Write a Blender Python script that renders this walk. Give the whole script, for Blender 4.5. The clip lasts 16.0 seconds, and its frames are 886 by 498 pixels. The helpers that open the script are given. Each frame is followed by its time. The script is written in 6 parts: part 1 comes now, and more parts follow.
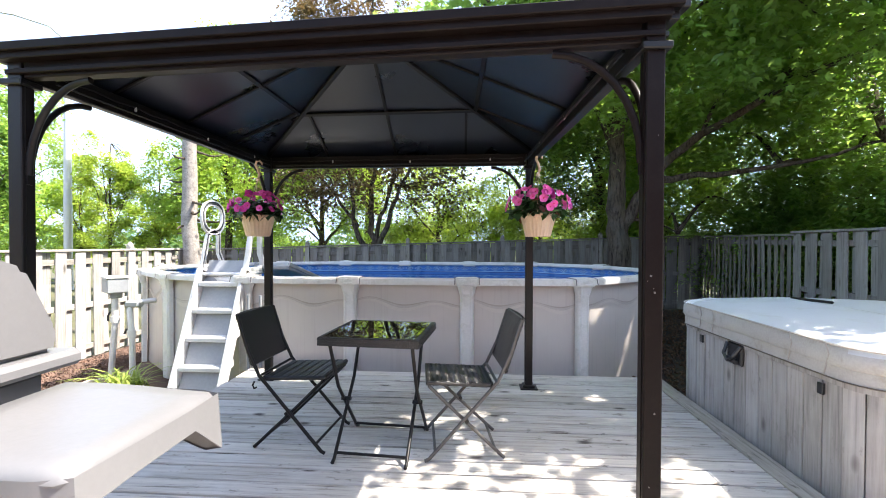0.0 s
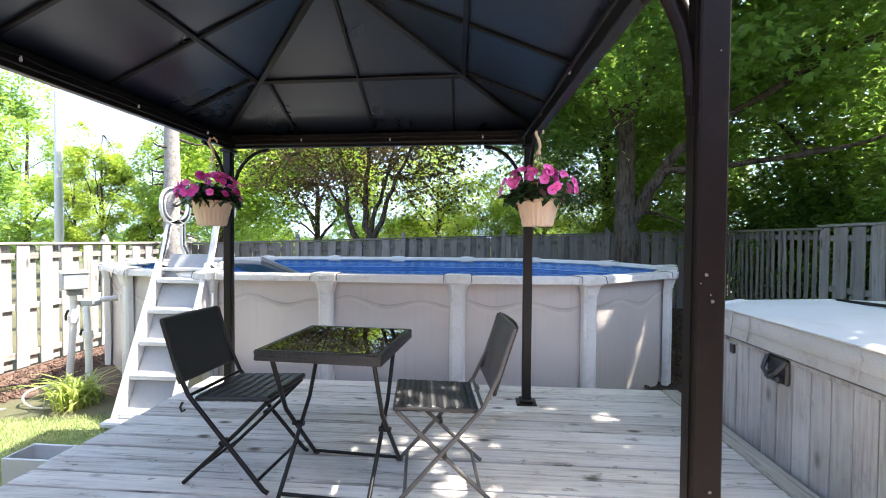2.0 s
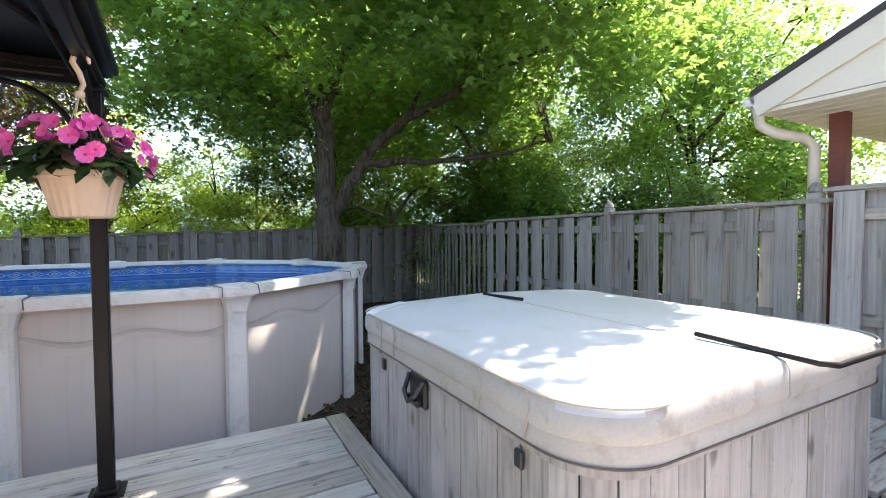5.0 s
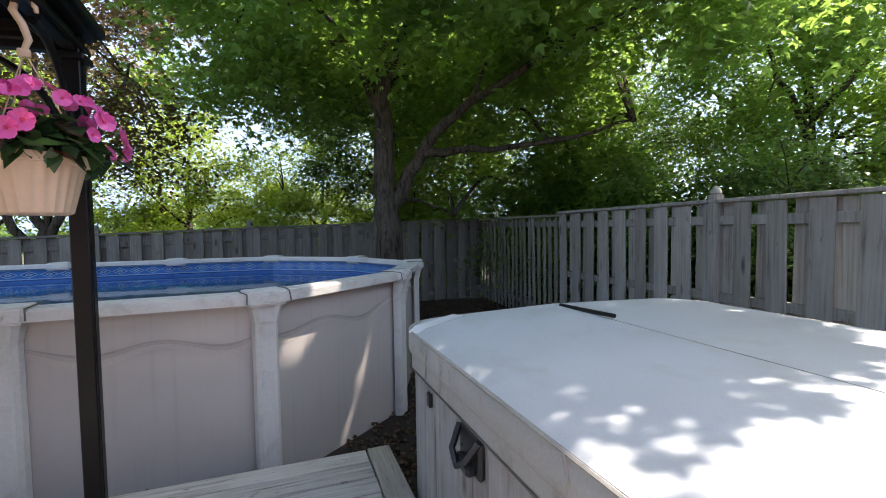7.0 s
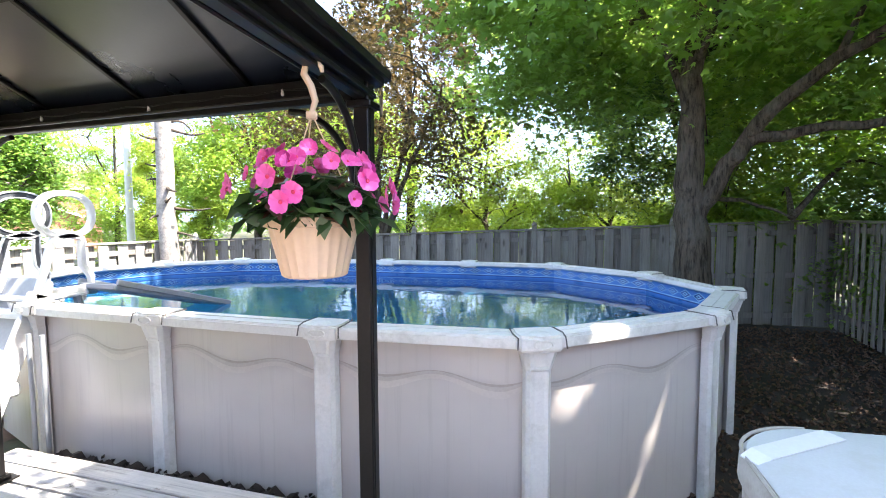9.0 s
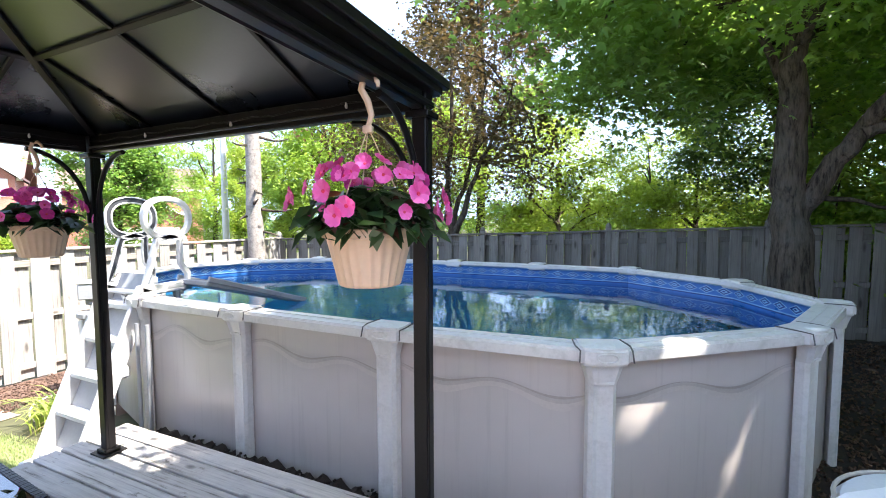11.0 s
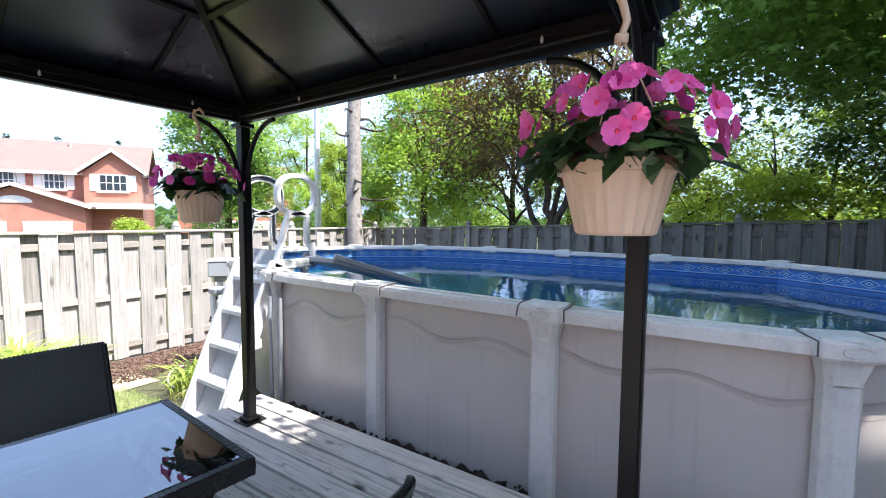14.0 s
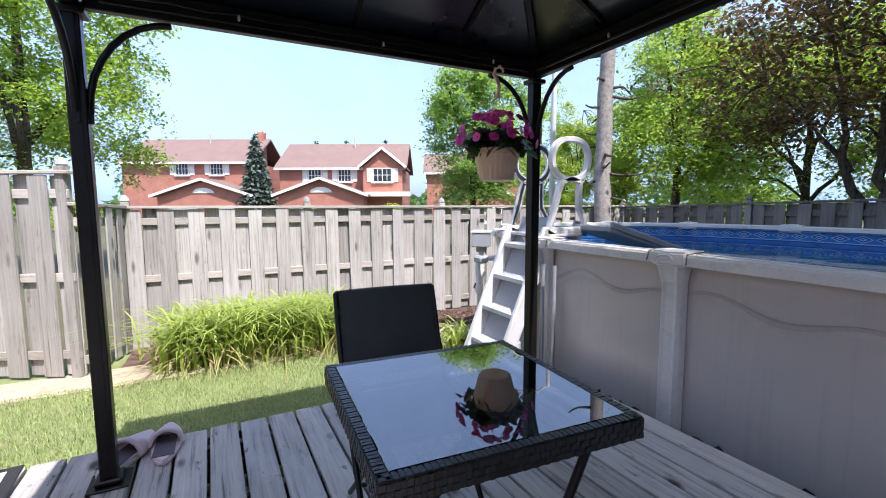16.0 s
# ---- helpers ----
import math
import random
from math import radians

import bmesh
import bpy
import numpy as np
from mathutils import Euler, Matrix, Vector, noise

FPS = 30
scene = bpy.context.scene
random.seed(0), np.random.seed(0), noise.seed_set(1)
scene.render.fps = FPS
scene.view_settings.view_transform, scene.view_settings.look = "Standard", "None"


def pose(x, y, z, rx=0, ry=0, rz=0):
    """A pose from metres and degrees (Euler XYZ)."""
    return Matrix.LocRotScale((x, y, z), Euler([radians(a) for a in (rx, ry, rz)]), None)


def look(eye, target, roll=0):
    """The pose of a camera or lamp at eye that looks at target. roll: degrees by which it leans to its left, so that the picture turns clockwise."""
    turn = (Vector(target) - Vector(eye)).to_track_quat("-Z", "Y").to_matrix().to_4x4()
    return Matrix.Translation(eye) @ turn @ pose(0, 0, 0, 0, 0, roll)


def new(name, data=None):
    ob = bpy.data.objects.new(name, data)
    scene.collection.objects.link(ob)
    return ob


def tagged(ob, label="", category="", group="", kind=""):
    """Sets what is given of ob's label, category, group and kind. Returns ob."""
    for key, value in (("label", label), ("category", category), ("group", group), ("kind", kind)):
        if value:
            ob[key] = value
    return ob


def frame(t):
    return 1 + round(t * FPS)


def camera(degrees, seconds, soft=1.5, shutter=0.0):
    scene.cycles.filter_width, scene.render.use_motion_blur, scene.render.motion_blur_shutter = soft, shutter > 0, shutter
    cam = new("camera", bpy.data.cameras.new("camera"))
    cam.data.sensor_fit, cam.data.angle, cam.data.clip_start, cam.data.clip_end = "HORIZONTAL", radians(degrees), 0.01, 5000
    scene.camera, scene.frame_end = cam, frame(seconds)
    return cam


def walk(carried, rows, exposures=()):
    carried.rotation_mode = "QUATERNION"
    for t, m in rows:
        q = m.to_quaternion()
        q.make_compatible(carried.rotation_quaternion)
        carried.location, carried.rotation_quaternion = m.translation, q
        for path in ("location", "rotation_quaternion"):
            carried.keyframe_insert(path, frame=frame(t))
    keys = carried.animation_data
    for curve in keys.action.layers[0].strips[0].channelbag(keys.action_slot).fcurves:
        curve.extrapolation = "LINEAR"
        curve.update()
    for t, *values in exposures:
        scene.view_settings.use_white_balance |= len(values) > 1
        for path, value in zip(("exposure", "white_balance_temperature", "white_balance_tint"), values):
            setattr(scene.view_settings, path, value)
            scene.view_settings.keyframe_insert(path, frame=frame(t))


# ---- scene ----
cam = camera(89.7, 16.0, soft=1.0)
PATH = [
    (0, (-0.526, -0.001, 1.278), (-0.658, 1.995, 1.249), 0.2),
    (0.5, (-0.495, 0.160, 1.261), (-0.630, 2.155, 1.231), 0.2),
    (1, (-0.471, 0.313, 1.267), (-0.617, 2.307, 1.230), 0.2),
    (1.5, (-0.428, 0.451, 1.261), (-0.590, 2.444, 1.213), 0.3),
    (2, (-0.413, 0.556, 1.241), (-0.564, 2.550, 1.195), 0.4),
    (2.5, (-0.304, 0.737, 1.211), (-0.374, 2.736, 1.164), 0.5),
    (3, (-0.213, 0.863, 1.244), (0.076, 2.842, 1.205), 0.6),
    (3.5, (-0.090, 0.939, 1.249), (0.595, 2.818, 1.218), 0.7),
    (4, (0.089, 1.048, 1.256), (0.998, 2.829, 1.219), 0.7),
    (6.5, (0.667, 1.681, 1.246), (1.632, 3.431, 1.162), -0.6),
    (7, (0.702, 1.831, 1.266), (1.382, 3.709, 1.171), -0.9),
    (7.5, (0.695, 2.071, 1.305), (1.046, 4.037, 1.195), -0.4),
    (8, (0.621, 2.214, 1.363), (0.667, 4.210, 1.241), -0.4),
    (8.5, (0.663, 2.285, 1.434), (0.379, 4.261, 1.311), -0.7),
    (9, (0.736, 2.337, 1.496), (0.200, 4.260, 1.365), -0.3),
    (9.5, (0.795, 2.353, 1.540), (0.092, 4.222, 1.414), -0.3),
    (12, (0.768, 2.385, 1.512), (-0.103, 4.180, 1.372), 0.0),
    (12.5, (0.696, 2.398, 1.477), (-0.222, 4.170, 1.336), 0.3),
    (13, (0.573, 2.404, 1.449), (-0.412, 4.139, 1.305), 0.3),
    (13.5, (0.421, 2.379, 1.420), (-0.624, 4.078, 1.278), 0.4),
    (14, (0.265, 2.357, 1.367), (-0.855, 4.008, 1.224), 0.4),
    (14.5, (0.154, 2.303, 1.318), (-1.056, 3.888, 1.153), 0.1),
    (15, (0.054, 2.253, 1.257), (-1.288, 3.725, 1.077), 0.4),
    (15.5, (-0.059, 2.226, 1.203), (-1.600, 3.487, 1.015), 0.3),
    (16, (-0.158, 2.205, 1.196), (-1.922, 3.126, 0.991), -0.2),
]
walk(cam, [(t, look(eye, target, roll)) for t, eye, target, roll in PATH],
     exposures=[(0, 1.81, 6750, 12), (1.5, 1.86, 6550, 12), (3, 2.16, 6750, 11), (4, 2.18, 6850, 12), (6.5, 1.31, 6750, 14), (7, 1.26, 6850, 15), (8, 1.94, 6750, 14), (9, 2.38, 6650, 13), (12, 1.66, 6450, 14), (13, 1.56, 6350, 15), (14.5, 1.23, 6150, 13), (16, 0.78, 6100, 18)])


# ---- world, sun, exposure ----
SUN_DIR = Vector((1.4, 0.1, 2.33)).normalized()
world = bpy.data.worlds.new("sky")
scene.world = world
world.use_nodes = True
wn = world.node_tree
sky = wn.nodes.new("ShaderNodeTexSky")
sky.sky_type = "NISHITA"
sky.sun_disc = False
sky.sun_elevation = math.asin(SUN_DIR.z)
sky.sun_rotation = math.atan2(SUN_DIR.x, SUN_DIR.y)
sky.air_density, sky.dust_density, sky.ozone_density = 1.0, 2.6, 0.8
cloud_at = wn.nodes.new("ShaderNodeTexCoord")
cloud = wn.nodes.new("ShaderNodeTexNoise")
cloud.inputs["Scale"].default_value, cloud.inputs["Detail"].default_value, cloud.inputs["Roughness"].default_value = 2.6, 7.0, 0.6
wn.links.new(cloud_at.outputs["Generated"], cloud.inputs["Vector"])
thin = wn.nodes.new("ShaderNodeMapRange")
thin.inputs["From Min"].default_value, thin.inputs["From Max"].default_value = 0.38, 0.70
thin.inputs["To Min"].default_value, thin.inputs["To Max"].default_value = 0.50, 0.90
wn.links.new(cloud.outputs["Fac"], thin.inputs["Value"])
veil = wn.nodes.new("ShaderNodeMix")
veil.data_type = "RGBA"
veil.inputs[7].default_value = (3.2, 4.6, 7.2, 1)
axes = wn.nodes.new("ShaderNodeSeparateXYZ")
wn.links.new(cloud_at.outputs["Generated"], axes.inputs[0])
low_haze = wn.nodes.new("ShaderNodeMapRange")
low_haze.inputs["From Min"].default_value, low_haze.inputs["From Max"].default_value = 0.25, 0.75
low_haze.inputs["To Min"].default_value, low_haze.inputs["To Max"].default_value = 1.0, 0.30
wn.links.new(axes.outputs["Z"], low_haze.inputs["Value"])
amount = wn.nodes.new("ShaderNodeMath")
amount.operation = "MULTIPLY"
wn.links.new(thin.outputs["Result"], amount.inputs[0])
wn.links.new(low_haze.outputs["Result"], amount.inputs[1])
wn.links.new(amount.outputs[0], veil.inputs[0])
wn.links.new(sky.outputs["Color"], veil.inputs[6])
wn.links.new(veil.outputs[2], wn.nodes["Background"].inputs["Color"])
wn.nodes["Background"].inputs["Strength"].default_value = 0.15
sun_data = bpy.data.lights.new("sun", "SUN")
sun_data.energy, sun_data.angle, sun_data.color = 4.8, radians(0.53), (1.0, 0.95, 0.87)
sun = new("sun", sun_data)
sun.matrix_world = look(SUN_DIR * 40, (0, 0, 0))


# ---- materials ----
def nodes_of(name):
    m = bpy.data.materials.new(name)
    m.use_nodes = True
    return m, m.node_tree, m.node_tree.nodes["Principled BSDF"]


def coords(nt, scale, per_object):
    """Object coordinates, shifted at random from object to object."""
    tc = nt.nodes.new("ShaderNodeTexCoord")
    mp = nt.nodes.new("ShaderNodeMapping")
    mp.inputs["Scale"].default_value = scale
    src = tc.outputs["Object"]
    if per_object:
        info = nt.nodes.new("ShaderNodeObjectInfo")
        mul = nt.nodes.new("ShaderNodeMath")
        mul.operation = "MULTIPLY"
        mul.inputs[1].default_value = 53.0
        nt.links.new(info.outputs["Random"], mul.inputs[0])
        add = nt.nodes.new("ShaderNodeVectorMath")
        nt.links.new(src, add.inputs[0])
        nt.links.new(mul.outputs[0], add.inputs[1])
        src = add.outputs[0]
    nt.links.new(src, mp.inputs["Vector"])
    return mp.outputs["Vector"]


def noise_tex(nt, vec, scale, detail=4.0, rough=0.6):
    n = nt.nodes.new("ShaderNodeTexNoise")
    n.inputs["Scale"].default_value = scale
    n.inputs["Detail"].default_value = detail
    n.inputs["Roughness"].default_value = rough
    nt.links.new(vec, n.inputs["Vector"])
    return n.outputs["Fac"]


def ramp(nt, fac, stops):
    r = nt.nodes.new("ShaderNodeValToRGB")
    while len(r.color_ramp.elements) < len(stops):
        r.color_ramp.elements.new(0.5)
    for e, (p, c) in zip(r.color_ramp.elements, stops):
        e.position, e.color = p, (*c, 1)
    nt.links.new(fac, r.inputs["Fac"])
    return r.outputs["Color"]


def mix_col(nt, fac, a, b, mode="MIX"):
    m = nt.nodes.new("ShaderNodeMix")
    m.data_type, m.blend_type = "RGBA", mode
    for sock, v in ((m.inputs[0], fac), (m.inputs[6], a), (m.inputs[7], b)):
        if isinstance(v, (int, float)):
            sock.default_value = v
        elif isinstance(v, tuple):
            sock.default_value = (*v, 1)
        else:
            nt.links.new(v, sock)
    return m.outputs[2]


def bump_of(nt, bsdf, height, strength, dist=0.01):
    b = nt.nodes.new("ShaderNodeBump")
    b.inputs["Strength"].default_value, b.inputs["Distance"].default_value = strength, dist
    nt.links.new(height, b.inputs["Height"])
    nt.links.new(b.outputs["Normal"], bsdf.inputs["Normal"])


def shade(c, k):
    return tuple(max(0.0, min(1.0, v * k)) for v in c)


def surface(name, c, rough=0.6, metal=0.0, big=2.0, fine=60.0, vary=0.18, bump=0.15, stain=None, per_object=False, spec=0.5):
    """A plain surface: two scales of tone, fine relief, and stains of another colour if given."""
    m, nt, b = nodes_of(name)
    v = coords(nt, (1, 1, 1), per_object)
    n1, n2 = noise_tex(nt, v, big, 5), noise_tex(nt, v, fine, 3)
    col = ramp(nt, n1, [(0.3, shade(c, 1 - vary)), (0.7, shade(c, 1 + vary))])
    col = mix_col(nt, 0.35, col, ramp(nt, n2, [(0.35, shade(c, 1 - vary)), (0.65, shade(c, 1 + vary))]))
    if stain:
        s = noise_tex(nt, v, big * 2.7, 6, 0.7)
        f = ramp(nt, s, [(0.52, (0, 0, 0)), (0.66, (0.8, 0.8, 0.8))])
        col = mix_col(nt, f, col, stain)
    nt.links.new(col, b.inputs["Base Color"])
    rr = ramp(nt, n1, [(0.3, (rough * 0.85,) * 3), (0.7, (min(1, rough * 1.15),) * 3)])
    nt.links.new(rr, b.inputs["Roughness"])
    b.inputs["Metallic"].default_value = metal
    b.inputs["Specular IOR Level"].default_value = spec
    if bump:
        bump_of(nt, b, n2, bump, 0.004)
    return m


def wood(name, c, dark, long_axis, worn, worn_amount=0.5, rough=0.85, spread=1.0):
    """Weathered board wood: grain along one axis, knots, grey or worn patches, each board its own tone."""
    m, nt, b = nodes_of(name)
    sc = [22.0, 22.0, 22.0]
    sc[long_axis] = 1.1
    g = noise_tex(nt, coords(nt, tuple(sc), True), 2.2, 6, 0.65)
    v = coords(nt, (1, 1, 1), True)
    p = noise_tex(nt, v, 1.6, 5, 0.6)
    f = noise_tex(nt, v, 45, 3)
    col = ramp(nt, g, [(0.28, dark), (0.44, shade(c, 0.76)), (0.70, shade(c, 1.06))])
    w = ramp(nt, p, [(0.62 - 0.28 * worn_amount, (0, 0, 0)), (0.80 - 0.2 * worn_amount, (0.75, 0.75, 0.75))])
    col = mix_col(nt, w, col, mix_col(nt, g, shade(worn, 0.75), worn))
    vor = nt.nodes.new("ShaderNodeTexVoronoi")
    ks = [5.5, 5.5, 5.5]
    ks[long_axis] = 2.6
    nt.links.new(coords(nt, tuple(ks), True), vor.inputs["Vector"])
    vor.inputs["Scale"].default_value = 1.0
    k = ramp(nt, vor.outputs["Distance"], [(0.06, (0.9, 0.9, 0.9)), (0.16, (0, 0, 0))])
    col = mix_col(nt, k, col, shade(dark, 0.7))
    ss = [9.0, 9.0, 9.0]
    ss[long_axis] = 4.0
    spk = noise_tex(nt, coords(nt, tuple(ss), True), 1.7, 5, 0.72)
    col = mix_col(nt, ramp(nt, spk, [(0.60, (0, 0, 0)), (0.70, (0.85, 0.85, 0.85))]), col, shade(dark, 1.3))
    info = nt.nodes.new("ShaderNodeObjectInfo")
    tone = ramp(nt, info.outputs["Random"], [(0.0, tuple(1 - (1 - v) * spread for v in (0.76, 0.745, 0.72))), (0.5, (1.0, 0.995, 0.985)), (1.0, tuple(1 + (v - 1) * spread for v in (1.2, 1.18, 1.15)))])
    col = mix_col(nt, 1.0, col, tone, "MULTIPLY")
    nt.links.new(col, b.inputs["Base Color"])
    b.inputs["Roughness"].default_value = rough
    b.inputs["Specular IOR Level"].default_value = 0.25
    add = nt.nodes.new("ShaderNodeMath")
    nt.links.new(g, add.inputs[0])
    nt.links.new(f, add.inputs[1])
    bump_of(nt, b, add.outputs[0], 0.45, 0.004)
    return m


def leaf_mat(name, lo, hi, light, amount=0.42, rough=0.42):
    """Leaves: a tone for each leaf, light passing through."""
    m, nt, b = nodes_of(name)
    geo = nt.nodes.new("ShaderNodeNewGeometry")
    col = ramp(nt, geo.outputs["Random Per Island"], [(0.0, lo), (0.7, hi), (1.0, shade(hi, 1.35))])
    v = coords(nt, (1, 1, 1), False)
    col = mix_col(nt, ramp(nt, noise_tex(nt, v, 0.7, 2), [(0.4, (0, 0, 0)), (0.65, (0.5, 0.5, 0.5))]), col, hi)
    nt.links.new(col, b.inputs["Base Color"])
    b.inputs["Roughness"].default_value = rough
    b.inputs["Specular IOR Level"].default_value = 0.5
    tr = nt.nodes.new("ShaderNodeBsdfTranslucent")
    nt.links.new(mix_col(nt, 0.75, col, light), tr.inputs["Color"])
    mx = nt.nodes.new("ShaderNodeMixShader")
    mx.inputs[0].default_value = amount
    nt.links.new(b.outputs[0], mx.inputs[1])
    nt.links.new(tr.outputs[0], mx.inputs[2])
    nt.links.new(mx.outputs[0], nt.nodes["Material Output"].inputs["Surface"])
    return m


def brick_mat(name, c1, c2, mortar, scale):
    m, nt, b = nodes_of(name)
    tc = nt.nodes.new("ShaderNodeTexCoord")
    mp = nt.nodes.new("ShaderNodeMapping")
    mp.inputs["Rotation"].default_value = (radians(90), 0, 0)
    nt.links.new(tc.outputs["Object"], mp.inputs["Vector"])
    br = nt.nodes.new("ShaderNodeTexBrick")
    br.inputs["Color1"].default_value, br.inputs["Color2"].default_value = (*c1, 1), (*c2, 1)
    br.inputs["Mortar"].default_value = (*mortar, 1)
    br.inputs["Scale"].default_value = scale
    br.inputs["Mortar Size"].default_value = 0.012
    nt.links.new(mp.outputs[0], br.inputs["Vector"])
    n = noise_tex(nt, mp.outputs[0], 1.3, 5)
    col = mix_col(nt, 0.5, br.outputs["Color"], ramp(nt, n, [(0.3, shade(c1, 0.75)), (0.7, shade(c2, 1.2))]))
    nt.links.new(col, b.inputs["Base Color"])
    b.inputs["Roughness"].default_value = 0.9
    bump_of(nt, b, br.outputs["Fac"], -0.4, 0.01)
    return m


M_DECK = wood("deck_wood", (0.56, 0.52, 0.475), (0.08, 0.066, 0.053), 0, (0.68, 0.66, 0.64), 0.55)
M_DECK_Y = wood("deck_trim_wood", (0.38, 0.345, 0.30), (0.10, 0.085, 0.07), 1, (0.47, 0.44, 0.41), 0.5)
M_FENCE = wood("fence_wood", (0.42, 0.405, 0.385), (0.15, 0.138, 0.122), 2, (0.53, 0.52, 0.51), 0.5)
# older wood, its colour also lowered to carry the trees' shade
M_FENCE_OLD_SHADED = wood("old_shaded_fence_wood", (0.235, 0.218, 0.195), (0.11, 0.10, 0.085), 2, (0.30, 0.29, 0.27), 0.5)
# the same boards in a darker tone that stands for shade
M_FENCE_SHADED = wood("shaded_fence_wood", (0.345, 0.325, 0.295), (0.13, 0.118, 0.10), 2, (0.44, 0.425, 0.40), 0.5)
M_RAIL = wood("fence_rail_wood", (0.42, 0.39, 0.35), (0.18, 0.16, 0.135), 0, (0.52, 0.5, 0.47), 0.6)
M_TUB = wood("tub_wood", (0.40, 0.38, 0.36), (0.19, 0.178, 0.17), 2, (0.52, 0.51, 0.50), 0.75, spread=0.45)
M_BLACK = surface("black_painted_metal", (0.009, 0.008, 0.008), 0.36, 0.0, 3, 90, 0.3, 0.04, spec=0.28)
# the blue in this base colour stands for sky reflected in the panels
M_ROOF = surface("dark_roof_panel", (0.008, 0.011, 0.019), 0.30, 0.0, 1.2, 50, 0.25, 0.05, spec=0.95)
M_BROWN = surface("brown_painted_metal", (0.009, 0.006, 0.0055), 0.42, 0.0, 3, 90, 0.25, 0.05, (0.014, 0.010, 0.009), spec=0.10)
def streaked(name, c, dirt):
    """Vinyl sheet with rain streaks running down it."""
    m, nt, b = nodes_of(name)
    v = coords(nt, (1, 1, 1), True)
    st = noise_tex(nt, coords(nt, (16, 16, 0.7), True), 1.6, 5, 0.6)
    n1, n2 = noise_tex(nt, v, 1.3, 4), noise_tex(nt, v, 70, 2)
    col = ramp(nt, n1, [(0.3, shade(c, 0.93)), (0.7, shade(c, 1.05))])
    col = mix_col(nt, ramp(nt, st, [(0.54, (0, 0, 0)), (0.80, (0.45, 0.45, 0.45))]), col, dirt)
    nt.links.new(col, b.inputs["Base Color"])
    b.inputs["Roughness"].default_value = 0.25
    sheet_wave = noise_tex(nt, coords(nt, (5, 5, 0.35), True), 1.0, 2, 0.4)
    bump_of(nt, b, sheet_wave, 0.25, 0.02)
    return m


M_WALL = streaked("pool_wall_vinyl", (0.53, 0.482, 0.445), (0.38, 0.345, 0.31))
M_RESIN = surface("pool_resin", (0.68, 0.66, 0.625), 0.42, 0.0, 2.0, 60, 0.10, 0.06, (0.52, 0.50, 0.46))
M_PRINT = surface("printed_wave", (0.35, 0.31, 0.28), 0.36, 0.0, 3, 60, 0.14, 0.0)
M_PRINT_MID = surface("printed_wave_mid", (0.43, 0.385, 0.345), 0.36, 0.0, 3, 60, 0.12, 0.0)
M_PRINT_PALE = surface("printed_wave_pale", (0.50, 0.45, 0.405), 0.36, 0.0, 3, 60, 0.1, 0.0)
M_SEAM_DARK = surface("dark_rail_seam", (0.10, 0.09, 0.085), 0.7, 0.0, 6, 60, 0.3, 0.0)
M_LINER = surface("blue_liner", (0.035, 0.16, 0.46), 0.3, 0.0, 3, 30, 0.18, 0.03)
M_LINER_FLOOR = surface("liner_floor", (0.04, 0.27, 0.40), 0.4, 0.0, 2, 9, 0.25, 0.03)
M_TILE_DARK = surface("liner_print_dark", (0.018, 0.06, 0.24), 0.3, 0.0, 4, 60, 0.2, 0.0)
M_TILE_LIGHT = surface("liner_print_light", (0.27, 0.47, 0.66), 0.3, 0.0, 4, 60, 0.25, 0.0)
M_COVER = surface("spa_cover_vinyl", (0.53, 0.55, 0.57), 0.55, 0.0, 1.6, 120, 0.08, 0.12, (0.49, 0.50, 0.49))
M_SKIRT = surface("beige_skirt_vinyl", (0.44, 0.425, 0.395), 0.6, 0.0, 3.0, 90, 0.14, 0.15, (0.33, 0.30, 0.26))
M_HEM = surface("dark_hem_piping", (0.13, 0.105, 0.085), 0.6, 0.0, 4, 60, 0.3, 0.05)
M_TAPE = surface("white_repair_tape", (0.74, 0.75, 0.77), 0.35, 0.0, 6, 60, 0.06, 0.1)
M_SEAM = surface("seam_piping", (0.40, 0.37, 0.33), 0.6, 0.0, 4, 60, 0.2, 0.05)
M_RATTAN = surface("black_rattan", (0.016, 0.016, 0.018), 0.34, 0.0, 8, 160, 0.35, 0.3, spec=0.5)
M_RATTAN_GREY = surface("grey_rattan", (0.085, 0.078, 0.072), 0.5, 0.0, 8, 160, 0.3, 0.3)
M_LADDER = surface("white_ladder_resin", (0.62, 0.62, 0.62), 0.4, 0.0, 3, 40, 0.07, 0.05, (0.56, 0.56, 0.54))
M_GREY_RESIN = surface("grey_resin", (0.30, 0.315, 0.33), 0.45, 0.0, 3, 40, 0.12, 0.05)
M_PVC = surface("white_pvc", (0.66, 0.65, 0.63), 0.4, 0.0, 3, 40, 0.1, 0.03)
M_GRILL = surface("grey_grill_cover", (0.15, 0.15, 0.155), 0.42, 0.0, 2, 50, 0.06, 0.08)
M_GRILL_DARK = surface("dark_grill_box", (0.06, 0.065, 0.075), 0.5, 0.0, 3, 40, 0.2, 0.05)
M_POT = surface("peach_plastic", (0.66, 0.47, 0.33), 0.45, 0.0, 3, 60, 0.07, 0.03)
M_SOIL = surface("potting_soil", (0.03, 0.022, 0.016), 0.95, 0.0, 20, 90, 0.4, 0.6)
M_GROUND = surface("garden_ground", (0.085, 0.085, 0.04), 0.95, 0.0, 0.6, 25, 0.4, 0.5, (0.10, 0.075, 0.045))
M_STRAW = surface("dry_edge", (0.46, 0.38, 0.27), 0.95, 0.0, 3, 50, 0.25, 0.6, (0.30, 0.24, 0.15))
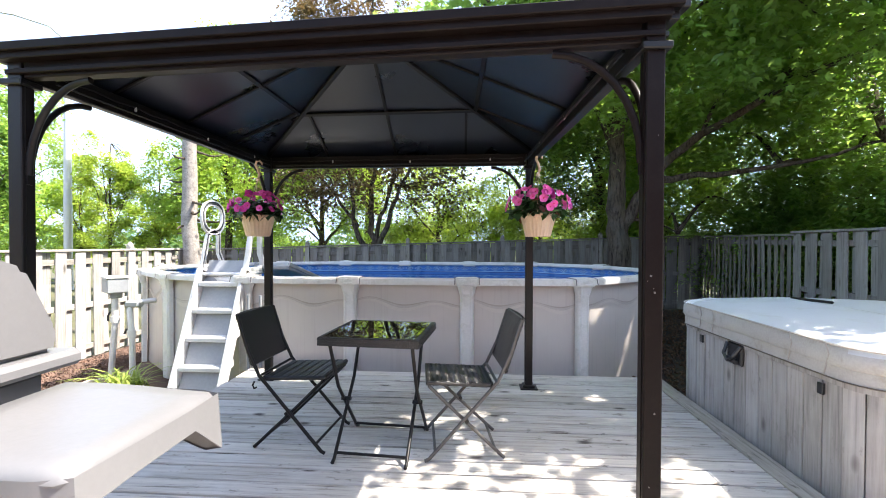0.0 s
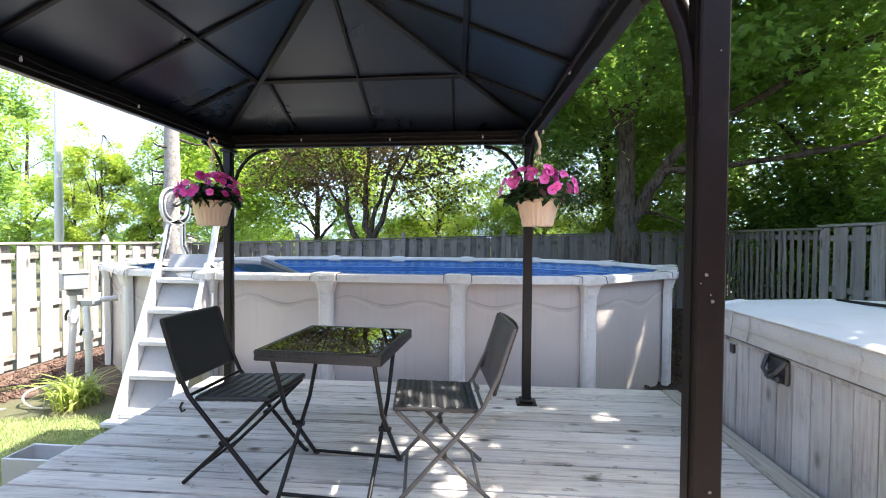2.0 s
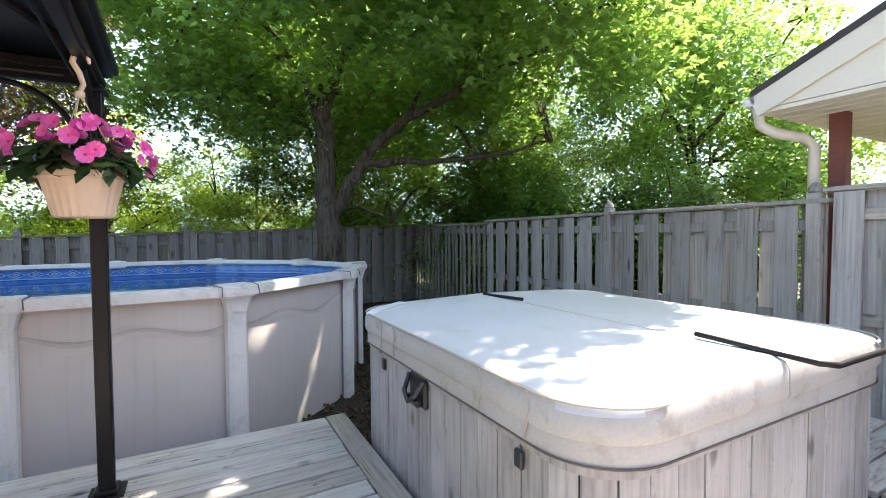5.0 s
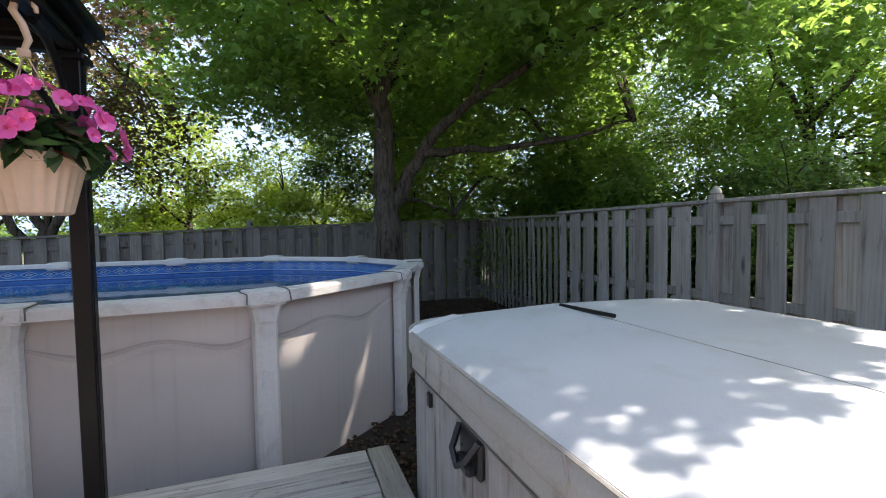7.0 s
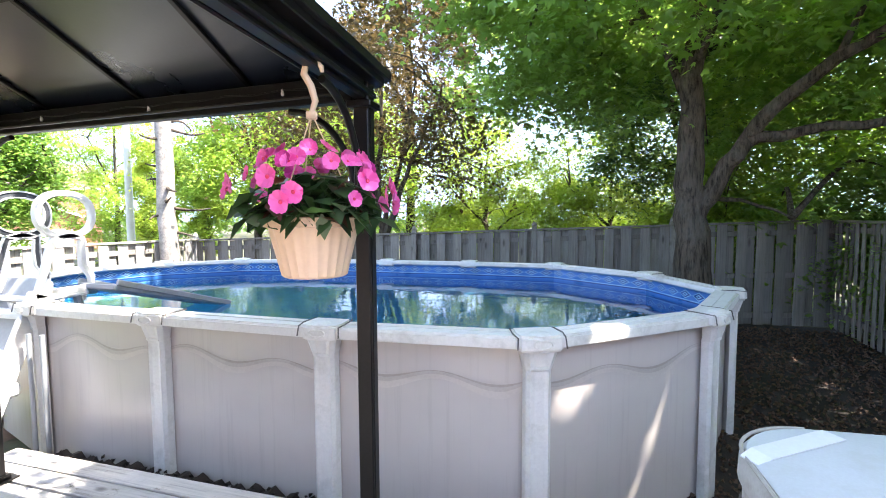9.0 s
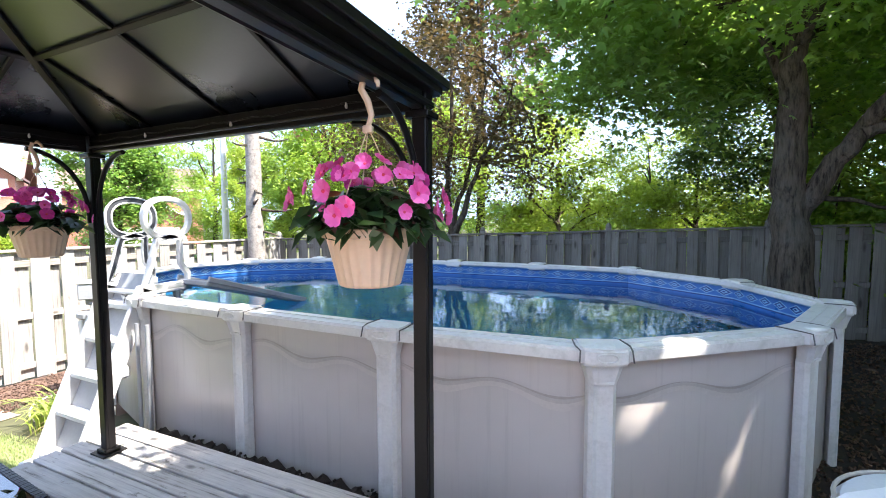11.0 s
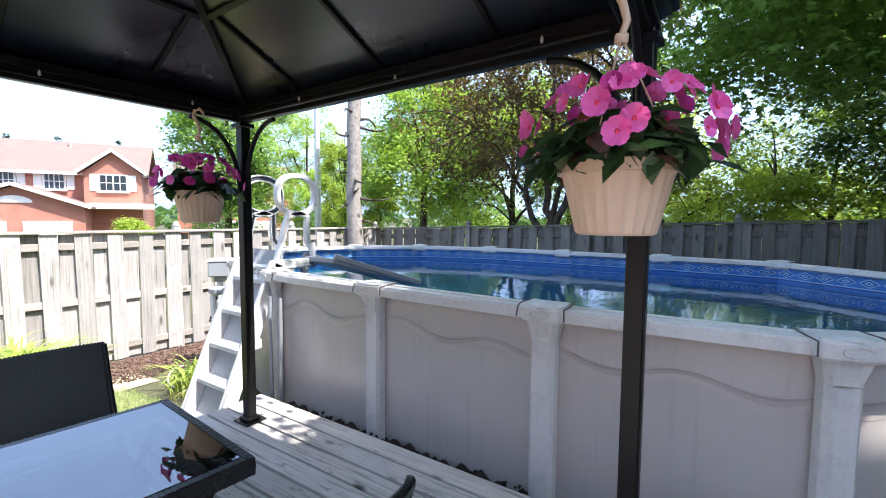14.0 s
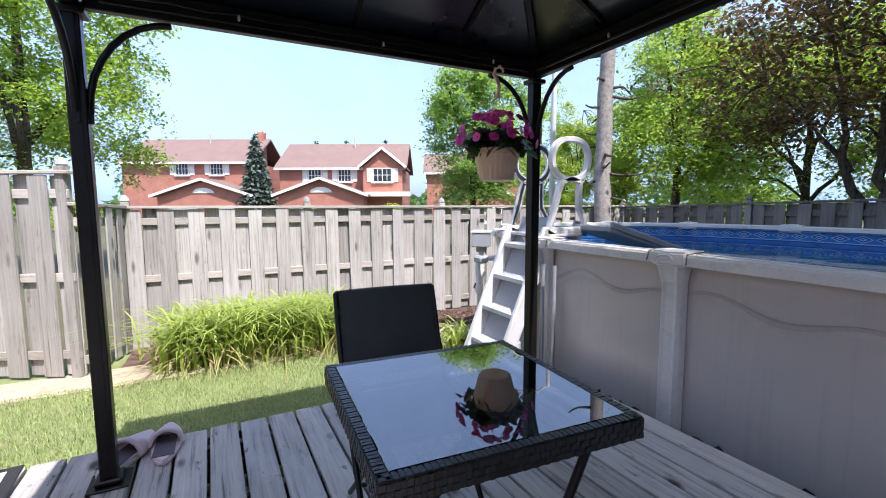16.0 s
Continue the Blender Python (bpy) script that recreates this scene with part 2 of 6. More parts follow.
M_CHIPPED = surface("bare_paint_chip", (0.13, 0.12, 0.115), 0.6, 0.0, 8, 80, 0.1, 0.0)
M_LAWN = surface("lawn_soil", (0.19, 0.225, 0.085), 0.95, 0.0, 1.4, 30, 0.35, 0.6, (0.28, 0.24, 0.13))
M_MULCH = surface("dark_mulch", (0.026, 0.019, 0.015), 0.95, 0.0, 4, 60, 0.45, 0.9, (0.045, 0.030, 0.022))
M_RED_MULCH = surface("red_mulch", (0.145, 0.088, 0.064), 0.95, 0.0, 4, 60, 0.4, 0.9, (0.10, 0.06, 0.045))
M_CHIP = surface("wood_chips", (0.11, 0.065, 0.042), 0.9, 0.0, 9, 60, 0.5, 0.4, (0.20, 0.15, 0.10))
M_BLADE = leaf_mat("grass_blades", (0.14, 0.20, 0.06), (0.33, 0.39, 0.15), (0.42, 0.50, 0.16), 0.32, 0.6)
M_LILY = leaf_mat("lily_leaves", (0.20, 0.30, 0.05), (0.38, 0.46, 0.10), (0.45, 0.55, 0.12), 0.35, 0.4)
M_LILY_DRY = leaf_mat("dry_lily_leaves", (0.30, 0.26, 0.10), (0.45, 0.38, 0.18), (0.5, 0.4, 0.2), 0.3, 0.6)
M_MAPLE = leaf_mat("maple_leaves", (0.055, 0.125, 0.034), (0.122, 0.235, 0.058), (0.54, 0.78, 0.15), 0.5)
M_LEAF_LIGHT = leaf_mat("light_leaves", (0.12, 0.22, 0.034), (0.23, 0.36, 0.056), (0.58, 0.76, 0.11), 0.45)
M_LEAF_YELLOW = leaf_mat("yellow_green_leaves", (0.15, 0.24, 0.034), (0.27, 0.38, 0.055), (0.64, 0.76, 0.11), 0.47)
M_LEAF_DARK = leaf_mat("dark_leaves", (0.032, 0.078, 0.026), (0.072, 0.145, 0.042), (0.28, 0.44, 0.09), 0.4)
M_LEAF_PURPLE = leaf_mat("purple_leaves", (0.040, 0.034, 0.020), (0.080, 0.070, 0.032), (0.30, 0.19, 0.07), 0.32)
M_SPRUCE = leaf_mat("spruce_needles", (0.055, 0.085, 0.07), (0.10, 0.14, 0.115), (0.14, 0.2, 0.12), 0.2, 0.6)
def bark(name, c, dark):
    """Furrowed bark: ridges that run up the trunk, with lichen-grey patches."""
    m, nt, b = nodes_of(name)
    r = noise_tex(nt, coords(nt, (26, 26, 3.2), False), 1.0, 6, 0.7)
    p = noise_tex(nt, coords(nt, (1, 1, 1), False), 3.0, 4)
    col = ramp(nt, r, [(0.36, dark), (0.52, c), (0.68, shade(c, 1.5))])
    col = mix_col(nt, ramp(nt, p, [(0.5, (0, 0, 0)), (0.7, (0.5, 0.5, 0.5))]), col, (0.13, 0.125, 0.11))
    nt.links.new(col, b.inputs["Base Color"])
    b.inputs["Roughness"].default_value = 0.95
    b.inputs["Specular IOR Level"].default_value = 0.2
    bump_of(nt, b, r, 1.0, 0.03)
    return m


M_BARK = bark("maple_bark", (0.095, 0.076, 0.058), (0.022, 0.017, 0.013))
M_BARK_GREY = surface("grey_dead_bark", (0.30, 0.275, 0.25), 0.9, 0.0, 9, 45, 0.45, 1.0, (0.13, 0.11, 0.095))
M_PLANT = leaf_mat("impatiens_leaves", (0.014, 0.036, 0.016), (0.035, 0.075, 0.026), (0.09, 0.20, 0.05), 0.2, 0.32)
M_PLANT_RED = leaf_mat("bronze_leaves", (0.05, 0.012, 0.012), (0.10, 0.03, 0.02), (0.22, 0.05, 0.03), 0.25, 0.4)
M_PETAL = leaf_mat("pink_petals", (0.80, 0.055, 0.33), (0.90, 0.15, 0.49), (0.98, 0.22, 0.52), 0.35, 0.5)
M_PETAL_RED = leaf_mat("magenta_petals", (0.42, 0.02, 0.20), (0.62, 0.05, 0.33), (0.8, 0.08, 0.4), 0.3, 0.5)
M_EYE = surface("flower_eye", (0.72, 0.05, 0.12), 0.6, 0.0, 20, 80, 0.2, 0.0)
M_BRICK = brick_mat("red_brick", (0.33, 0.125, 0.085), (0.40, 0.165, 0.115), (0.46, 0.38, 0.33), 4.3)
M_SHINGLE = surface("brown_shingles", (0.20, 0.135, 0.115), 0.9, 0.0, 1.2, 14, 0.2, 0.5)
M_DARK_SHINGLE = surface("dark_shingles", (0.055, 0.05, 0.048), 0.9, 0.0, 2, 20, 0.25, 0.5)
M_TRIM = surface("white_trim", (0.74, 0.73, 0.70), 0.5, 0.0, 2, 40, 0.06, 0.03)
M_SIDING = surface("cream_soffit", (0.72, 0.66, 0.55), 0.5, 0.0, 2, 40, 0.06, 0.03)
M_REDWOOD = surface("red_stained_wood", (0.16, 0.045, 0.03), 0.6, 0.0, 3, 40, 0.3, 0.2)
M_SLIPPER = surface("pink_plush", (0.74, 0.60, 0.61), 0.95, 0.0, 6, 150, 0.14, 0.8)
M_SLIPPER_DARK = surface("slipper_lining", (0.12, 0.10, 0.11), 0.9, 0.0, 6, 90, 0.2, 0.4)
M_MAT = surface("black_rubber_mat", (0.022, 0.022, 0.024), 0.8, 0.0, 4, 120, 0.3, 0.4)
M_WHITE_PAINT = surface("white_print", (0.70, 0.70, 0.70), 0.7, 0.0, 4, 60, 0.1, 0.1)
M_STEEL = surface("grey_pole_metal", (0.55, 0.55, 0.54), 0.5, 0.2, 2, 40, 0.1, 0.03)
M_CONCRETE = surface("concrete", (0.42, 0.40, 0.37), 0.9, 0.0, 2, 40, 0.15, 0.4)
M_PLASTIC_BLACK = surface("black_plastic", (0.02, 0.02, 0.022), 0.3, 0.0, 5, 60, 0.3, 0.1)


def glass_mat(name, tint, rough, ior):
    m, nt, b = nodes_of(name)
    b.inputs["Base Color"].default_value = (*tint, 1)
    b.inputs["Roughness"].default_value = rough
    b.inputs["IOR"].default_value = ior
    b.inputs["Transmission Weight"].default_value = 1.0
    return m, nt, b


M_TABLE_GLASS, _, _ = glass_mat("tinted_table_glass", (0.10, 0.105, 0.115), 0.0, 2.6)
M_PANE, _, _pb = nodes_of("window_pane")
_pb.inputs["Base Color"].default_value = (0.03, 0.04, 0.05, 1)
_pb.inputs["Roughness"].default_value = 0.06
M_WATER, _wt, _wb = glass_mat("pool_water", (0.28, 0.66, 0.80), 0.0, 1.38)
_wv = coords(_wt, (1, 1, 1), False)
bump_of(_wt, _wb, noise_tex(_wt, _wv, 4.5, 3, 0.5), 0.06, 0.04)


# ---- building helpers ----
def obj_mesh(bm, name, mat, smooth=None):
    me = bpy.data.meshes.new(name)
    bm.normal_update()
    bm.to_mesh(me)
    bm.free()
    me.materials.append(mat)
    if smooth is not None:
        me.shade_smooth()
        me.set_sharp_from_angle(angle=radians(smooth))
    return me


def part(name, bm, mat, parent, label="", smooth=None, m=None):
    ob = new(name, obj_mesh(bm, name, mat, smooth))
    ob.parent = parent
    if m is not None:
        ob.matrix_basis = m
    if label:
        tagged(ob, label)
    return ob


def piece(name, me, parent, m, label=""):
    """One more object on a mesh that others use too."""
    ob = new(name, me)
    ob.parent = parent
    ob.matrix_basis = m
    if label:
        tagged(ob, label)
    return ob


def thing(name, label, category, m=None, group="", kind=""):
    ob = new(name)
    ob.empty_display_size = 0.1
    if m is not None:
        ob.matrix_basis = m
    return tagged(ob, label, category, group, kind)


def box(bm, x0, x1, y0, y1, z0, z1, bevel=0.0, m=None):
    vs = [bm.verts.new((x, y, z)) for z in (z0, z1) for y in (y0, y1) for x in (x0, x1)]
    fs = [bm.faces.new([vs[i] for i in q]) for q in ((0, 2, 3, 1), (4, 5, 7, 6), (0, 1, 5, 4), (2, 6, 7, 3), (0, 4, 6, 2), (1, 3, 7, 5))]
    if bevel:
        out = bmesh.ops.bevel(bm, geom=list({e for f in fs for e in f.edges}), offset=bevel, segments=1, affect="EDGES", profile=0.6)
        vs = list({v for f in out["faces"] for v in f.verts} | {v for v in vs if v.is_valid})
    if m is not None:
        bmesh.ops.transform(bm, matrix=m, verts=vs)
    return vs


def boxed(*args, bevel=0.0):
    bm = bmesh.new()
    box(bm, *args, bevel=bevel)
    return bm


def tube(bm, pts, r, seg=8, closed=False):
    """A round bar along points; r may be a list."""
    pts = [Vector(p) for p in pts]
    n = len(pts)
    rings = []
    side = None
    for i, p in enumerate(pts):
        a = pts[i - 1] if (i or closed) else p
        c = pts[(i + 1) % n] if (i < n - 1 or closed) else p
        t = (c - a).normalized()
        if side is None:
            side = t.orthogonal().normalized()
        side = (side - t * side.dot(t)).normalized()
        up = t.cross(side)
        rr = r[i] if isinstance(r, (list, tuple)) else r
        rings.append([bm.verts.new(p + (side * math.cos(k * 2 * math.pi / seg) + up * math.sin(k * 2 * math.pi / seg)) * rr) for k in range(seg)])
    for i in range(n if closed else n - 1):
        a, c = rings[i], rings[(i + 1) % n]
        for k in range(seg):
            bm.faces.new((a[k], a[(k + 1) % seg], c[(k + 1) % seg], c[k]))
    if not closed:
        bm.faces.new(rings[0][::-1])
        bm.faces.new(rings[-1])
    return bm


def bar(bm, a, c, w, h, roll_up=(0, 0, 1), bevel=0.0):
    """A square bar from a to c, w wide and h high."""
    a, c = Vector(a), Vector(c)
    t = (c - a).normalized()
    s = t.cross(Vector(roll_up)).normalized()
    u = s.cross(t)
    m = Matrix(((t.x, s.x, u.x, a.x), (t.y, s.y, u.y, a.y), (t.z, s.z, u.z, a.z), (0, 0, 0, 1)))
    box(bm, 0, (c - a).length, -w / 2, w / 2, -h / 2, h / 2, bevel, m)
    return bm


def lathe(bm, profile, seg=24, rib=0.0, ribs=24, centre=(0, 0)):
    rings = []
    for r, z in profile:
        rings.append([bm.verts.new((centre[0] + (r + (rib * math.cos(k * 2 * math.pi * ribs / seg) if rib else 0)) * math.cos(k * 2 * math.pi / seg),
                                    centre[1] + (r + (rib * math.cos(k * 2 * math.pi * ribs / seg) if rib else 0)) * math.sin(k * 2 * math.pi / seg), z)) for k in range(seg)])
    for a, c in zip(rings, rings[1:]):
        for k in range(seg):
            bm.faces.new((a[k], a[(k + 1) % seg], c[(k + 1) % seg], c[k]))
    return rings


def prism(bm, outline, z0, z1):
    """An upright prism over an outline of (x, y)."""
    lo = [bm.verts.new((x, y, z0)) for x, y in outline]
    hi = [bm.verts.new((x, y, z1)) for x, y in outline]
    bm.faces.new(lo[::-1])
    bm.faces.new(hi)
    n = len(lo)
    for i in range(n):
        bm.faces.new((lo[i], lo[(i + 1) % n], hi[(i + 1) % n], hi[i]))
    bmesh.ops.recalc_face_normals(bm, faces=bm.faces)
    return bm


def soup(name, verts, faces, mat, parent=None):
    """One mesh from numpy arrays: verts (n, 3), faces (m, k)."""
    me = bpy.data.meshes.new(name)
    k = faces.shape[1]
    me.vertices.add(len(verts))
    me.vertices.foreach_set("co", verts.astype(np.float32).ravel())
    me.loops.add(faces.size)
    me.loops.foreach_set("vertex_index", faces.astype(np.int32).ravel())
    me.polygons.add(len(faces))
    me.polygons.foreach_set("loop_start", np.arange(0, faces.size, k, dtype=np.int32))
    me.materials.append(mat)
    me.update(calc_edges=True)
    me.validate()
    ob = new(name, me)
    ob.parent = parent
    return ob


LEAF_PLAIN = (np.array([(0, 0, 0), (-0.32, 0.45, 0.10), (0, 1, 0), (0.32, 0.45, 0.10)]), np.array([(0, 2, 1), (0, 3, 2)]))
LEAF_LOBED = (np.array([(0, 0, 0), (-0.22, 0.40, 0.05), (0, 1, -0.04), (0.22, 0.40, 0.05), (-0.62, 0.62, -0.03), (-0.30, 0.06, 0.0), (0.62, 0.62, -0.03), (0.30, 0.06, 0.0)]),
              np.array([(0, 2, 1), (0, 3, 2), (0, 1, 4), (0, 4, 5), (0, 6, 3), (0, 7, 6)]))


def scatter_leaves(rng, pos, size, shape, droop=0.35, spread=0.6):
    """Leaves at points: heading at random, more or less level, tips hanging a little."""
    n = len(pos)
    head = rng.uniform(0, 2 * np.pi, n)
    tilt = rng.normal(-droop, 0.38, n)
    roll = rng.normal(0, spread * 0.6, n)
    ch, sh, ct, st, cr, sr = np.cos(head), np.sin(head), np.cos(tilt), np.sin(tilt), np.cos(roll), np.sin(roll)
    f = np.stack([ch * ct, sh * ct, st], 1)
    s0 = np.stack([sh, -ch, np.zeros(n)], 1)
    u0 = np.cross(s0, f)
    s = s0 * cr[:, None] + u0 * sr[:, None]
    u = np.cross(s, f)
    sz = size * rng.uniform(0.65, 1.25, n)
    lv, lf = shape
    v = pos[:, None, :] + sz[:, None, None] * (lv[None, :, 0:1] * s[:, None, :] + lv[None, :, 1:2] * f[:, None, :] + lv[None, :, 2:3] * u[:, None, :])
    fa = lf[None] + (np.arange(n) * len(lv))[:, None, None]
    return v.reshape(-1, 3), fa.reshape(-1, 3)


def crown_points(rng, blobs, clumps, per, clump_r, flat=0.45, hollow=0.55):
    """Points in clumps through the outer part of some ellipsoids (x, y, z, rx, ry, rz and, if given, density)."""
    vol = np.array([b[3] * b[4] * b[5] * (b[6] if len(b) > 6 else 1.0) for b in blobs])
    # boughs first, then the clumps that sit round each bough's end
    boughs = max(clumps // 6, 12)
    bd = rng.normal(size=(boughs, 3))
    bd /= np.linalg.norm(bd, axis=1)[:, None]
    bough_of = rng.integers(0, boughs, clumps)
    which = rng.choice(len(blobs), boughs, p=vol / vol.sum())[bough_of]
    d = bd[bough_of]
    rad = (rng.uniform(hollow, 1.0, boughs) ** 0.7 * rng.uniform(0.85, 1.12, boughs))[bough_of]
    bl = np.array([b[:6] for b in blobs])[which]
    c = bl[:, :3] + d * rad[:, None] * bl[:, 3:]
    c = c + rng.normal(size=(clumps, 3)) * np.minimum(0.20 * bl[:, 3:], 0.42) * np.array([1, 1, 0.8])
    off = np.clip(rng.normal(size=(clumps, per, 3)), -1.7, 1.7) * clump_r * rng.uniform(0.6, 1.35, clumps)[:, None, None]
    off[:, :, 2] *= flat
    off[:, :, 2] -= 0.25 * (off[:, :, 0] ** 2 + off[:, :, 1] ** 2) / max(clump_r, 0.01)
    return (c[:, None, :] + off).reshape(-1, 3), c


def limb(bm, pts, r0, r1, seg=8, wob=0.0, rng=None):
    """A tapered limb through points, smoothed."""
    pts = [Vector(p) for p in pts]
    fine = []
    for i in range(len(pts) - 1):
        p0, p1, p2, p3 = pts[max(i - 1, 0)], pts[i], pts[i + 1], pts[min(i + 2, len(pts) - 1)]
        for k in range(4):
            t = k / 4
            fine.append(0.5 * ((2 * p1) + (p2 - p0) * t + (2 * p0 - 5 * p1 + 4 * p2 - p3) * t * t + (3 * p1 - p0 - 3 * p2 + p3) * t ** 3))
    fine.append(pts[-1])
    if wob and rng is not None:
        fine = [p + Vector(rng.normal(0, wob, 3)) if 0 < i < len(fine) - 1 else p for i, p in enumerate(fine)]
    n = len(fine) - 1
    tube(bm, fine, [r0 + (r1 - r0) * (i / n) ** 0.8 for i in range(n + 1)], seg)


def tree(name, label, base, trunk_r, stems, blobs, clumps, per, clump_r, leaf, leaf_m, bark_m, seed, shape=LEAF_PLAIN, twigs=40, flat=0.45, hollow=0.55, gaps=()):
    """A tree: trunk and limbs, and a crown of leaves in clumps. Stems are lists of points from the base."""
    rng = np.random.default_rng(seed)
    root = thing(name, label, "tree", Matrix.Translation(base))
    bm = bmesh.new()
    for pts, r0, r1 in stems:
        limb(bm, pts, r0, r1, 10, 0.02, rng)
    pos, centres = crown_points(rng, blobs, clumps, per, clump_r, flat, hollow)
    ends = [Vector(p) for pts, _, _ in stems for p in pts[1:]]
    for c in centres[rng.choice(len(centres), min(twigs, len(centres)), replace=False)]:
        c = Vector(c)
        a = min(ends, key=lambda e: (e - c).length)
        mid = (a + c) / 2 + Vector((0, 0, 0.15 * (c - a).length))
        limb(bm, [a, mid, c], trunk_r * 0.22, 0.008, 5)
    part("trunk", bm, bark_m, root, smooth=60)
    for p, r in gaps:
        # a gap in the crown through which the sun reaches the place p
        rel = pos + np.array(base) - np.array(p)
        ax = np.array(SUN_DIR)
        off = np.linalg.norm(rel - (rel @ ax)[:, None] * ax, axis=1)
        pos = pos[off > r]
    v, f = scatter_leaves(rng, pos, leaf, shape)
    soup("crown", v, f, leaf_m, root)
    return root


def ground_z(x):
    """The garden falls away gently on the lawn's side."""
    return -0.30 + 0.07 * max(min(x + 2.5, 0.0), -4.6)


# ---- ground ----
def sheet(name, xs, ys, lift, mat, label, category):
    bm = bmesh.new()
    grid = [[bm.verts.new((x, y, ground_z(x) + lift)) for x in xs] for y in ys]
    for r0, r1 in zip(grid, grid[1:]):
        for i in range(len(xs) - 1):
            bm.faces.new((r0[i], r0[i + 1], r1[i + 1], r1[i]))
    ob = new(name, obj_mesh(bm, name, mat))
    return tagged(ob, label, category, kind="structure")


sheet("ground", [-900, -60, -12, -7.1, -5, -2.5, 3, 10, 60, 900], [-900, -60, -8, 0, 6, 12, 60, 900], 0.0, M_GROUND, "bare garden ground with thin grass", "ground")
sheet("lawn", [-7.1, -6.2, -5.0, -3.8, -2.5], [-3.6, 0, 2, 4.25], 0.004, M_LAWN, "sunlit short lawn beside the deck", "lawn")
sheet("mulch_bed", [-2.5, 0, 2, 4.95], [4.25, 6, 8, 10.9], 0.004, M_MULCH, "dark leaf mulch around the pool", "mulch")
sheet("planting_bed", [-6.6, -6.2, -5.75], [1.3, 3, 5, 7.5, 9.8], 0.014, M_RED_MULCH, "red bark mulch along the fence", "mulch")
sheet("dry_strip", [-5.75, -5.4, -5.05], [-0.5, 1.3, 3, 4.6], 0.010, M_STRAW, "dry straw-coloured strip between lawn and bed", "ground")
sheet("side_bed", [-5.9, -5.2, -4.6, -3.9], [4.9, 6, 8, 9.6], 0.008, M_RED_MULCH, "bark mulch beside the pool end", "mulch")


# ---- deck ----
DECK_X0, DECK_X1, DECK_Y1 = -2.76, 1.12, 4.34
deck = thing("deck", "weathered grey wooden deck of long boards", "deck", kind="structure")
BOARD, GAP = 0.132, 0.015
board_me = obj_mesh(boxed(0, DECK_X1 - DECK_X0, 0, BOARD, -0.035, 0, bevel=0.004), "board", M_DECK)
ext_me = obj_mesh(boxed(0, 3.1, 0, BOARD, -0.035, 0, bevel=0.004), "board", M_DECK)
deck_rng = random.Random(3)
y = DECK_Y1 - BOARD
while y > -3.6:
    piece("board", board_me, deck, pose(DECK_X0 + deck_rng.uniform(-0.006, 0.006), y, deck_rng.uniform(-0.002, 0.002)))
    if y < 1.96:
        piece("board", ext_me, deck, pose(1.262, y, deck_rng.uniform(-0.002, 0.002)))
    elif y < 3.9:
        piece("board", ext_me, deck, pose(3.22, y, deck_rng.uniform(-0.002, 0.002)) @ Matrix.Diagonal((0.36, 1, 1, 1)))
    y -= BOARD + GAP
part("edge_board", boxed(DECK_X1 + 0.006, DECK_X1 + 0.134, -3.6, DECK_Y1, -0.038, 0.006, bevel=0.004), M_DECK_Y, deck, "long weathered border board")
part("fascia", boxed(DECK_X0 - 0.005, DECK_X0 + 0.03, -3.6, DECK_Y1, -0.28, -0.04, bevel=0.003), M_DECK_Y, deck)
part("fascia", boxed(DECK_X0 + 0.03, DECK_X1 + 0.13, DECK_Y1 - 0.06, DECK_Y1 - 0.02, -0.28, -0.04, bevel=0.003), M_DECK, deck)
bm = bmesh.new()
for i in range(9):
    x = DECK_X0 + 0.12 + i * 0.46
    box(bm, x, x + 0.04, -3.6, DECK_Y1 - 0.07, -0.22, -0.036)
part("joist", bm, M_DECK_Y, deck)


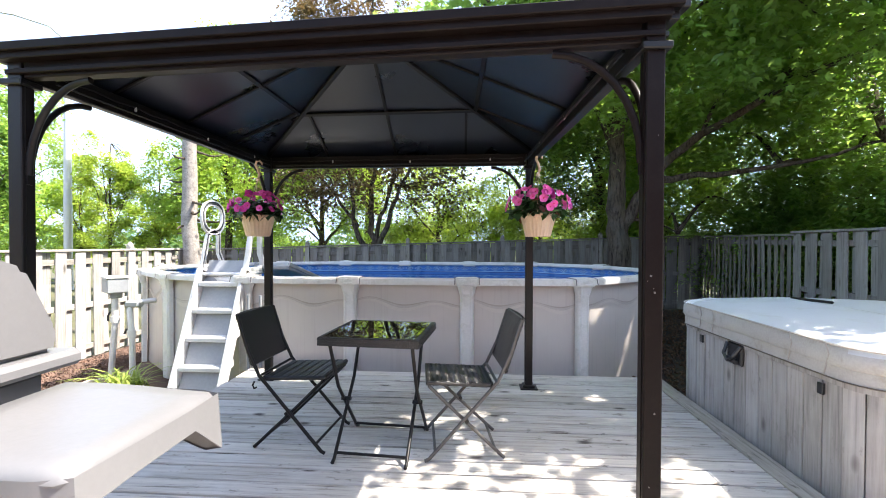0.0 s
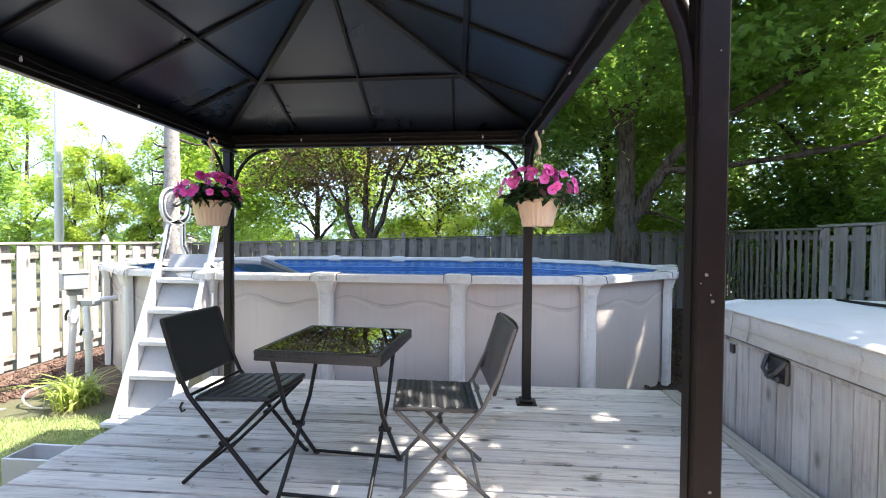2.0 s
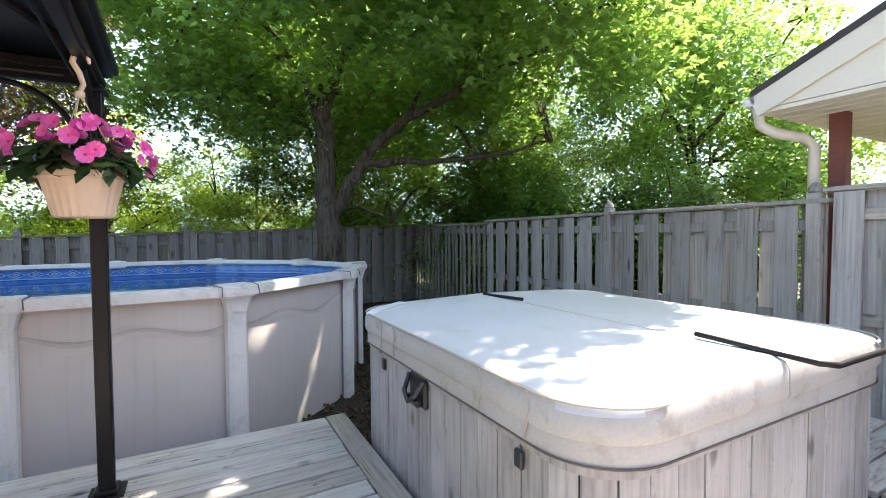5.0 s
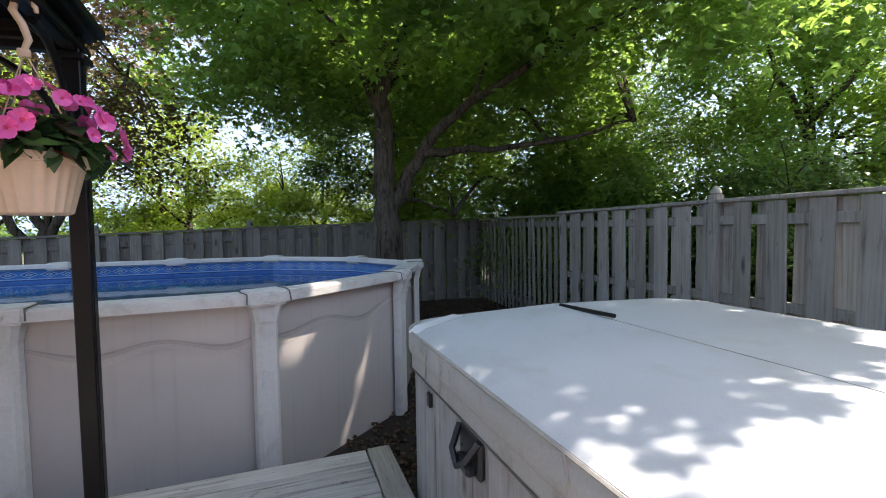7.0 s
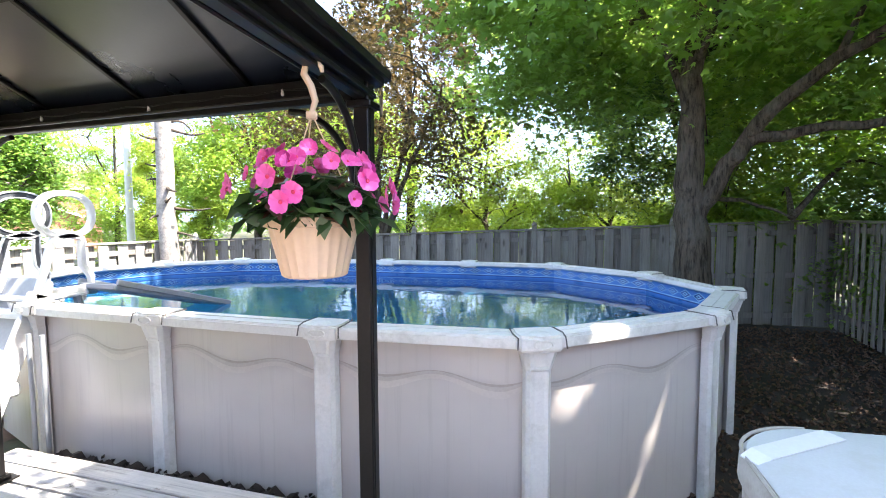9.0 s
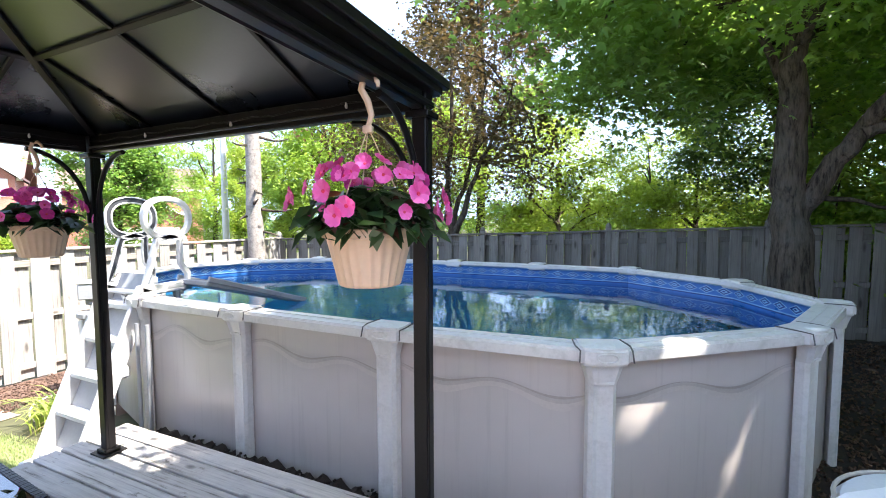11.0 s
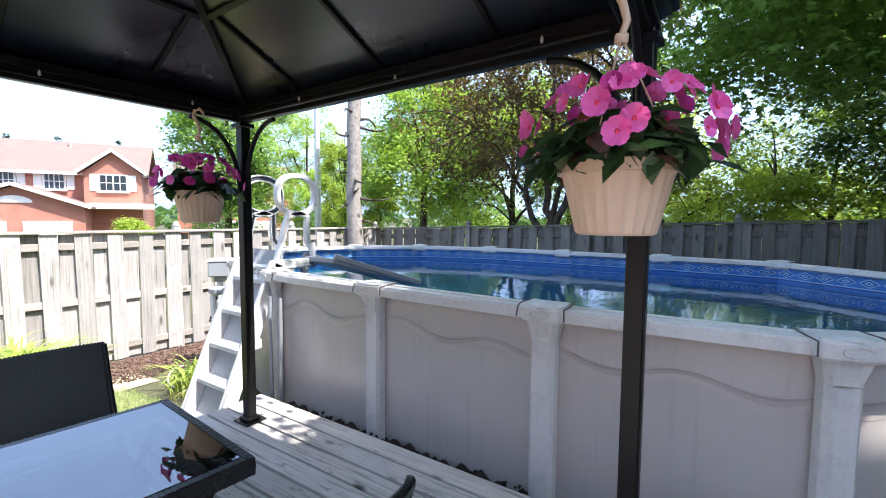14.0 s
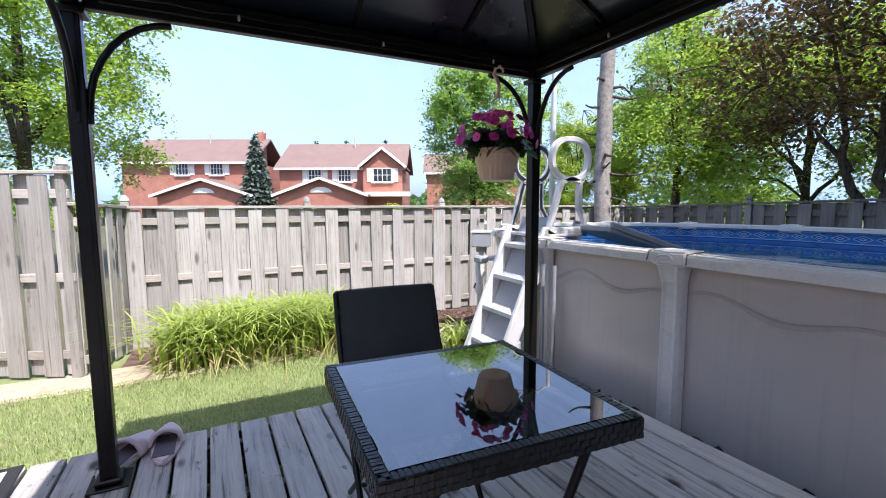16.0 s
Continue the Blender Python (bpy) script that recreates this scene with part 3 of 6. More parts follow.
# ---- fences ----
def fence(name, label, p0, p1, top0, top1, period, board_w, mat, posts, seed, cap=True, height=None, rails=(0.12, 0.5, 0.9), lean=0.012, post_mat=None, back=True):
    """A board-on-board fence from p0 to p1: posts with caps, rails, boards on both sides by turns."""
    d = Vector((p1[0] - p0[0], p1[1] - p0[1], 0))
    length, ang = d.length, math.degrees(math.atan2(d.y, d.x))
    root = thing(name, label, "fence", pose(p0[0], p0[1], 0, 0, 0, ang), kind="structure")
    rng = random.Random(seed)

    def at(s):
        f = s / length
        return (top0 + (top1 - top0) * f, ground_z(p0[0] + d.x * f))

    unit = obj_mesh(boxed(-board_w / 2, board_w / 2, -0.009, 0.009, 0, 1, bevel=0.003), "board", mat)
    n = int(length / period)
    for i in range(n):
        for j, (off, side) in enumerate(((0.25, -0.030), (0.75, 0.030))):
            if j and not back:
                continue
            s = (i + off) * length / n
            top, g = at(s)
            h = top - g - 0.05 + rng.uniform(-0.012, 0.004)
            piece("board", unit, root, pose(s, side, g + 0.03, rng.uniform(-0.4, 0.4), rng.uniform(-lean, lean) * 57, rng.uniform(-1.5, 1.5)) @ Matrix.Diagonal((rng.uniform(0.93, 1.05), 1, h, 1)))
    (ta, ga), (tb, gb) = at(0), at(length)
    for r in rails:
        bm = bmesh.new()
        bar(bm, (0, 0, ga + (ta - ga) * r), (length, 0, gb + (tb - gb) * r), 0.036, 0.085, bevel=0.004)
        part("rail", bm, M_RAIL if mat is M_FENCE else mat, root)
    if cap:
        bm = bmesh.new()
        bar(bm, (-0.05, 0, ta + 0.0), (length + 0.05, 0, tb + 0.0), 0.125, 0.034, bevel=0.005)
        part("cap_rail", bm, M_RAIL if mat is M_FENCE else mat, root)
    for s in posts:
        t, g = at(min(max(s, 0), length))
        post = part("post", boxed(-0.046, 0.046, -0.046, 0.046, g, t + 0.06, bevel=0.006), post_mat or mat, root, m=pose(s, -0.012, 0))
        bm = bmesh.new()
        lathe(bm, [(0.0, t + 0.145), (0.022, t + 0.135), (0.045, t + 0.10), (0.052, t + 0.075), (0.040, t + 0.060)], 12)
        part("finial", bm, post_mat or mat, post, smooth=40)
    return root


fence("fence_left", "sun-bleached grey board-on-board garden fence", (-6.6, 9.8), (-6.6, 1.3), 1.12, 1.16, 0.335, 0.175, M_FENCE, [0.02, 2.25, 4.25, 6.38, 8.48], 11)
fence("fence_wing", "short grey fence return with narrow boards", (-6.6, 1.3), (-5.62, 1.05), 1.16, 1.20, 0.22, 0.13, M_FENCE, [], 12, rails=(0.1, 0.9))
fence("fence_gate_panel", "taller pale wooden fence panel and gate", (-5.60, 1.02), (-7.2, -2.1), 1.50, 1.50, 0.34, 0.19, M_FENCE, [0.05, 2.0], 13)
fence("fence_back", "weathered board fence behind the pool, darkened for tree shade", (-6.6, 9.8), (4.9, 10.9), 1.10, 1.46, 0.29, 0.16, M_FENCE_OLD_SHADED, [2.3, 4.6, 6.8, 9.1], 14)
fence("fence_corner", "old grey picket section with gaps, darkened for shade", (4.9, 10.9), (4.55, 7.35), 1.44, 1.42, 0.17, 0.085, M_FENCE_OLD_SHADED, [], 15, cap=True, rails=(0.15, 0.93), back=False, lean=0.03)
fence("fence_right", "tall weathered board-on-board fence by the hot tub, darkened for shade", (4.55, 7.35), (4.45, 2.85), 1.46, 1.48, 0.30, 0.168, M_FENCE_SHADED, [2.5, 4.45], 16, lean=0.016)
fence("fence_side", "pale wooden fence running to the house", (4.47, 2.80), (4.55, -3.6), 1.56, 1.60, 0.30, 0.168, M_FENCE, [], 17)

# ---- house behind the camera, to close the place ----
house_wall = part("house_wall", boxed(-9, 9, -4.0, -3.72, -0.7, 3.0), M_BRICK, None, "plain red brick house wall")
tagged(house_wall, "", "wall", kind="structure")

# ---- neighbour's porch over the fence ----
porch = thing("porch", "neighbour's porch roof with cream soffit and red post", "porch", pose(4.35, 2.8, 0, 0, 0, -90))
bm = bmesh.new()
pts = [(-0.44, 2.30), (-0.44, 2.35), (2.4, 3.62), (5.2, 2.36), (5.2, 2.30), (2.4, 3.56)]
lo = [bm.verts.new((x, -0.16, z)) for x, z in pts]
hi = [bm.verts.new((x, 4.2, z)) for x, z in pts]
for i in range(6):
    bm.faces.new((lo[i], lo[(i + 1) % 6], hi[(i + 1) % 6], hi[i]))
bm.faces.new(lo[::-1])
bm.faces.new(hi)
bmesh.ops.recalc_face_normals(bm, faces=bm.faces)
part("roof", bm, M_DARK_SHINGLE, porch, "dark shingle roof edge")
bm = bmesh.new()
bar(bm, (-0.42, -0.135, 2.225), (2.4, -0.135, 3.485), 0.03, 0.17)
part("fascia", bm, M_SIDING, porch, "cream raked fascia board")
bm = bmesh.new()
tri = [(-0.30, 2.205), (2.4, 3.40), (5.0, 2.205)]
g0 = [bm.verts.new((x, -0.118, z)) for x, z in tri]
g1 = [bm.verts.new((x, -0.05, z)) for x, z in tri]
bm.faces.new(g0)
bm.faces.new(g1[::-1])
for i in range(3):
    bm.faces.new((g0[i], g0[(i + 1) % 3], g1[(i + 1) % 3], g1[i]))
bmesh.ops.recalc_face_normals(bm, faces=bm.faces)
part("gable_panel", bm, M_SIDING, porch, "cream gable panel")
part("gutter", boxed(-0.50, -0.405, -0.15, 4.2, 2.23, 2.31, bevel=0.012), M_TRIM, porch, "white eave gutter")
part("soffit", boxed(-0.40, 5.0, -0.112, 4.1, 2.17, 2.20), M_SIDING, porch, "cream boarded soffit")
bm = bmesh.new()
for i in range(12):
    box(bm, -0.40, 5.0, 0.02 + i * 0.16, 0.035 + i * 0.16, 2.162, 2.1695)
part("soffit_joints", bm, M_TRIM, porch)
part("beam", boxed(-0.13, 4.2, 0.30, 0.50, 2.205, 2.46, bevel=0.01), M_SIDING, porch)
part("post", boxed(-0.13, -0.02, 0.34, 0.45, -0.3, 2.168, bevel=0.008), M_REDWOOD, porch, "dark red stained post")
bm = bmesh.new()
tube(bm, [(-0.44, -0.05, 2.24), (-0.43, -0.03, 2.10), (-0.36, 0.05, 2.03), (-0.24, 0.22, 1.99), (-0.20, 0.30, 1.92), (-0.20, 0.30, -0.25)], 0.040, 8)
part("downspout", bm, M_SIDING, porch, "cream downspout", smooth=50)


# ---- gazebo ----
gazebo = thing("gazebo", "black metal hardtop gazebo with hipped roof on the deck", "gazebo", pose(0, 0, 0))
CORNERS = [Vector((-2.43, 1.767, 0)), Vector((0.085, 1.572, 0)), Vector((-0.03, 3.95, 0)), Vector((-2.42, 4.03, 0))]
CENTRE = sum(CORNERS, Vector()) / 4
BEAM_Z0, BEAM_Z1, APEX_Z, RING = 1.955, 2.055, 2.63, 0.44
for i, c in enumerate(CORNERS):
    mat_p = M_BROWN if i == 1 else M_BLACK
    bm = bmesh.new()
    box(bm, -0.031, 0.031, -0.031, 0.031, 0.012, BEAM_Z1, 0.004)
    for sx in (-1, 1):
        box(bm, sx * 0.031 - 0.003, sx * 0.031 + 0.003, -0.014, 0.014, 0.02, BEAM_Z0)
    post = part("post", bm, mat_p, gazebo, "brown-black square metal post", m=Matrix.Translation(c))
    if i == 1:
        crng = random.Random(6)
        for cz, cx, r in ((1.168, -0.011, 0.004), (1.111, 0.003, 0.0045), (1.125, -0.001, 0.002), (0.70, 0.005, 0.004), (1.15, -0.022, 0.002), (0.45, -0.01, 0.003), (1.64, 0.01, 0.002)):
            bm = bmesh.new()
            prism(bm, [(r * crng.uniform(0.6, 1.2) * math.cos(a), r * crng.uniform(0.6, 1.2) * math.sin(a)) for a in [k * math.pi / 4 for k in range(8)]], 0, 0.0012)
            part("paint_chip", bm, M_CHIPPED, post, "bare pale paint chip", m=pose(cx, -0.0312, cz, 90, 0, 0))
    bm = bmesh.new()
    box(bm, -0.075, 0.075, -0.075, 0.075, 0.001, 0.012, 0.003)
    box(bm, -0.05, 0.05, -0.05, 0.05, 0.012, 0.035, 0.006)
    part("base_plate", bm, M_BLACK, post)
    bm = bmesh.new()
    box(bm, -0.05, 0.05, -0.05, 0.05, BEAM_Z0 - 0.03, BEAM_Z0 - 0.005, 0.004)
    part("collar", bm, M_BLACK, post)
    for j in ((i + 1) % 4, (i - 1) % 4):
        d = (CORNERS[j] - c).normalized()
        arc = [d * (0.035 + 0.30 * (1 - math.cos(a))) + Vector((0, 0, BEAM_Z0 - 0.40 + 0.385 * math.sin(a))) for a in [k * math.pi / 2 / 8 for k in range(9)]]
        bm = bmesh.new()
        tube(bm, arc, 0.014, 8)
        box(bm, -0.006, 0.006, -0.012, 0.012, -0.04, 0.04, 0, Matrix.Translation(arc[0]))
        part("corner_brace", bm, mat_p, post, smooth=50)
for i in range(4):
    a, c = CORNERS[i], CORNERS[(i + 1) % 4]
    t = (c - a).normalized()
    out = Vector((t.y, -t.x, 0))
    bm = bmesh.new()
    zc = Vector((0, 0, (BEAM_Z0 + BEAM_Z1) / 2))
    bar(bm, a + zc + t * 0.04, c + zc - t * 0.04, 0.045, BEAM_Z1 - BEAM_Z0, bevel=0.004)
    beam = part("beam", bm, M_BLACK if i else M_BROWN, gazebo, "moulded black metal eave beam")
    for off, dz, w, h in ((0.045, 0.03, 0.05, 0.03), (0.03, -0.025, 0.025, 0.02), (0.075, 0.058, 0.03, 0.035)):
        bm = bmesh.new()
        bar(bm, a + zc + out * off + Vector((0, 0, dz)) - t * off, c + zc + out * off + Vector((0, 0, dz)) + t * off, w, h, bevel=0.003)
        part("moulding", bm, M_BLACK if i else M_BROWN, beam)
    bm = bmesh.new()
    tube(bm, [a - out * 0.06 + t * 0.1 + Vector((0, 0, BEAM_Z0 + 0.02)), c - out * 0.06 - t * 0.1 + Vector((0, 0, BEAM_Z0 + 0.02))], 0.007, 6)
    part("curtain_rail", bm, M_BLACK, gazebo)
apex = CENTRE + Vector((0, 0, APEX_Z))
eaves = [c + (c - CENTRE).normalized() * 0.10 + Vector((0, 0, BEAM_Z1 + 0.015)) for c in CORNERS]
for i in range(4):
    a, c = eaves[i], eaves[(i + 1) % 4]
    ra, rc = a.lerp(apex, RING), c.lerp(apex, RING)
    n = (c - a).cross(apex - a).normalized()
    for q, nm in (((a, c, rc, ra), "roof_panel"), ((ra, rc, apex), "roof_panel")):
        bm = bmesh.new()
        lo = [bm.verts.new(p) for p in q]
        hi = [bm.verts.new(p + n * 0.008) for p in q]
        bm.faces.new(lo[::-1])
        bm.faces.new(hi)
        for k in range(len(q)):
            bm.faces.new((lo[k], lo[(k + 1) % len(q)], hi[(k + 1) % len(q)], hi[k]))
        part(nm, bm, M_ROOF, gazebo, "dark glossy roof panel")
    bm = bmesh.new()
    bar(bm, ra - n * 0.012, rc - n * 0.012, 0.03, 0.018, n, 0.003)
    part("ring_purlin", bm, M_BLACK, gazebo)
    bm = bmesh.new()
    bar(bm, a - n * 0.016 + (apex - a).normalized() * 0.05, apex - n * 0.016, 0.035, 0.026, (0, 0, 1), 0.003)
    part("hip_rafter", bm, M_BLACK, gazebo)
    for f in (0.25, 0.5, 0.75):
        e = a.lerp(c, f)
        r = ra.lerp(rc, (f - 0.5) / (1 - RING) + 0.5) if f != 0.5 else ra.lerp(rc, 0.5)
        bm = bmesh.new()
        bar(bm, e - n * 0.010, r - n * 0.010, 0.022, 0.016, n, 0.002)
        if f == 0.5:
            bar(bm, r - n * 0.010, apex - n * 0.010 - (apex - r).normalized() * 0.05, 0.022, 0.016, n, 0.002)
        part("rafter", bm, M_BLACK, gazebo)
bm = bmesh.new()
lathe(bm, [(0.42, APEX_Z - 0.09), (0.44, APEX_Z - 0.06), (0.10, APEX_Z + 0.07), (0.03, APEX_Z + 0.09), (0.0, APEX_Z + 0.13)], 4)
part("roof_vent", bm, M_ROOF, gazebo, "small raised roof vent cap")


# string lights looped along the eave beams
lights = thing("string_lights", "thin dark cable with small clear bulbs along the gazebo beams", "string lights", pose(0, 0, BEAM_Z1))
for i in range(4):
    a, c = CORNERS[i], CORNERS[(i + 1) % 4]
    t = (c - a).normalized()
    out = Vector((t.y, -t.x, 0))
    span = (c - a).length
    n = 16
    way = [a + t * (0.06 + (span - 0.12) * k / n) - out * (0.034 + 0.003 * (k % 2)) + Vector((0, 0, -0.035 - 0.010 * (k % 2))) for k in range(n + 1)]
    bm = bmesh.new()
    tube(bm, way, 0.0035, 5)
    part("cable", bm, M_BLACK, lights, smooth=60)
    for p in way[2:-1:5]:
        bm = bmesh.new()
        lathe(bm, [(0.0, 0.004), (0.004, 0.002), (0.005, -0.006), (0.007, -0.014), (0.005, -0.022), (0.0, -0.025)], 8)
        part("bulb", bm, M_PVC, lights, "small pale bulb", smooth=60, m=Matrix.Translation(p))


# ---- pool ----
NEAR = [(-4.85, 5.60), (-4.05, 4.93), (-2.95, 4.60), (-1.80, 4.57), (-0.58, 4.55), (0.60, 4.62), (1.62, 5.45)]
POOL = NEAR + [(2.06, 6.50)] + [(x, 13.0 - y) for x, y in NEAR[::-1]] + [(-5.20, 6.50)]
POOL_G, RIM_Z, WATER_Z = -0.30, 0.905, 0.70
pool = thing("pool", "oval above-ground pool with pale resin posts and rim", "swimming pool", pose(-1.55, 6.5, POOL_G))
PM = Matrix.Translation((1.55, -6.5, -POOL_G))
PC = Vector((-1.55, 6.5, 0))
NP = len(POOL)
pool_rng = random.Random(5)


def inset(k, d):
    """The pool's k-th corner moved outwards by d, square to its sides."""
    p, a, c = (Vector(POOL[i % NP]) for i in (k, k - 1, k + 1))
    n1, n2 = Vector(((p - a).y, -(p - a).x)).normalized(), Vector(((c - p).y, -(c - p).x)).normalized()
    b = (n1 + n2).normalized()
    return p + b * d / max(b.dot(n1), 0.5)


for k in range(NP):
    bm = bmesh.new()
    quad = [inset(k, -0.035), inset(k + 1, -0.035), inset(k + 1, -0.06), inset(k, -0.06)]
    prism(bm, [tuple(p) for p in quad], POOL_G, RIM_Z - 0.03)
    bmesh.ops.transform(bm, matrix=PM, verts=bm.verts)
    part("wall_panel", bm, M_WALL, pool, "pale beige-grey wall panel with streaks")
    # printed wave along the panel's upper part
    p, q = inset(k, -0.035), inset(k + 1, -0.035)
    d = (q - p)
    nrm = Vector((d.y, -d.x)).normalized()
    for layer, (drop, wid, mt) in enumerate(((0.030, 0.085, M_PRINT_PALE), (0.012, 0.040, M_PRINT_MID), (0.0, 0.014, M_PRINT))):
        bm = bmesh.new()
        prev = None
        for s in range(49):
            f = s / 48
            dip = math.sin(f * 3.4 * math.pi + 0.6 + k * 1.9)
            z = 0.655 + 0.038 * dip - 0.020 * math.sin(f * math.pi * 2 + k) - drop
            w = wid * (0.35 + 0.65 * (0.5 - 0.5 * dip) ** 1.2) * min(1.0, 6 * f + 0.2, 6 * (1 - f) + 0.2)
            pt = p + d * f + nrm * (0.0015 + 0.001 * layer)
            pair = [bm.verts.new((pt.x, pt.y, z - w / 2)), bm.verts.new((pt.x, pt.y, z + w / 2))]
            if prev:
                bm.faces.new((prev[0], pair[0], pair[1], prev[1]))
            prev = pair
        bmesh.ops.transform(bm, matrix=PM, verts=bm.verts)
        part("wave_print", bm, mt, pool, "soft grey printed wave")
    # rail on top of the panel
    bm = bmesh.new()
    prism(bm, [tuple(v) for v in (inset(k, 0.045), inset(k + 1, 0.045), inset(k + 1, -0.115), inset(k, -0.115))], RIM_Z - 0.045, RIM_Z)
    bmesh.ops.bevel(bm, geom=[e for e in bm.edges], offset=0.006, segments=2, affect="EDGES")
    bmesh.ops.transform(bm, matrix=PM, verts=bm.verts)
    rail = part("top_rail", bm, M_RESIN, pool, "weathered off-white resin rail", smooth=40)
    for o0, o1, z0, z1, nm in ((0.056, 0.0455, RIM_Z - 0.062, RIM_Z - 0.012, "rail_lip"), (-0.03, -0.05, RIM_Z + 0.0005, RIM_Z + 0.006, "rail_ridge")):
        bm = bmesh.new()
        prism(bm, [tuple(v) for v in (inset(k, o0), inset(k + 1, o0), inset(k + 1, o1), inset(k, o1))], z0, z1)
        bmesh.ops.transform(bm, matrix=PM, verts=bm.verts)
        part(nm, bm, M_RESIN, rail)
    # post and cap at the corner
    c = Vector(POOL[k])
    b = (inset(k, 1.0) - c).normalized()
    ang = math.degrees(math.atan2(b.y, b.x)) + 90
    m = PM @ pose(c.x, c.y, 0, 0, 0, ang)
    bm = bmesh.new()
    prof = [(-0.072, 0.03), (-0.066, -0.012), (-0.047, -0.032), (-0.026, -0.026), (0.026, -0.026), (0.047, -0.032), (0.066, -0.012), (0.072, 0.03)]
    prism(bm, prof, POOL_G, RIM_Z - 0.16)
    part("upright", bm, M_RESIN, pool, "pale resin upright", m=m)
    bm = bmesh.new()
    low = [bm.verts.new((x * 0.98, y_ - 0.004, RIM_Z - 0.175)) for x, y_ in prof]
    top = [bm.verts.new((x * 1.45, y_ * 1.3 - 0.025, RIM_Z - 0.055)) for x, y_ in prof]
    for i in range(8):
        bm.faces.new((low[i], low[(i + 1) % 8], top[(i + 1) % 8], top[i]))
    bm.faces.new(low[::-1])
    bm.faces.new(top)
    box(bm, -0.05, 0.05, -0.042, -0.030, RIM_Z - 0.168, RIM_Z - 0.155)
    part("bracket", bm, M_RESIN, pool, m=m)
    bm = bmesh.new()
    out = [(-0.115, 0.12), (-0.125, 0.0), (-0.115, -0.065), (-0.06, -0.088), (0.06, -0.088), (0.115, -0.065), (0.125, 0.0), (0.115, 0.12)]
    prism(bm, out, RIM_Z - 0.07, RIM_Z + 0.016)
    bmesh.ops.bevel(bm, geom=[e for e in bm.edges], offset=0.014, segments=3, affect="EDGES")
    lathe(bm, [(0.0, RIM_Z + 0.024), (0.045, RIM_Z + 0.022), (0.055, RIM_Z + 0.014)], 20, centre=(0, -0.03))
    cap = part("cap", bm, M_RESIN, pool, "rounded resin corner cap", smooth=40, m=m)
    bm = bmesh.new()
    tube(bm, [(0.048 * math.cos(a), -0.0885, RIM_Z - 0.026 + 0.021 * math.sin(a)) for a in [i * math.pi / 10 for i in range(20)]], 0.0035, 6, closed=True)
    part("oval_emblem", bm, M_RESIN, cap, "raised oval on the cap", smooth=60)
    for sx in (-1, 1):
        bm = bmesh.new()
        tube(bm, [(sx * 0.119, 0.115, RIM_Z + 0.012), (sx * 0.131, 0.0, RIM_Z + 0.012), (sx * 0.121, -0.066, RIM_Z + 0.006), (sx * 0.126, -0.078, RIM_Z - 0.05)], 0.004, 5)
        part("seam", bm, M_SEAM_DARK, cap, "dark seam beside the cap", smooth=60)
bm = bmesh.new()
ring = [inset(k, -0.065) for k in range(NP)]
lo = [bm.verts.new((p.x, p.y, POOL_G + 0.03)) for p in ring]
hi = [bm.verts.new((p.x, p.y, RIM_Z - 0.03)) for p in ring]
for k in range(NP):
    bm.faces.new((lo[(k + 1) % NP], lo[k], hi[k], hi[(k + 1) % NP]))
bmesh.ops.transform(bm, matrix=PM, verts=bm.verts)
part("liner", bm, M_LINER, pool, "blue vinyl pool liner")
bm = bmesh.new()
bm.faces.new([bm.verts.new((p.x, p.y, POOL_G + 0.03)) for p in ring])
bmesh.ops.transform(bm, matrix=PM, verts=bm.verts)
part("liner_floor", bm, M_LINER_FLOOR, pool, "mottled blue liner floor")
prints = {"dark": bmesh.new(), "light": bmesh.new()}
for k in range(NP):
    p, q = inset(k, -0.069), inset(k + 1, -0.069)
    d = q - p
    inward = Vector((-d.y, d.x)).normalized()
    nn = max(int(d.length / 0.17), 1)
    for s in range(nn):
        for layer, (tone, half, hgt) in enumerate((("light", 0.47, 0.042), ("dark", 0.38, 0.032), ("light", 0.22, 0.020), ("dark", 0.10, 0.009))):
            c0 = p + d * ((s + 0.5) / nn) + inward * 0.0015 * layer
            h2 = d / nn * half
            bmx = prints[tone]
            bmx.faces.new([bmx.verts.new(v) for v in ((c0.x - h2.x, c0.y - h2.y, 0.793), (c0.x, c0.y, 0.793 - hgt), (c0.x + h2.x, c0.y + h2.y, 0.793), (c0.x, c0.y, 0.793 + hgt))])
    for tone, zc, w in (("light", 0.848, 0.005), ("dark", 0.860, 0.006), ("light", 0.740, 0.005), ("dark", 0.728, 0.006)):
        bmx = prints[tone]
        bmx.faces.new([bmx.verts.new((v.x, v.y, zc + dz)) for v, dz in ((p, -w), (q, -w), (q, w), (p, w))])
for tone, mt in (("dark", M_TILE_DARK), ("light", M_TILE_LIGHT)):
    bmesh.ops.transform(prints[tone], matrix=PM, verts=prints[tone].verts)
    tagged(part("liner_pattern", prints[tone], mt, pool, "printed diamond waterline band"), kind="stuff")
bm = bmesh.new()
wr = [inset(k, -0.068) for k in range(NP)]
bm.faces.new([bm.verts.new((p.x, p.y, WATER_Z)) for p in wr])
water = new("water", obj_mesh(bm, "water", M_WATER))
tagged(water, "clear blue-green rippling pool water", "water", kind="structure")
water.visible_shadow = False


# ---- hot tub ----
TX0, TX1, TY0, TY1 = 1.29, 3.13, 2.10, 4.05


def round_rect(x0, x1, y0, y1, r, seg=6):
    pts = []
    for cx, cy, a0 in ((x1 - r, y1 - r, 0), (x0 + r, y1 - r, 90), (x0 + r, y0 + r, 180), (x1 - r, y0 + r, 270)):
        for k in range(seg + 1):
            a = radians(a0 + 90 * k / seg)
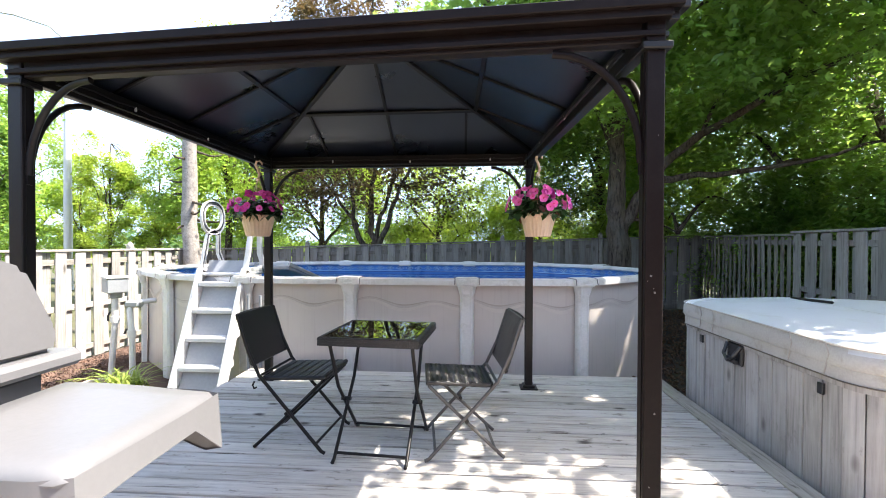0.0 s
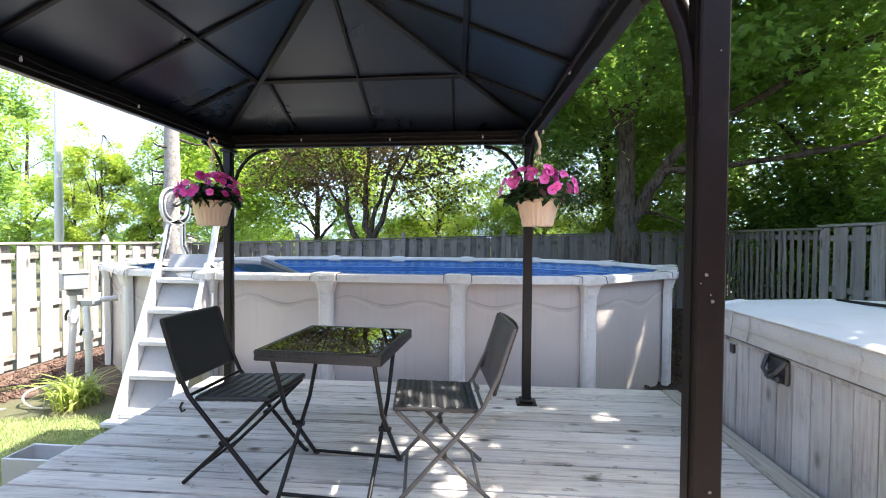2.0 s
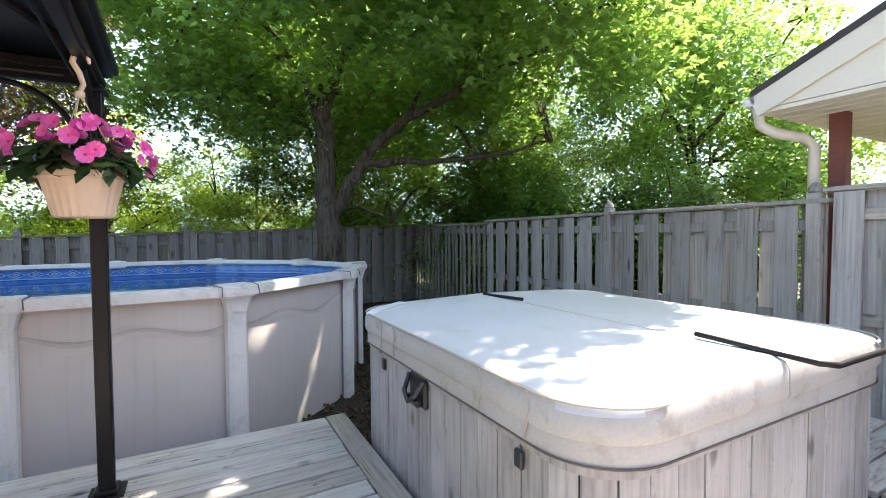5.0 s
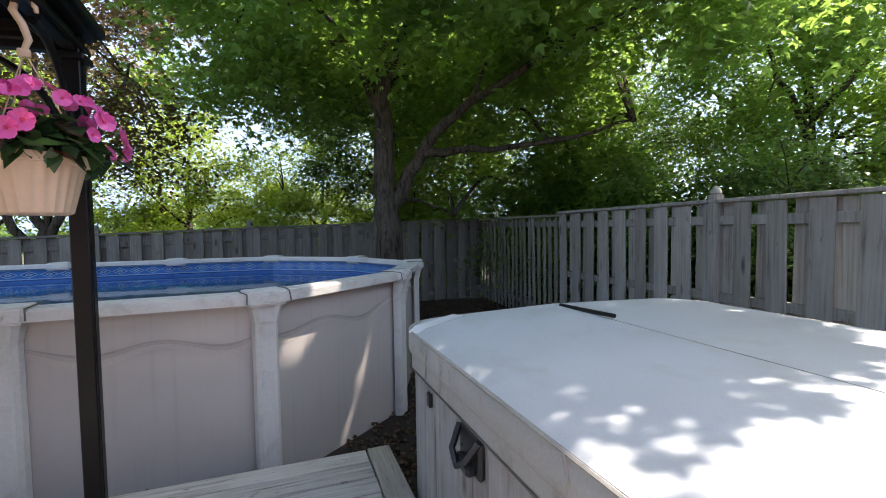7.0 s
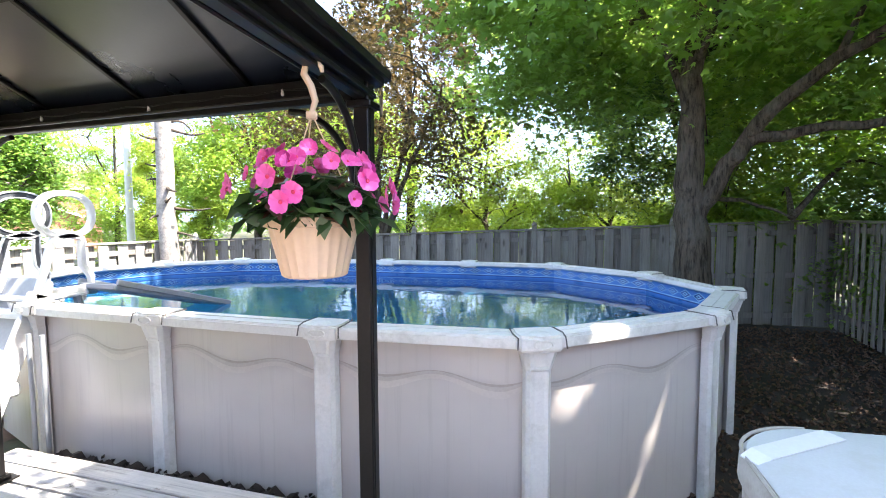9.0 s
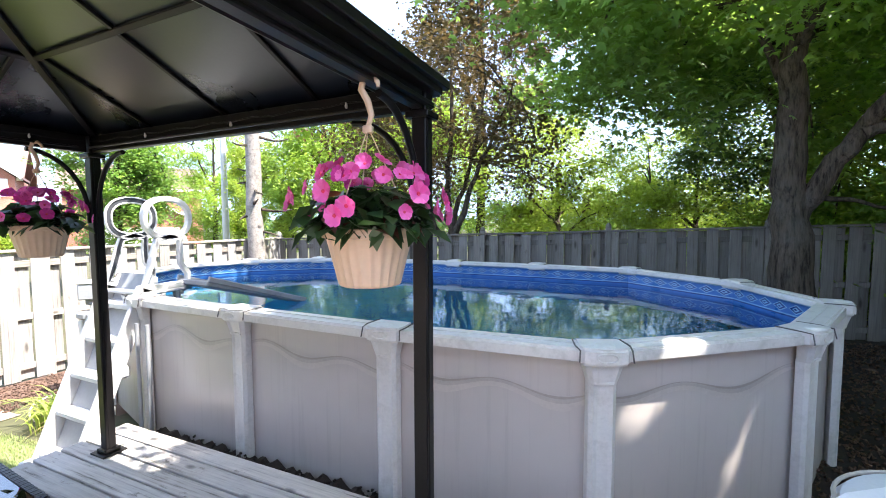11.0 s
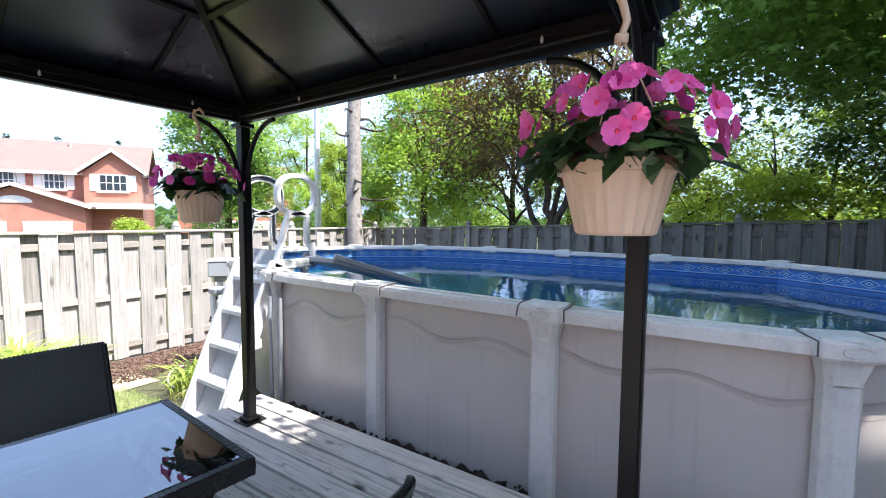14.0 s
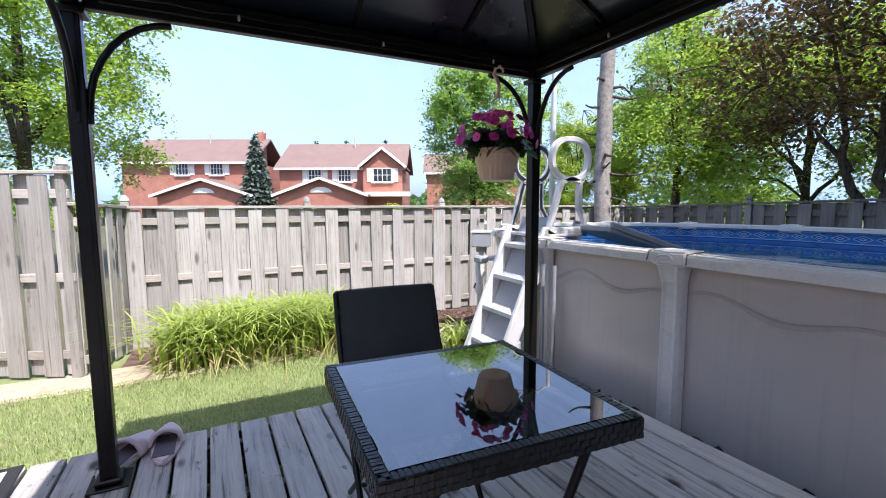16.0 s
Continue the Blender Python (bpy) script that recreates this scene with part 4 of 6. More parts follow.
            pts.append((cx + r * math.cos(a), cy + r * math.sin(a)))
    return pts


tub = thing("hot_tub", "square hot tub with weathered grey wood-slat cabinet", "hot tub", pose(2.21, 3.02, -0.28))
TM = Matrix.Translation((-2.21, -3.02, 0.28))
core = part("cabinet", prism(bmesh.new(), round_rect(TX0 + 0.025, TX1 - 0.025, TY0 + 0.025, TY1 - 0.025, 0.20), -0.28, 0.60), M_TUB, tub, "grey cabinet core", m=TM)
slat_w = 0.128
slat_me = obj_mesh(boxed(0.003, slat_w - 0.003, -0.022, 0.0, -0.28, 0.575, bevel=0.004), "slat", M_TUB)
slat_rng = random.Random(8)
for x0, y0, ang, ln in ((TX0 + 0.20, TY0 + 0.022, 0, TX1 - TX0 - 0.40), (TX1 - 0.022, TY0 + 0.20, 90, TY1 - TY0 - 0.40), (TX1 - 0.20, TY1 - 0.022, 180, TX1 - TX0 - 0.40), (TX0 + 0.022, TY1 - 0.20, 270, TY1 - TY0 - 0.40)):
    n = round(ln / slat_w)
    for i in range(n):
        piece("slat", slat_me, tub, TM @ pose(x0, y0, 0, 0, 0, ang) @ pose(i * ln / n, slat_rng.uniform(-0.002, 0.002), 0))
for cx, cy, a0 in ((TX1 - 0.2, TY1 - 0.2, 0), (TX0 + 0.2, TY1 - 0.2, 90), (TX0 + 0.2, TY0 + 0.2, 180), (TX1 - 0.2, TY0 + 0.2, 270)):
    for k in range(3):
        bm = bmesh.new()
        ps = [(cx + r * math.cos(radians(a0 + 30 * k + j)), cy + r * math.sin(radians(a0 + 30 * k + j))) for r, js in ((0.2, (1, 10, 20, 29)), (0.176, (29, 20, 10, 1))) for j in js]
        prism(bm, ps, -0.28, 0.575)
        part("slat", bm, M_TUB, tub, m=TM)
part("top_band", prism(bmesh.new(), round_rect(TX0 - 0.006, TX1 + 0.006, TY0 - 0.006, TY1 + 0.006, 0.205), 0.575, 0.645), M_TUB, tub, "grey wooden top band", m=TM)
part("lip", prism(bmesh.new(), round_rect(TX0 + 0.01, TX1 - 0.01, TY0 + 0.01, TY1 - 0.01, 0.20), 0.645, 0.675), M_PVC, tub, m=TM)
for x, yy in ((TX0 - 0.008, 2.42), (TX0 - 0.008, 3.62)):
    bm = bmesh.new()
    box(bm, -0.012, 0.004, -0.02, 0.02, 0.50, 0.56, 0.004)
    part("latch", bm, M_PLASTIC_BLACK, tub, "small black cover latch", m=TM @ pose(x, yy, 0))
cover = thing("spa_cover", "pale blue-grey vinyl hot tub cover with a centre fold", "spa cover", pose(2.21, 3.02, 0.676))
CM = Matrix.Translation((-2.21, -3.02, -0.676))
FOLD = 2.17
for x0, x1, s in ((TX0 - 0.03, FOLD - 0.004, -1), (FOLD + 0.004, TX1 + 0.03, 1)):
    bm = bmesh.new()
    full = round_rect(TX0 - 0.03, TX1 + 0.03, TY0 - 0.03, TY1 + 0.03, 0.26, 10)
    half = [(min(max(x, x0), x1), yy) for x, yy in full]
    clean = [p for i, p in enumerate(half) if p != half[i - 1]]
    levels = ((0.676, 0.0), (0.69, 0.006), (0.75, 0.004), (0.778, -0.012), (0.792, -0.05))
    rings = []
    for z, grow in levels:
        row = []
        for x, yy in clean:
            dx, dy = (x - FOLD), (yy - 3.02)
            k = 1 + grow / 0.95
            rise = 0.026 * max(0.0, 1 - abs(x - FOLD) / 0.98) if z > 0.74 else 0.0
            row.append(bm.verts.new((FOLD + dx * (k if abs(dx) > 0.01 else 1), 3.02 + dy * k, z + rise)))
        rings.append(row)
    for a, c in zip(rings, rings[1:]):
        for i in range(len(a)):
            bm.faces.new((a[i], a[(i + 1) % len(a)], c[(i + 1) % len(a)], c[i]))
    bm.faces.new(rings[0][::-1])
    bm.faces.new(rings[-1])
    bmesh.ops.recalc_face_normals(bm, faces=bm.faces)
    bmesh.ops.triangulate(bm, faces=[f for f in bm.faces if len(f.verts) > 4])
    half_ob = part("cover_half", bm, M_COVER, cover, "padded pale vinyl half with darker beige sides", smooth=35, m=CM)
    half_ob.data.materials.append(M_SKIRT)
    # faces that don't look up take the darker beige vinyl
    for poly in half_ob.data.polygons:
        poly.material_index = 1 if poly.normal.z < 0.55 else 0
    bm = bmesh.new()
    path = [(x, yy, 0.780) for x, yy in clean if abs(x - FOLD) > 0.02]
    if s < 0:
        k0 = next(i for i in range(len(path)) if math.dist(path[i], path[i - 1]) > 1.5)
        path = path[k0:] + path[:k0]
    else:
        k0 = next((i for i in range(len(path)) if math.dist(path[i], path[i - 1]) > 1.5), 0)
        path = path[k0:] + path[:k0]
    tube(bm, path, 0.006, 5)
    part("piping", bm, M_SEAM, half_ob, "beige seam piping", smooth=60)
bm = bmesh.new()
flap = round_rect(TX0 - 0.022, TX1 + 0.022, TY0 - 0.022, TY1 + 0.022, 0.25, 10)
inner = round_rect(TX0 - 0.010, TX1 + 0.010, TY0 - 0.010, TY1 + 0.010, 0.24, 10)
frng = random.Random(4)
r0 = [bm.verts.new((x, yy, 0.690)) for x, yy in flap]
r1 = [bm.verts.new((x + frng.uniform(-0.002, 0.002), yy + frng.uniform(-0.002, 0.002), 0.602 + 0.006 * math.sin(x * 7 + yy * 5))) for x, yy in flap]
r2 = [bm.verts.new((x, yy, 0.605)) for x, yy in inner]
for a, c in ((r0, r1), (r1, r2)):
    for i in range(len(a)):
        bm.faces.new((a[i], a[(i + 1) % len(a)], c[(i + 1) % len(a)], c[i]))
part("skirt", bm, M_SKIRT, cover, "hanging vinyl skirt with stitched seams", smooth=60, m=CM)
bm = bmesh.new()
tape = Vector((0.29, 0.19, 0)).normalized()
across = Vector((-tape.y, tape.x, 0)) * 0.034
grid = []
for i in range(9):
    c = Vector((1.265, 3.80, 0)) + tape * (0.355 * i / 8)
    z = 0.799 + 0.027 * max(0.0, (c.x - 1.30) / 0.87) if i else 0.782
    grid.append([bm.verts.new((*(c + across * k).xy, z + dz)) for k, dz in ((-1, -0.003), (-1, 0), (1, 0.001), (1, -0.003))])
for a, c in zip(grid, grid[1:]):
    for k in range(4):
        bm.faces.new((a[k], c[k], c[(k + 1) % 4], a[(k + 1) % 4]))
bm.faces.new(grid[0])
bm.faces.new(grid[-1][::-1])
bmesh.ops.recalc_face_normals(bm, faces=bm.faces)
part("repair_tape", bm, M_TAPE, cover, "strip of white tape across the corner", m=CM)
bm = bmesh.new()
tube(bm, [(2.21 + (x - 2.21) * 1.004, 3.02 + (yy - 3.02) * 1.004, 0.603 + 0.006 * math.sin(x * 7 + yy * 5)) for x, yy in flap], 0.004, 5, closed=True)
part("hem", bm, M_HEM, cover, "dark brown piped hem", smooth=60, m=CM)
for i, yy in enumerate((2.36, 2.62, 3.42, 3.60)):
    bm = bmesh.new()
    tube(bm, [(TX0 - 0.037, yy, 0.78), (TX0 - 0.037, yy - 0.02, 0.73), (TX0 - 0.029, yy + 0.02, 0.62)], 0.004, 5)
    part("stitching", bm, M_SEAM, cover, m=CM)
bm = bmesh.new()
box(bm, -0.012, 0.012, -0.085, 0.085, -0.085, 0.06, 0.010)
box(bm, -0.045, -0.008, -0.06, 0.06, -0.075, -0.035, 0.010)
tube(bm, [(-0.01, -0.08, 0.05), (-0.05, -0.055, -0.02), (-0.055, 0.0, -0.055), (-0.05, 0.055, -0.02), (-0.01, 0.08, 0.05)], 0.012, 8)
handle = part("cup_holder", bm, M_PLASTIC_BLACK, tub, "black plastic side caddy", m=TM @ pose(TX0 - 0.012, 3.17, 0.535))
lifter = thing("cover_lifter", "black metal cover lifter lying across the cover", "cover lifter", pose(2.17, 2.0, 0.832))
bm = bmesh.new()
tube(bm, [(0.0, 0.40, 0.005), (0.0, -0.02, -0.012), (0.05, -0.05, -0.018), (1.06, -0.05, -0.02)], 0.011, 8)
part("lift_arm", bm, M_BLACK, lifter, smooth=50)
bm = bmesh.new()
tube(bm, [(0.0, 1.52, 0.005), (0.0, 1.95, -0.012)], 0.011, 8)
part("fold_bar", bm, M_BLACK, lifter, smooth=50)
bm = bmesh.new()
box(bm, 0.90, 1.05, -0.06, 0.03, -0.19, -0.03, 0.01)
box(bm, 0.70, 0.92, -0.045, -0.02, -0.17, -0.12, 0.008)
part("bracket", bm, M_BLACK, lifter)


# ---- bistro set ----
def rattan_sheet(bm, w, d, t, m, rows, cols):
    """A woven pad: a bevelled slab with herringbone strands proud of both faces."""
    box(bm, -w / 2, w / 2, -d / 2, d / 2, -t / 2, t / 2, 0.006, m)
    cw = w / cols
    for i in range(cols):
        x0 = -w / 2 + i * cw
        s = 1 if i % 2 else -1
        n = rows
        for j in range(n):
            yc = -d / 2 + (j + 0.5) * d / n
            for face in (-1, 1):
                a = Vector((x0 + cw * 0.04, max(min(yc - s * cw * 0.45, d / 2 - 0.006), -d / 2 + 0.006), face * (t / 2 + 0.0015)))
                c = Vector((x0 + cw * 0.96, max(min(yc + s * cw * 0.45, d / 2 - 0.006), -d / 2 + 0.006), face * (t / 2 + 0.0015)))
                if (c - a).length > 0.01:
                    dr = (c - a).normalized()
                    nn = Vector((-dr.y, dr.x, 0)) * (d / n * 0.36)
                    z = Vector((0, 0, face * 0.0025))
                    vs = [bm.verts.new(m @ p) for p in (a - nn, c - nn, c + nn, a + nn, (a + c) / 2 - nn * 0.2 + z, (a + c) / 2 + nn * 0.2 + z)]
                    q = ((0, 1, 4), (1, 2, 5, 4), (2, 3, 5), (3, 0, 4, 5))
                    for f in q:
                        bm.faces.new([vs[k] for k in (f if face > 0 else f[::-1])])


def folding_chair(label, m, frame_m, edge_m):
    """A folding bistro chair that faces +x, its seat's middle at the origin."""
    root = thing("folding_chair", label, "chair", m, "chairs at the bistro table")
    bm = bmesh.new()
    rattan_sheet(bm, 0.40, 0.40, 0.022, pose(0.02, 0, 0.445, 0, -3, 0), 34, 14)
    part("seat", bm, M_RATTAN, root, "woven black rattan seat")
    bm = bmesh.new()
    mb = pose(-0.298, 0, 0.672, 0, 0, 0) @ pose(0, 0, 0, 0, -108, 0)
    rattan_sheet(bm, 0.34, 0.44, 0.014, mb, 36, 12)
    for v in bm.verts:
        v.co.x -= 0.022 * (1 - (v.co.y / 0.22) ** 2)
    part("backrest", bm, M_RATTAN, root, "woven black rattan backrest, slightly bowed")
    for s in (-1, 1):
        yb = s * 0.215
        bm = bmesh.new()
        tube(bm, [(-0.343, yb, 0.826), (-0.272, yb, 0.61), (-0.20, yb, 0.46), (0.20, yb * 1.02, 0.02), (0.225, yb * 1.02, 0.008)], 0.011, 8)
        part("back_leg", bm, frame_m, root, smooth=50)
        bm = bmesh.new()
        tube(bm, [(0.20, s * 0.185, 0.435), (0.05, s * 0.185, 0.285), (-0.23, s * 0.195, 0.02), (-0.245, s * 0.195, 0.008)], 0.011, 8)
        part("front_leg", bm, frame_m, root, smooth=50)
        bm = bmesh.new()
        tube(bm, [(-0.02, s * 0.175, 0.235), (-0.02, s * 0.225, 0.235)], 0.012, 8)
        part("pivot", bm, edge_m, root)
    for a, c in (((0.165, -0.215, 0.06), (0.165, 0.215, 0.06)), ((-0.19, -0.19, 0.06), (-0.19, 0.19, 0.06)), ((0.20, -0.185, 0.43), (0.20, 0.185, 0.43)), ((-0.20, -0.215, 0.455), (-0.20, 0.215, 0.455))):
        bm = bmesh.new()
        tube(bm, [a, c], 0.009, 8)
        part("stretcher", bm, frame_m, root, smooth=50)
    bm = bmesh.new()
    tube(bm, [(-0.225, -0.222, 0.425), (-0.235, -0.226, 0.40), (-0.225, -0.226, 0.38), (-0.21, -0.226, 0.39)], 0.006, 6)
    part("hook", bm, frame_m, root, smooth=50)
    return root


folding_chair("black woven rattan folding chair facing the table", pose(-1.615, 2.84, 0, 0, 0, -4), M_BLACK, M_BLACK)
folding_chair("black rattan folding chair with worn bronze legs", pose(-0.60, 2.80, 0, 0, 0, 187), M_RATTAN_GREY, M_BLACK)

table = thing("bistro_table", "square black rattan bistro table with tinted glass top", "table", pose(-1.09, 2.745, 0, 0, 0, 85.5))
HT, TZ = 0.295, 0.735
bm = bmesh.new()
for ang in (0, 90, 180, 270):
    rm = pose(0, 0, 0, 0, 0, ang)
    box(bm, -HT, HT, -HT, -HT + 0.028, TZ - 0.048, TZ, 0.006, rm)
    for i in range(48):
        x = -HT + 0.008 + i * (2 * HT - 0.016) / 47
        for z0 in (TZ - 0.046, TZ - 0.031, TZ - 0.016):
            box(bm, x - 0.0055, x + 0.0055, -HT - (0.0025 if (i + round(z0 * 67)) % 2 else 0.001), -HT + 0.02, z0, z0 + 0.013, 0.0, rm)
        box(bm, x - 0.0045, x + 0.0045, -HT + 0.002, -HT + 0.024, TZ - 0.01, TZ + 0.0012 + (i % 2) * 0.0008, 0.0, rm)
part("rim", bm, M_RATTAN, table, "woven rattan apron round the glass")
gl = part("glass_top", boxed(-HT + 0.026, HT - 0.026, -HT + 0.026, HT - 0.026, TZ - 0.005, TZ + 0.002, bevel=0.0015), M_TABLE_GLASS, table, "dark tinted glass pane")
gl.visible_shadow = False
for s in (-1, 1):
    yb = s * 0.245
    bm = bmesh.new()
    tube(bm, [(-0.235, yb, TZ - 0.045), (-0.10, yb, 0.40), (0.24, yb, 0.02), (0.27, yb, 0.008)], 0.011, 8)
    part("leg", bm, M_BLACK, table, smooth=50)
    bm = bmesh.new()
    y2 = s * 0.215
    tube(bm, [(0.235, y2, TZ - 0.045), (0.10, y2, 0.40), (-0.24, y2, 0.02), (-0.27, y2, 0.008)], 0.011, 8)
    part("leg", bm, M_BLACK, table, smooth=50)
    bm = bmesh.new()
    tube(bm, [(0.0, s * 0.20, 0.29), (0.0, s * 0.26, 0.29)], 0.014, 8)
    part("pivot", bm, M_BLACK, table)
for x, z, w in ((0.215, 0.045, 0.245), (-0.215, 0.045, 0.215), (-0.235, TZ - 0.05, 0.245), (0.235, TZ - 0.05, 0.215)):
    bm = bmesh.new()
    tube(bm, [(x, -w, z), (x, w, z)], 0.009, 8)
    part("stretcher", bm, M_BLACK, table, smooth=50)


# ---- hanging baskets ----
def petal_flower(mat, eye, size):
    bm = bmesh.new()
    for k in range(5):
        a = k * 72
        m = pose(0, 0, 0, 0, 0, a) @ pose(0, 0, 0, 16, 0, 0)
        pts = [(0, 0.05, 0), (-0.34, 0.30, 0.03), (-0.58, 0.70, 0.10), (-0.38, 0.98, 0.06), (0, 1.04, -0.06), (0.38, 1.0, 0.08), (0.58, 0.68, 0.02), (0.34, 0.30, 0.0)]
        vs = [bm.verts.new(m @ (Vector(p) * size)) for p in pts]
        c = bm.verts.new(m @ (Vector((0, 0.55, -0.02)) * size))
        for i in range(8):
            bm.faces.new((vs[i], vs[(i + 1) % 8], c))
    return obj_mesh(bm, "flower", mat)


FLOWER_PINK = petal_flower(M_PETAL, M_EYE, 0.032)
FLOWER_RED = petal_flower(M_PETAL_RED, M_EYE, 0.034)
bm = bmesh.new()
lathe(bm, [(0.0, 0.006), (0.004, 0.005), (0.007, 0.0)], 8)
EYE_ME = obj_mesh(bm, "flower_eye", M_EYE)


def hanging_basket(label, x, yy, z, seed, mats, hook_z, spread):
    """A ribbed tapered pot with a full impatiens plant, hung by a hook and three wires. z is the pot's underside."""
    root = thing("hanging_basket", label, "hanging basket", pose(x, yy, z, 0, 0, 20 * seed), "flower baskets of the gazebo")
    rng = np.random.default_rng(seed)
    bm = bmesh.new()
    lathe(bm, [(0.0, 0.004), (0.088, 0.0), (0.096, 0.006), (0.132, 0.150), (0.134, 0.152)], 96, 0.0026, 24)
    lathe(bm, [(0.134, 0.150), (0.147, 0.152), (0.149, 0.178), (0.143, 0.181), (0.137, 0.176), (0.126, 0.160), (0.085, 0.02)], 48)
    part("pot", bm, M_POT, root, "ribbed peach-coloured plastic pot", smooth=35)
    bm = bmesh.new()
    rs = lathe(bm, [(0.131, 0.160), (0.08, 0.168), (0.001, 0.172)], 24)
    part("soil", bm, M_SOIL, root)
    n = 410
    d = rng.normal(size=(n, 3))
    d /= np.linalg.norm(d, axis=1)[:, None]
    d[:, 2] = np.abs(d[:, 2]) * 1.0 - 0.18
    pos = np.array([0, 0, 0.20]) + d * rng.uniform(0.45, 1.0, n)[:, None] * np.array([0.21, 0.21, 0.15]) * spread
    v, f = scatter_leaves(rng, pos, 0.086, (LEAF_PLAIN[0] * np.array([1.0, 1, 1]), LEAF_PLAIN[1]), droop=0.5, spread=0.7)
    soup("foliage", v, f, M_PLANT, root)
    pos2 = pos[rng.choice(n, 45)] * np.array([1.03, 1.03, 1.0])
    v, f = scatter_leaves(rng, pos2, 0.075, LEAF_PLAIN, droop=0.6)
    soup("bronze_leaves", v, f, M_PLANT_RED, root)
    bm = bmesh.new()
    for k in range(26):
        p = Vector(pos[k])
        limb(bm, [(p.x * 0.3, p.y * 0.3, 0.16), (p.x * 0.6, p.y * 0.6, p.z * 0.75 + 0.02), p], 0.004, 0.002, 4)
    part("stems", bm, M_PLANT, root)
    for k in range(54):
        a = rng.uniform(0, 2 * np.pi)
        e = rng.uniform(0.0, 1.25)
        dv = Vector((math.cos(a) * math.cos(e), math.sin(a) * math.cos(e), math.sin(e)))
        p = Vector((dv.x * 0.245 * spread, dv.y * 0.245 * spread, 0.215 + dv.z * 0.175 * spread))
        q = (Vector((dv.x * 1.2, dv.y * 1.2, dv.z * 0.6)) + Vector(rng.normal(0, 0.25, 3))).to_track_quat("Z", "Y").to_matrix().to_4x4()
        fl = piece("flower", mats[0] if rng.random() < mats[2] else mats[1], root, Matrix.Translation(p) @ q @ Matrix.Diagonal((*([rng.uniform(0.62, 1.02)] * 3), 1)))
        piece("flower_eye", EYE_ME, fl, Matrix.Identity(4))
    hz = hook_z - z
    bm = bmesh.new()
    tube(bm, [(0, 0, hz - 0.155), (0.012, 0, hz - 0.12), (0.0, 0, hz - 0.075), (-0.020, 0, hz - 0.04), (-0.012, 0, hz - 0.008), (0.014, 0, hz), (0.032, 0, hz - 0.018), (0.034, 0, hz - 0.034)], [0.008, 0.010, 0.011, 0.011, 0.010, 0.009, 0.008, 0.006], 8)
    box(bm, -0.016, 0.016, -0.010, 0.010, hz - 0.175, hz - 0.150, 0.004)
    part("hook", bm, M_POT, root, "beige plastic hanger hook", smooth=50)
    for k in range(3):
        a = radians(120 * k)
        bm = bmesh.new()
        tube(bm, [(0.004 * math.cos(a), 0.004 * math.sin(a), hz - 0.165), (0.143 * math.cos(a), 0.143 * math.sin(a), 0.175)], 0.0022, 5)
        part("wire", bm, M_POT, root)
    return root


hanging_basket("peach pot of pink impatiens hanging from the gazebo", -0.012, 3.55, 1.325, 1, (FLOWER_PINK, FLOWER_RED, 0.88), 1.975, 1.0)
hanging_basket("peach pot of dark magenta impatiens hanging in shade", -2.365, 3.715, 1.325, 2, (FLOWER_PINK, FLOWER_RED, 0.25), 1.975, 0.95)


# ---- pool ladder, skimmer, pipes ----
ladder = thing("pool_ladder", "white resin A-frame pool ladder with looped handrails", "ladder", pose(-3.20, 4.55, -0.33))
LM = Matrix.Translation((3.20, -4.55, 0.33))
LX0, LX1 = -3.45, -2.96


def band(bm, ring, thick, wide, off):
    """A closed flat band along a ring that lies across x: thick in the ring's plane, wide along x, moved outwards by off."""
    n = len(ring)
    rows = []
    for k in range(n):
        a, p, c = Vector(ring[k - 1]), Vector(ring[k]), Vector(ring[(k + 1) % n])
        t = (c - a).normalized()
        o = t.cross(Vector((1, 0, 0)))
        rows.append([bm.verts.new(p + o * (off + u * thick / 2) + Vector((v * wide / 2, 0, 0))) for u, v in ((-1, -0.8), (-0.8, -1), (0.8, -1), (1, -0.8), (1, 0.8), (0.8, 1), (-0.8, 1), (-1, 0.8))])
    for k in range(n):
        a, c = rows[k], rows[(k + 1) % n]
        for q in range(8):
            bm.faces.new((a[q], a[(q + 1) % 8], c[(q + 1) % 8], c[q]))
    bmesh.ops.recalc_face_normals(bm, faces=bm.faces)


def ladder_y(z):
    return 4.09 + (z + 0.33) * 0.42


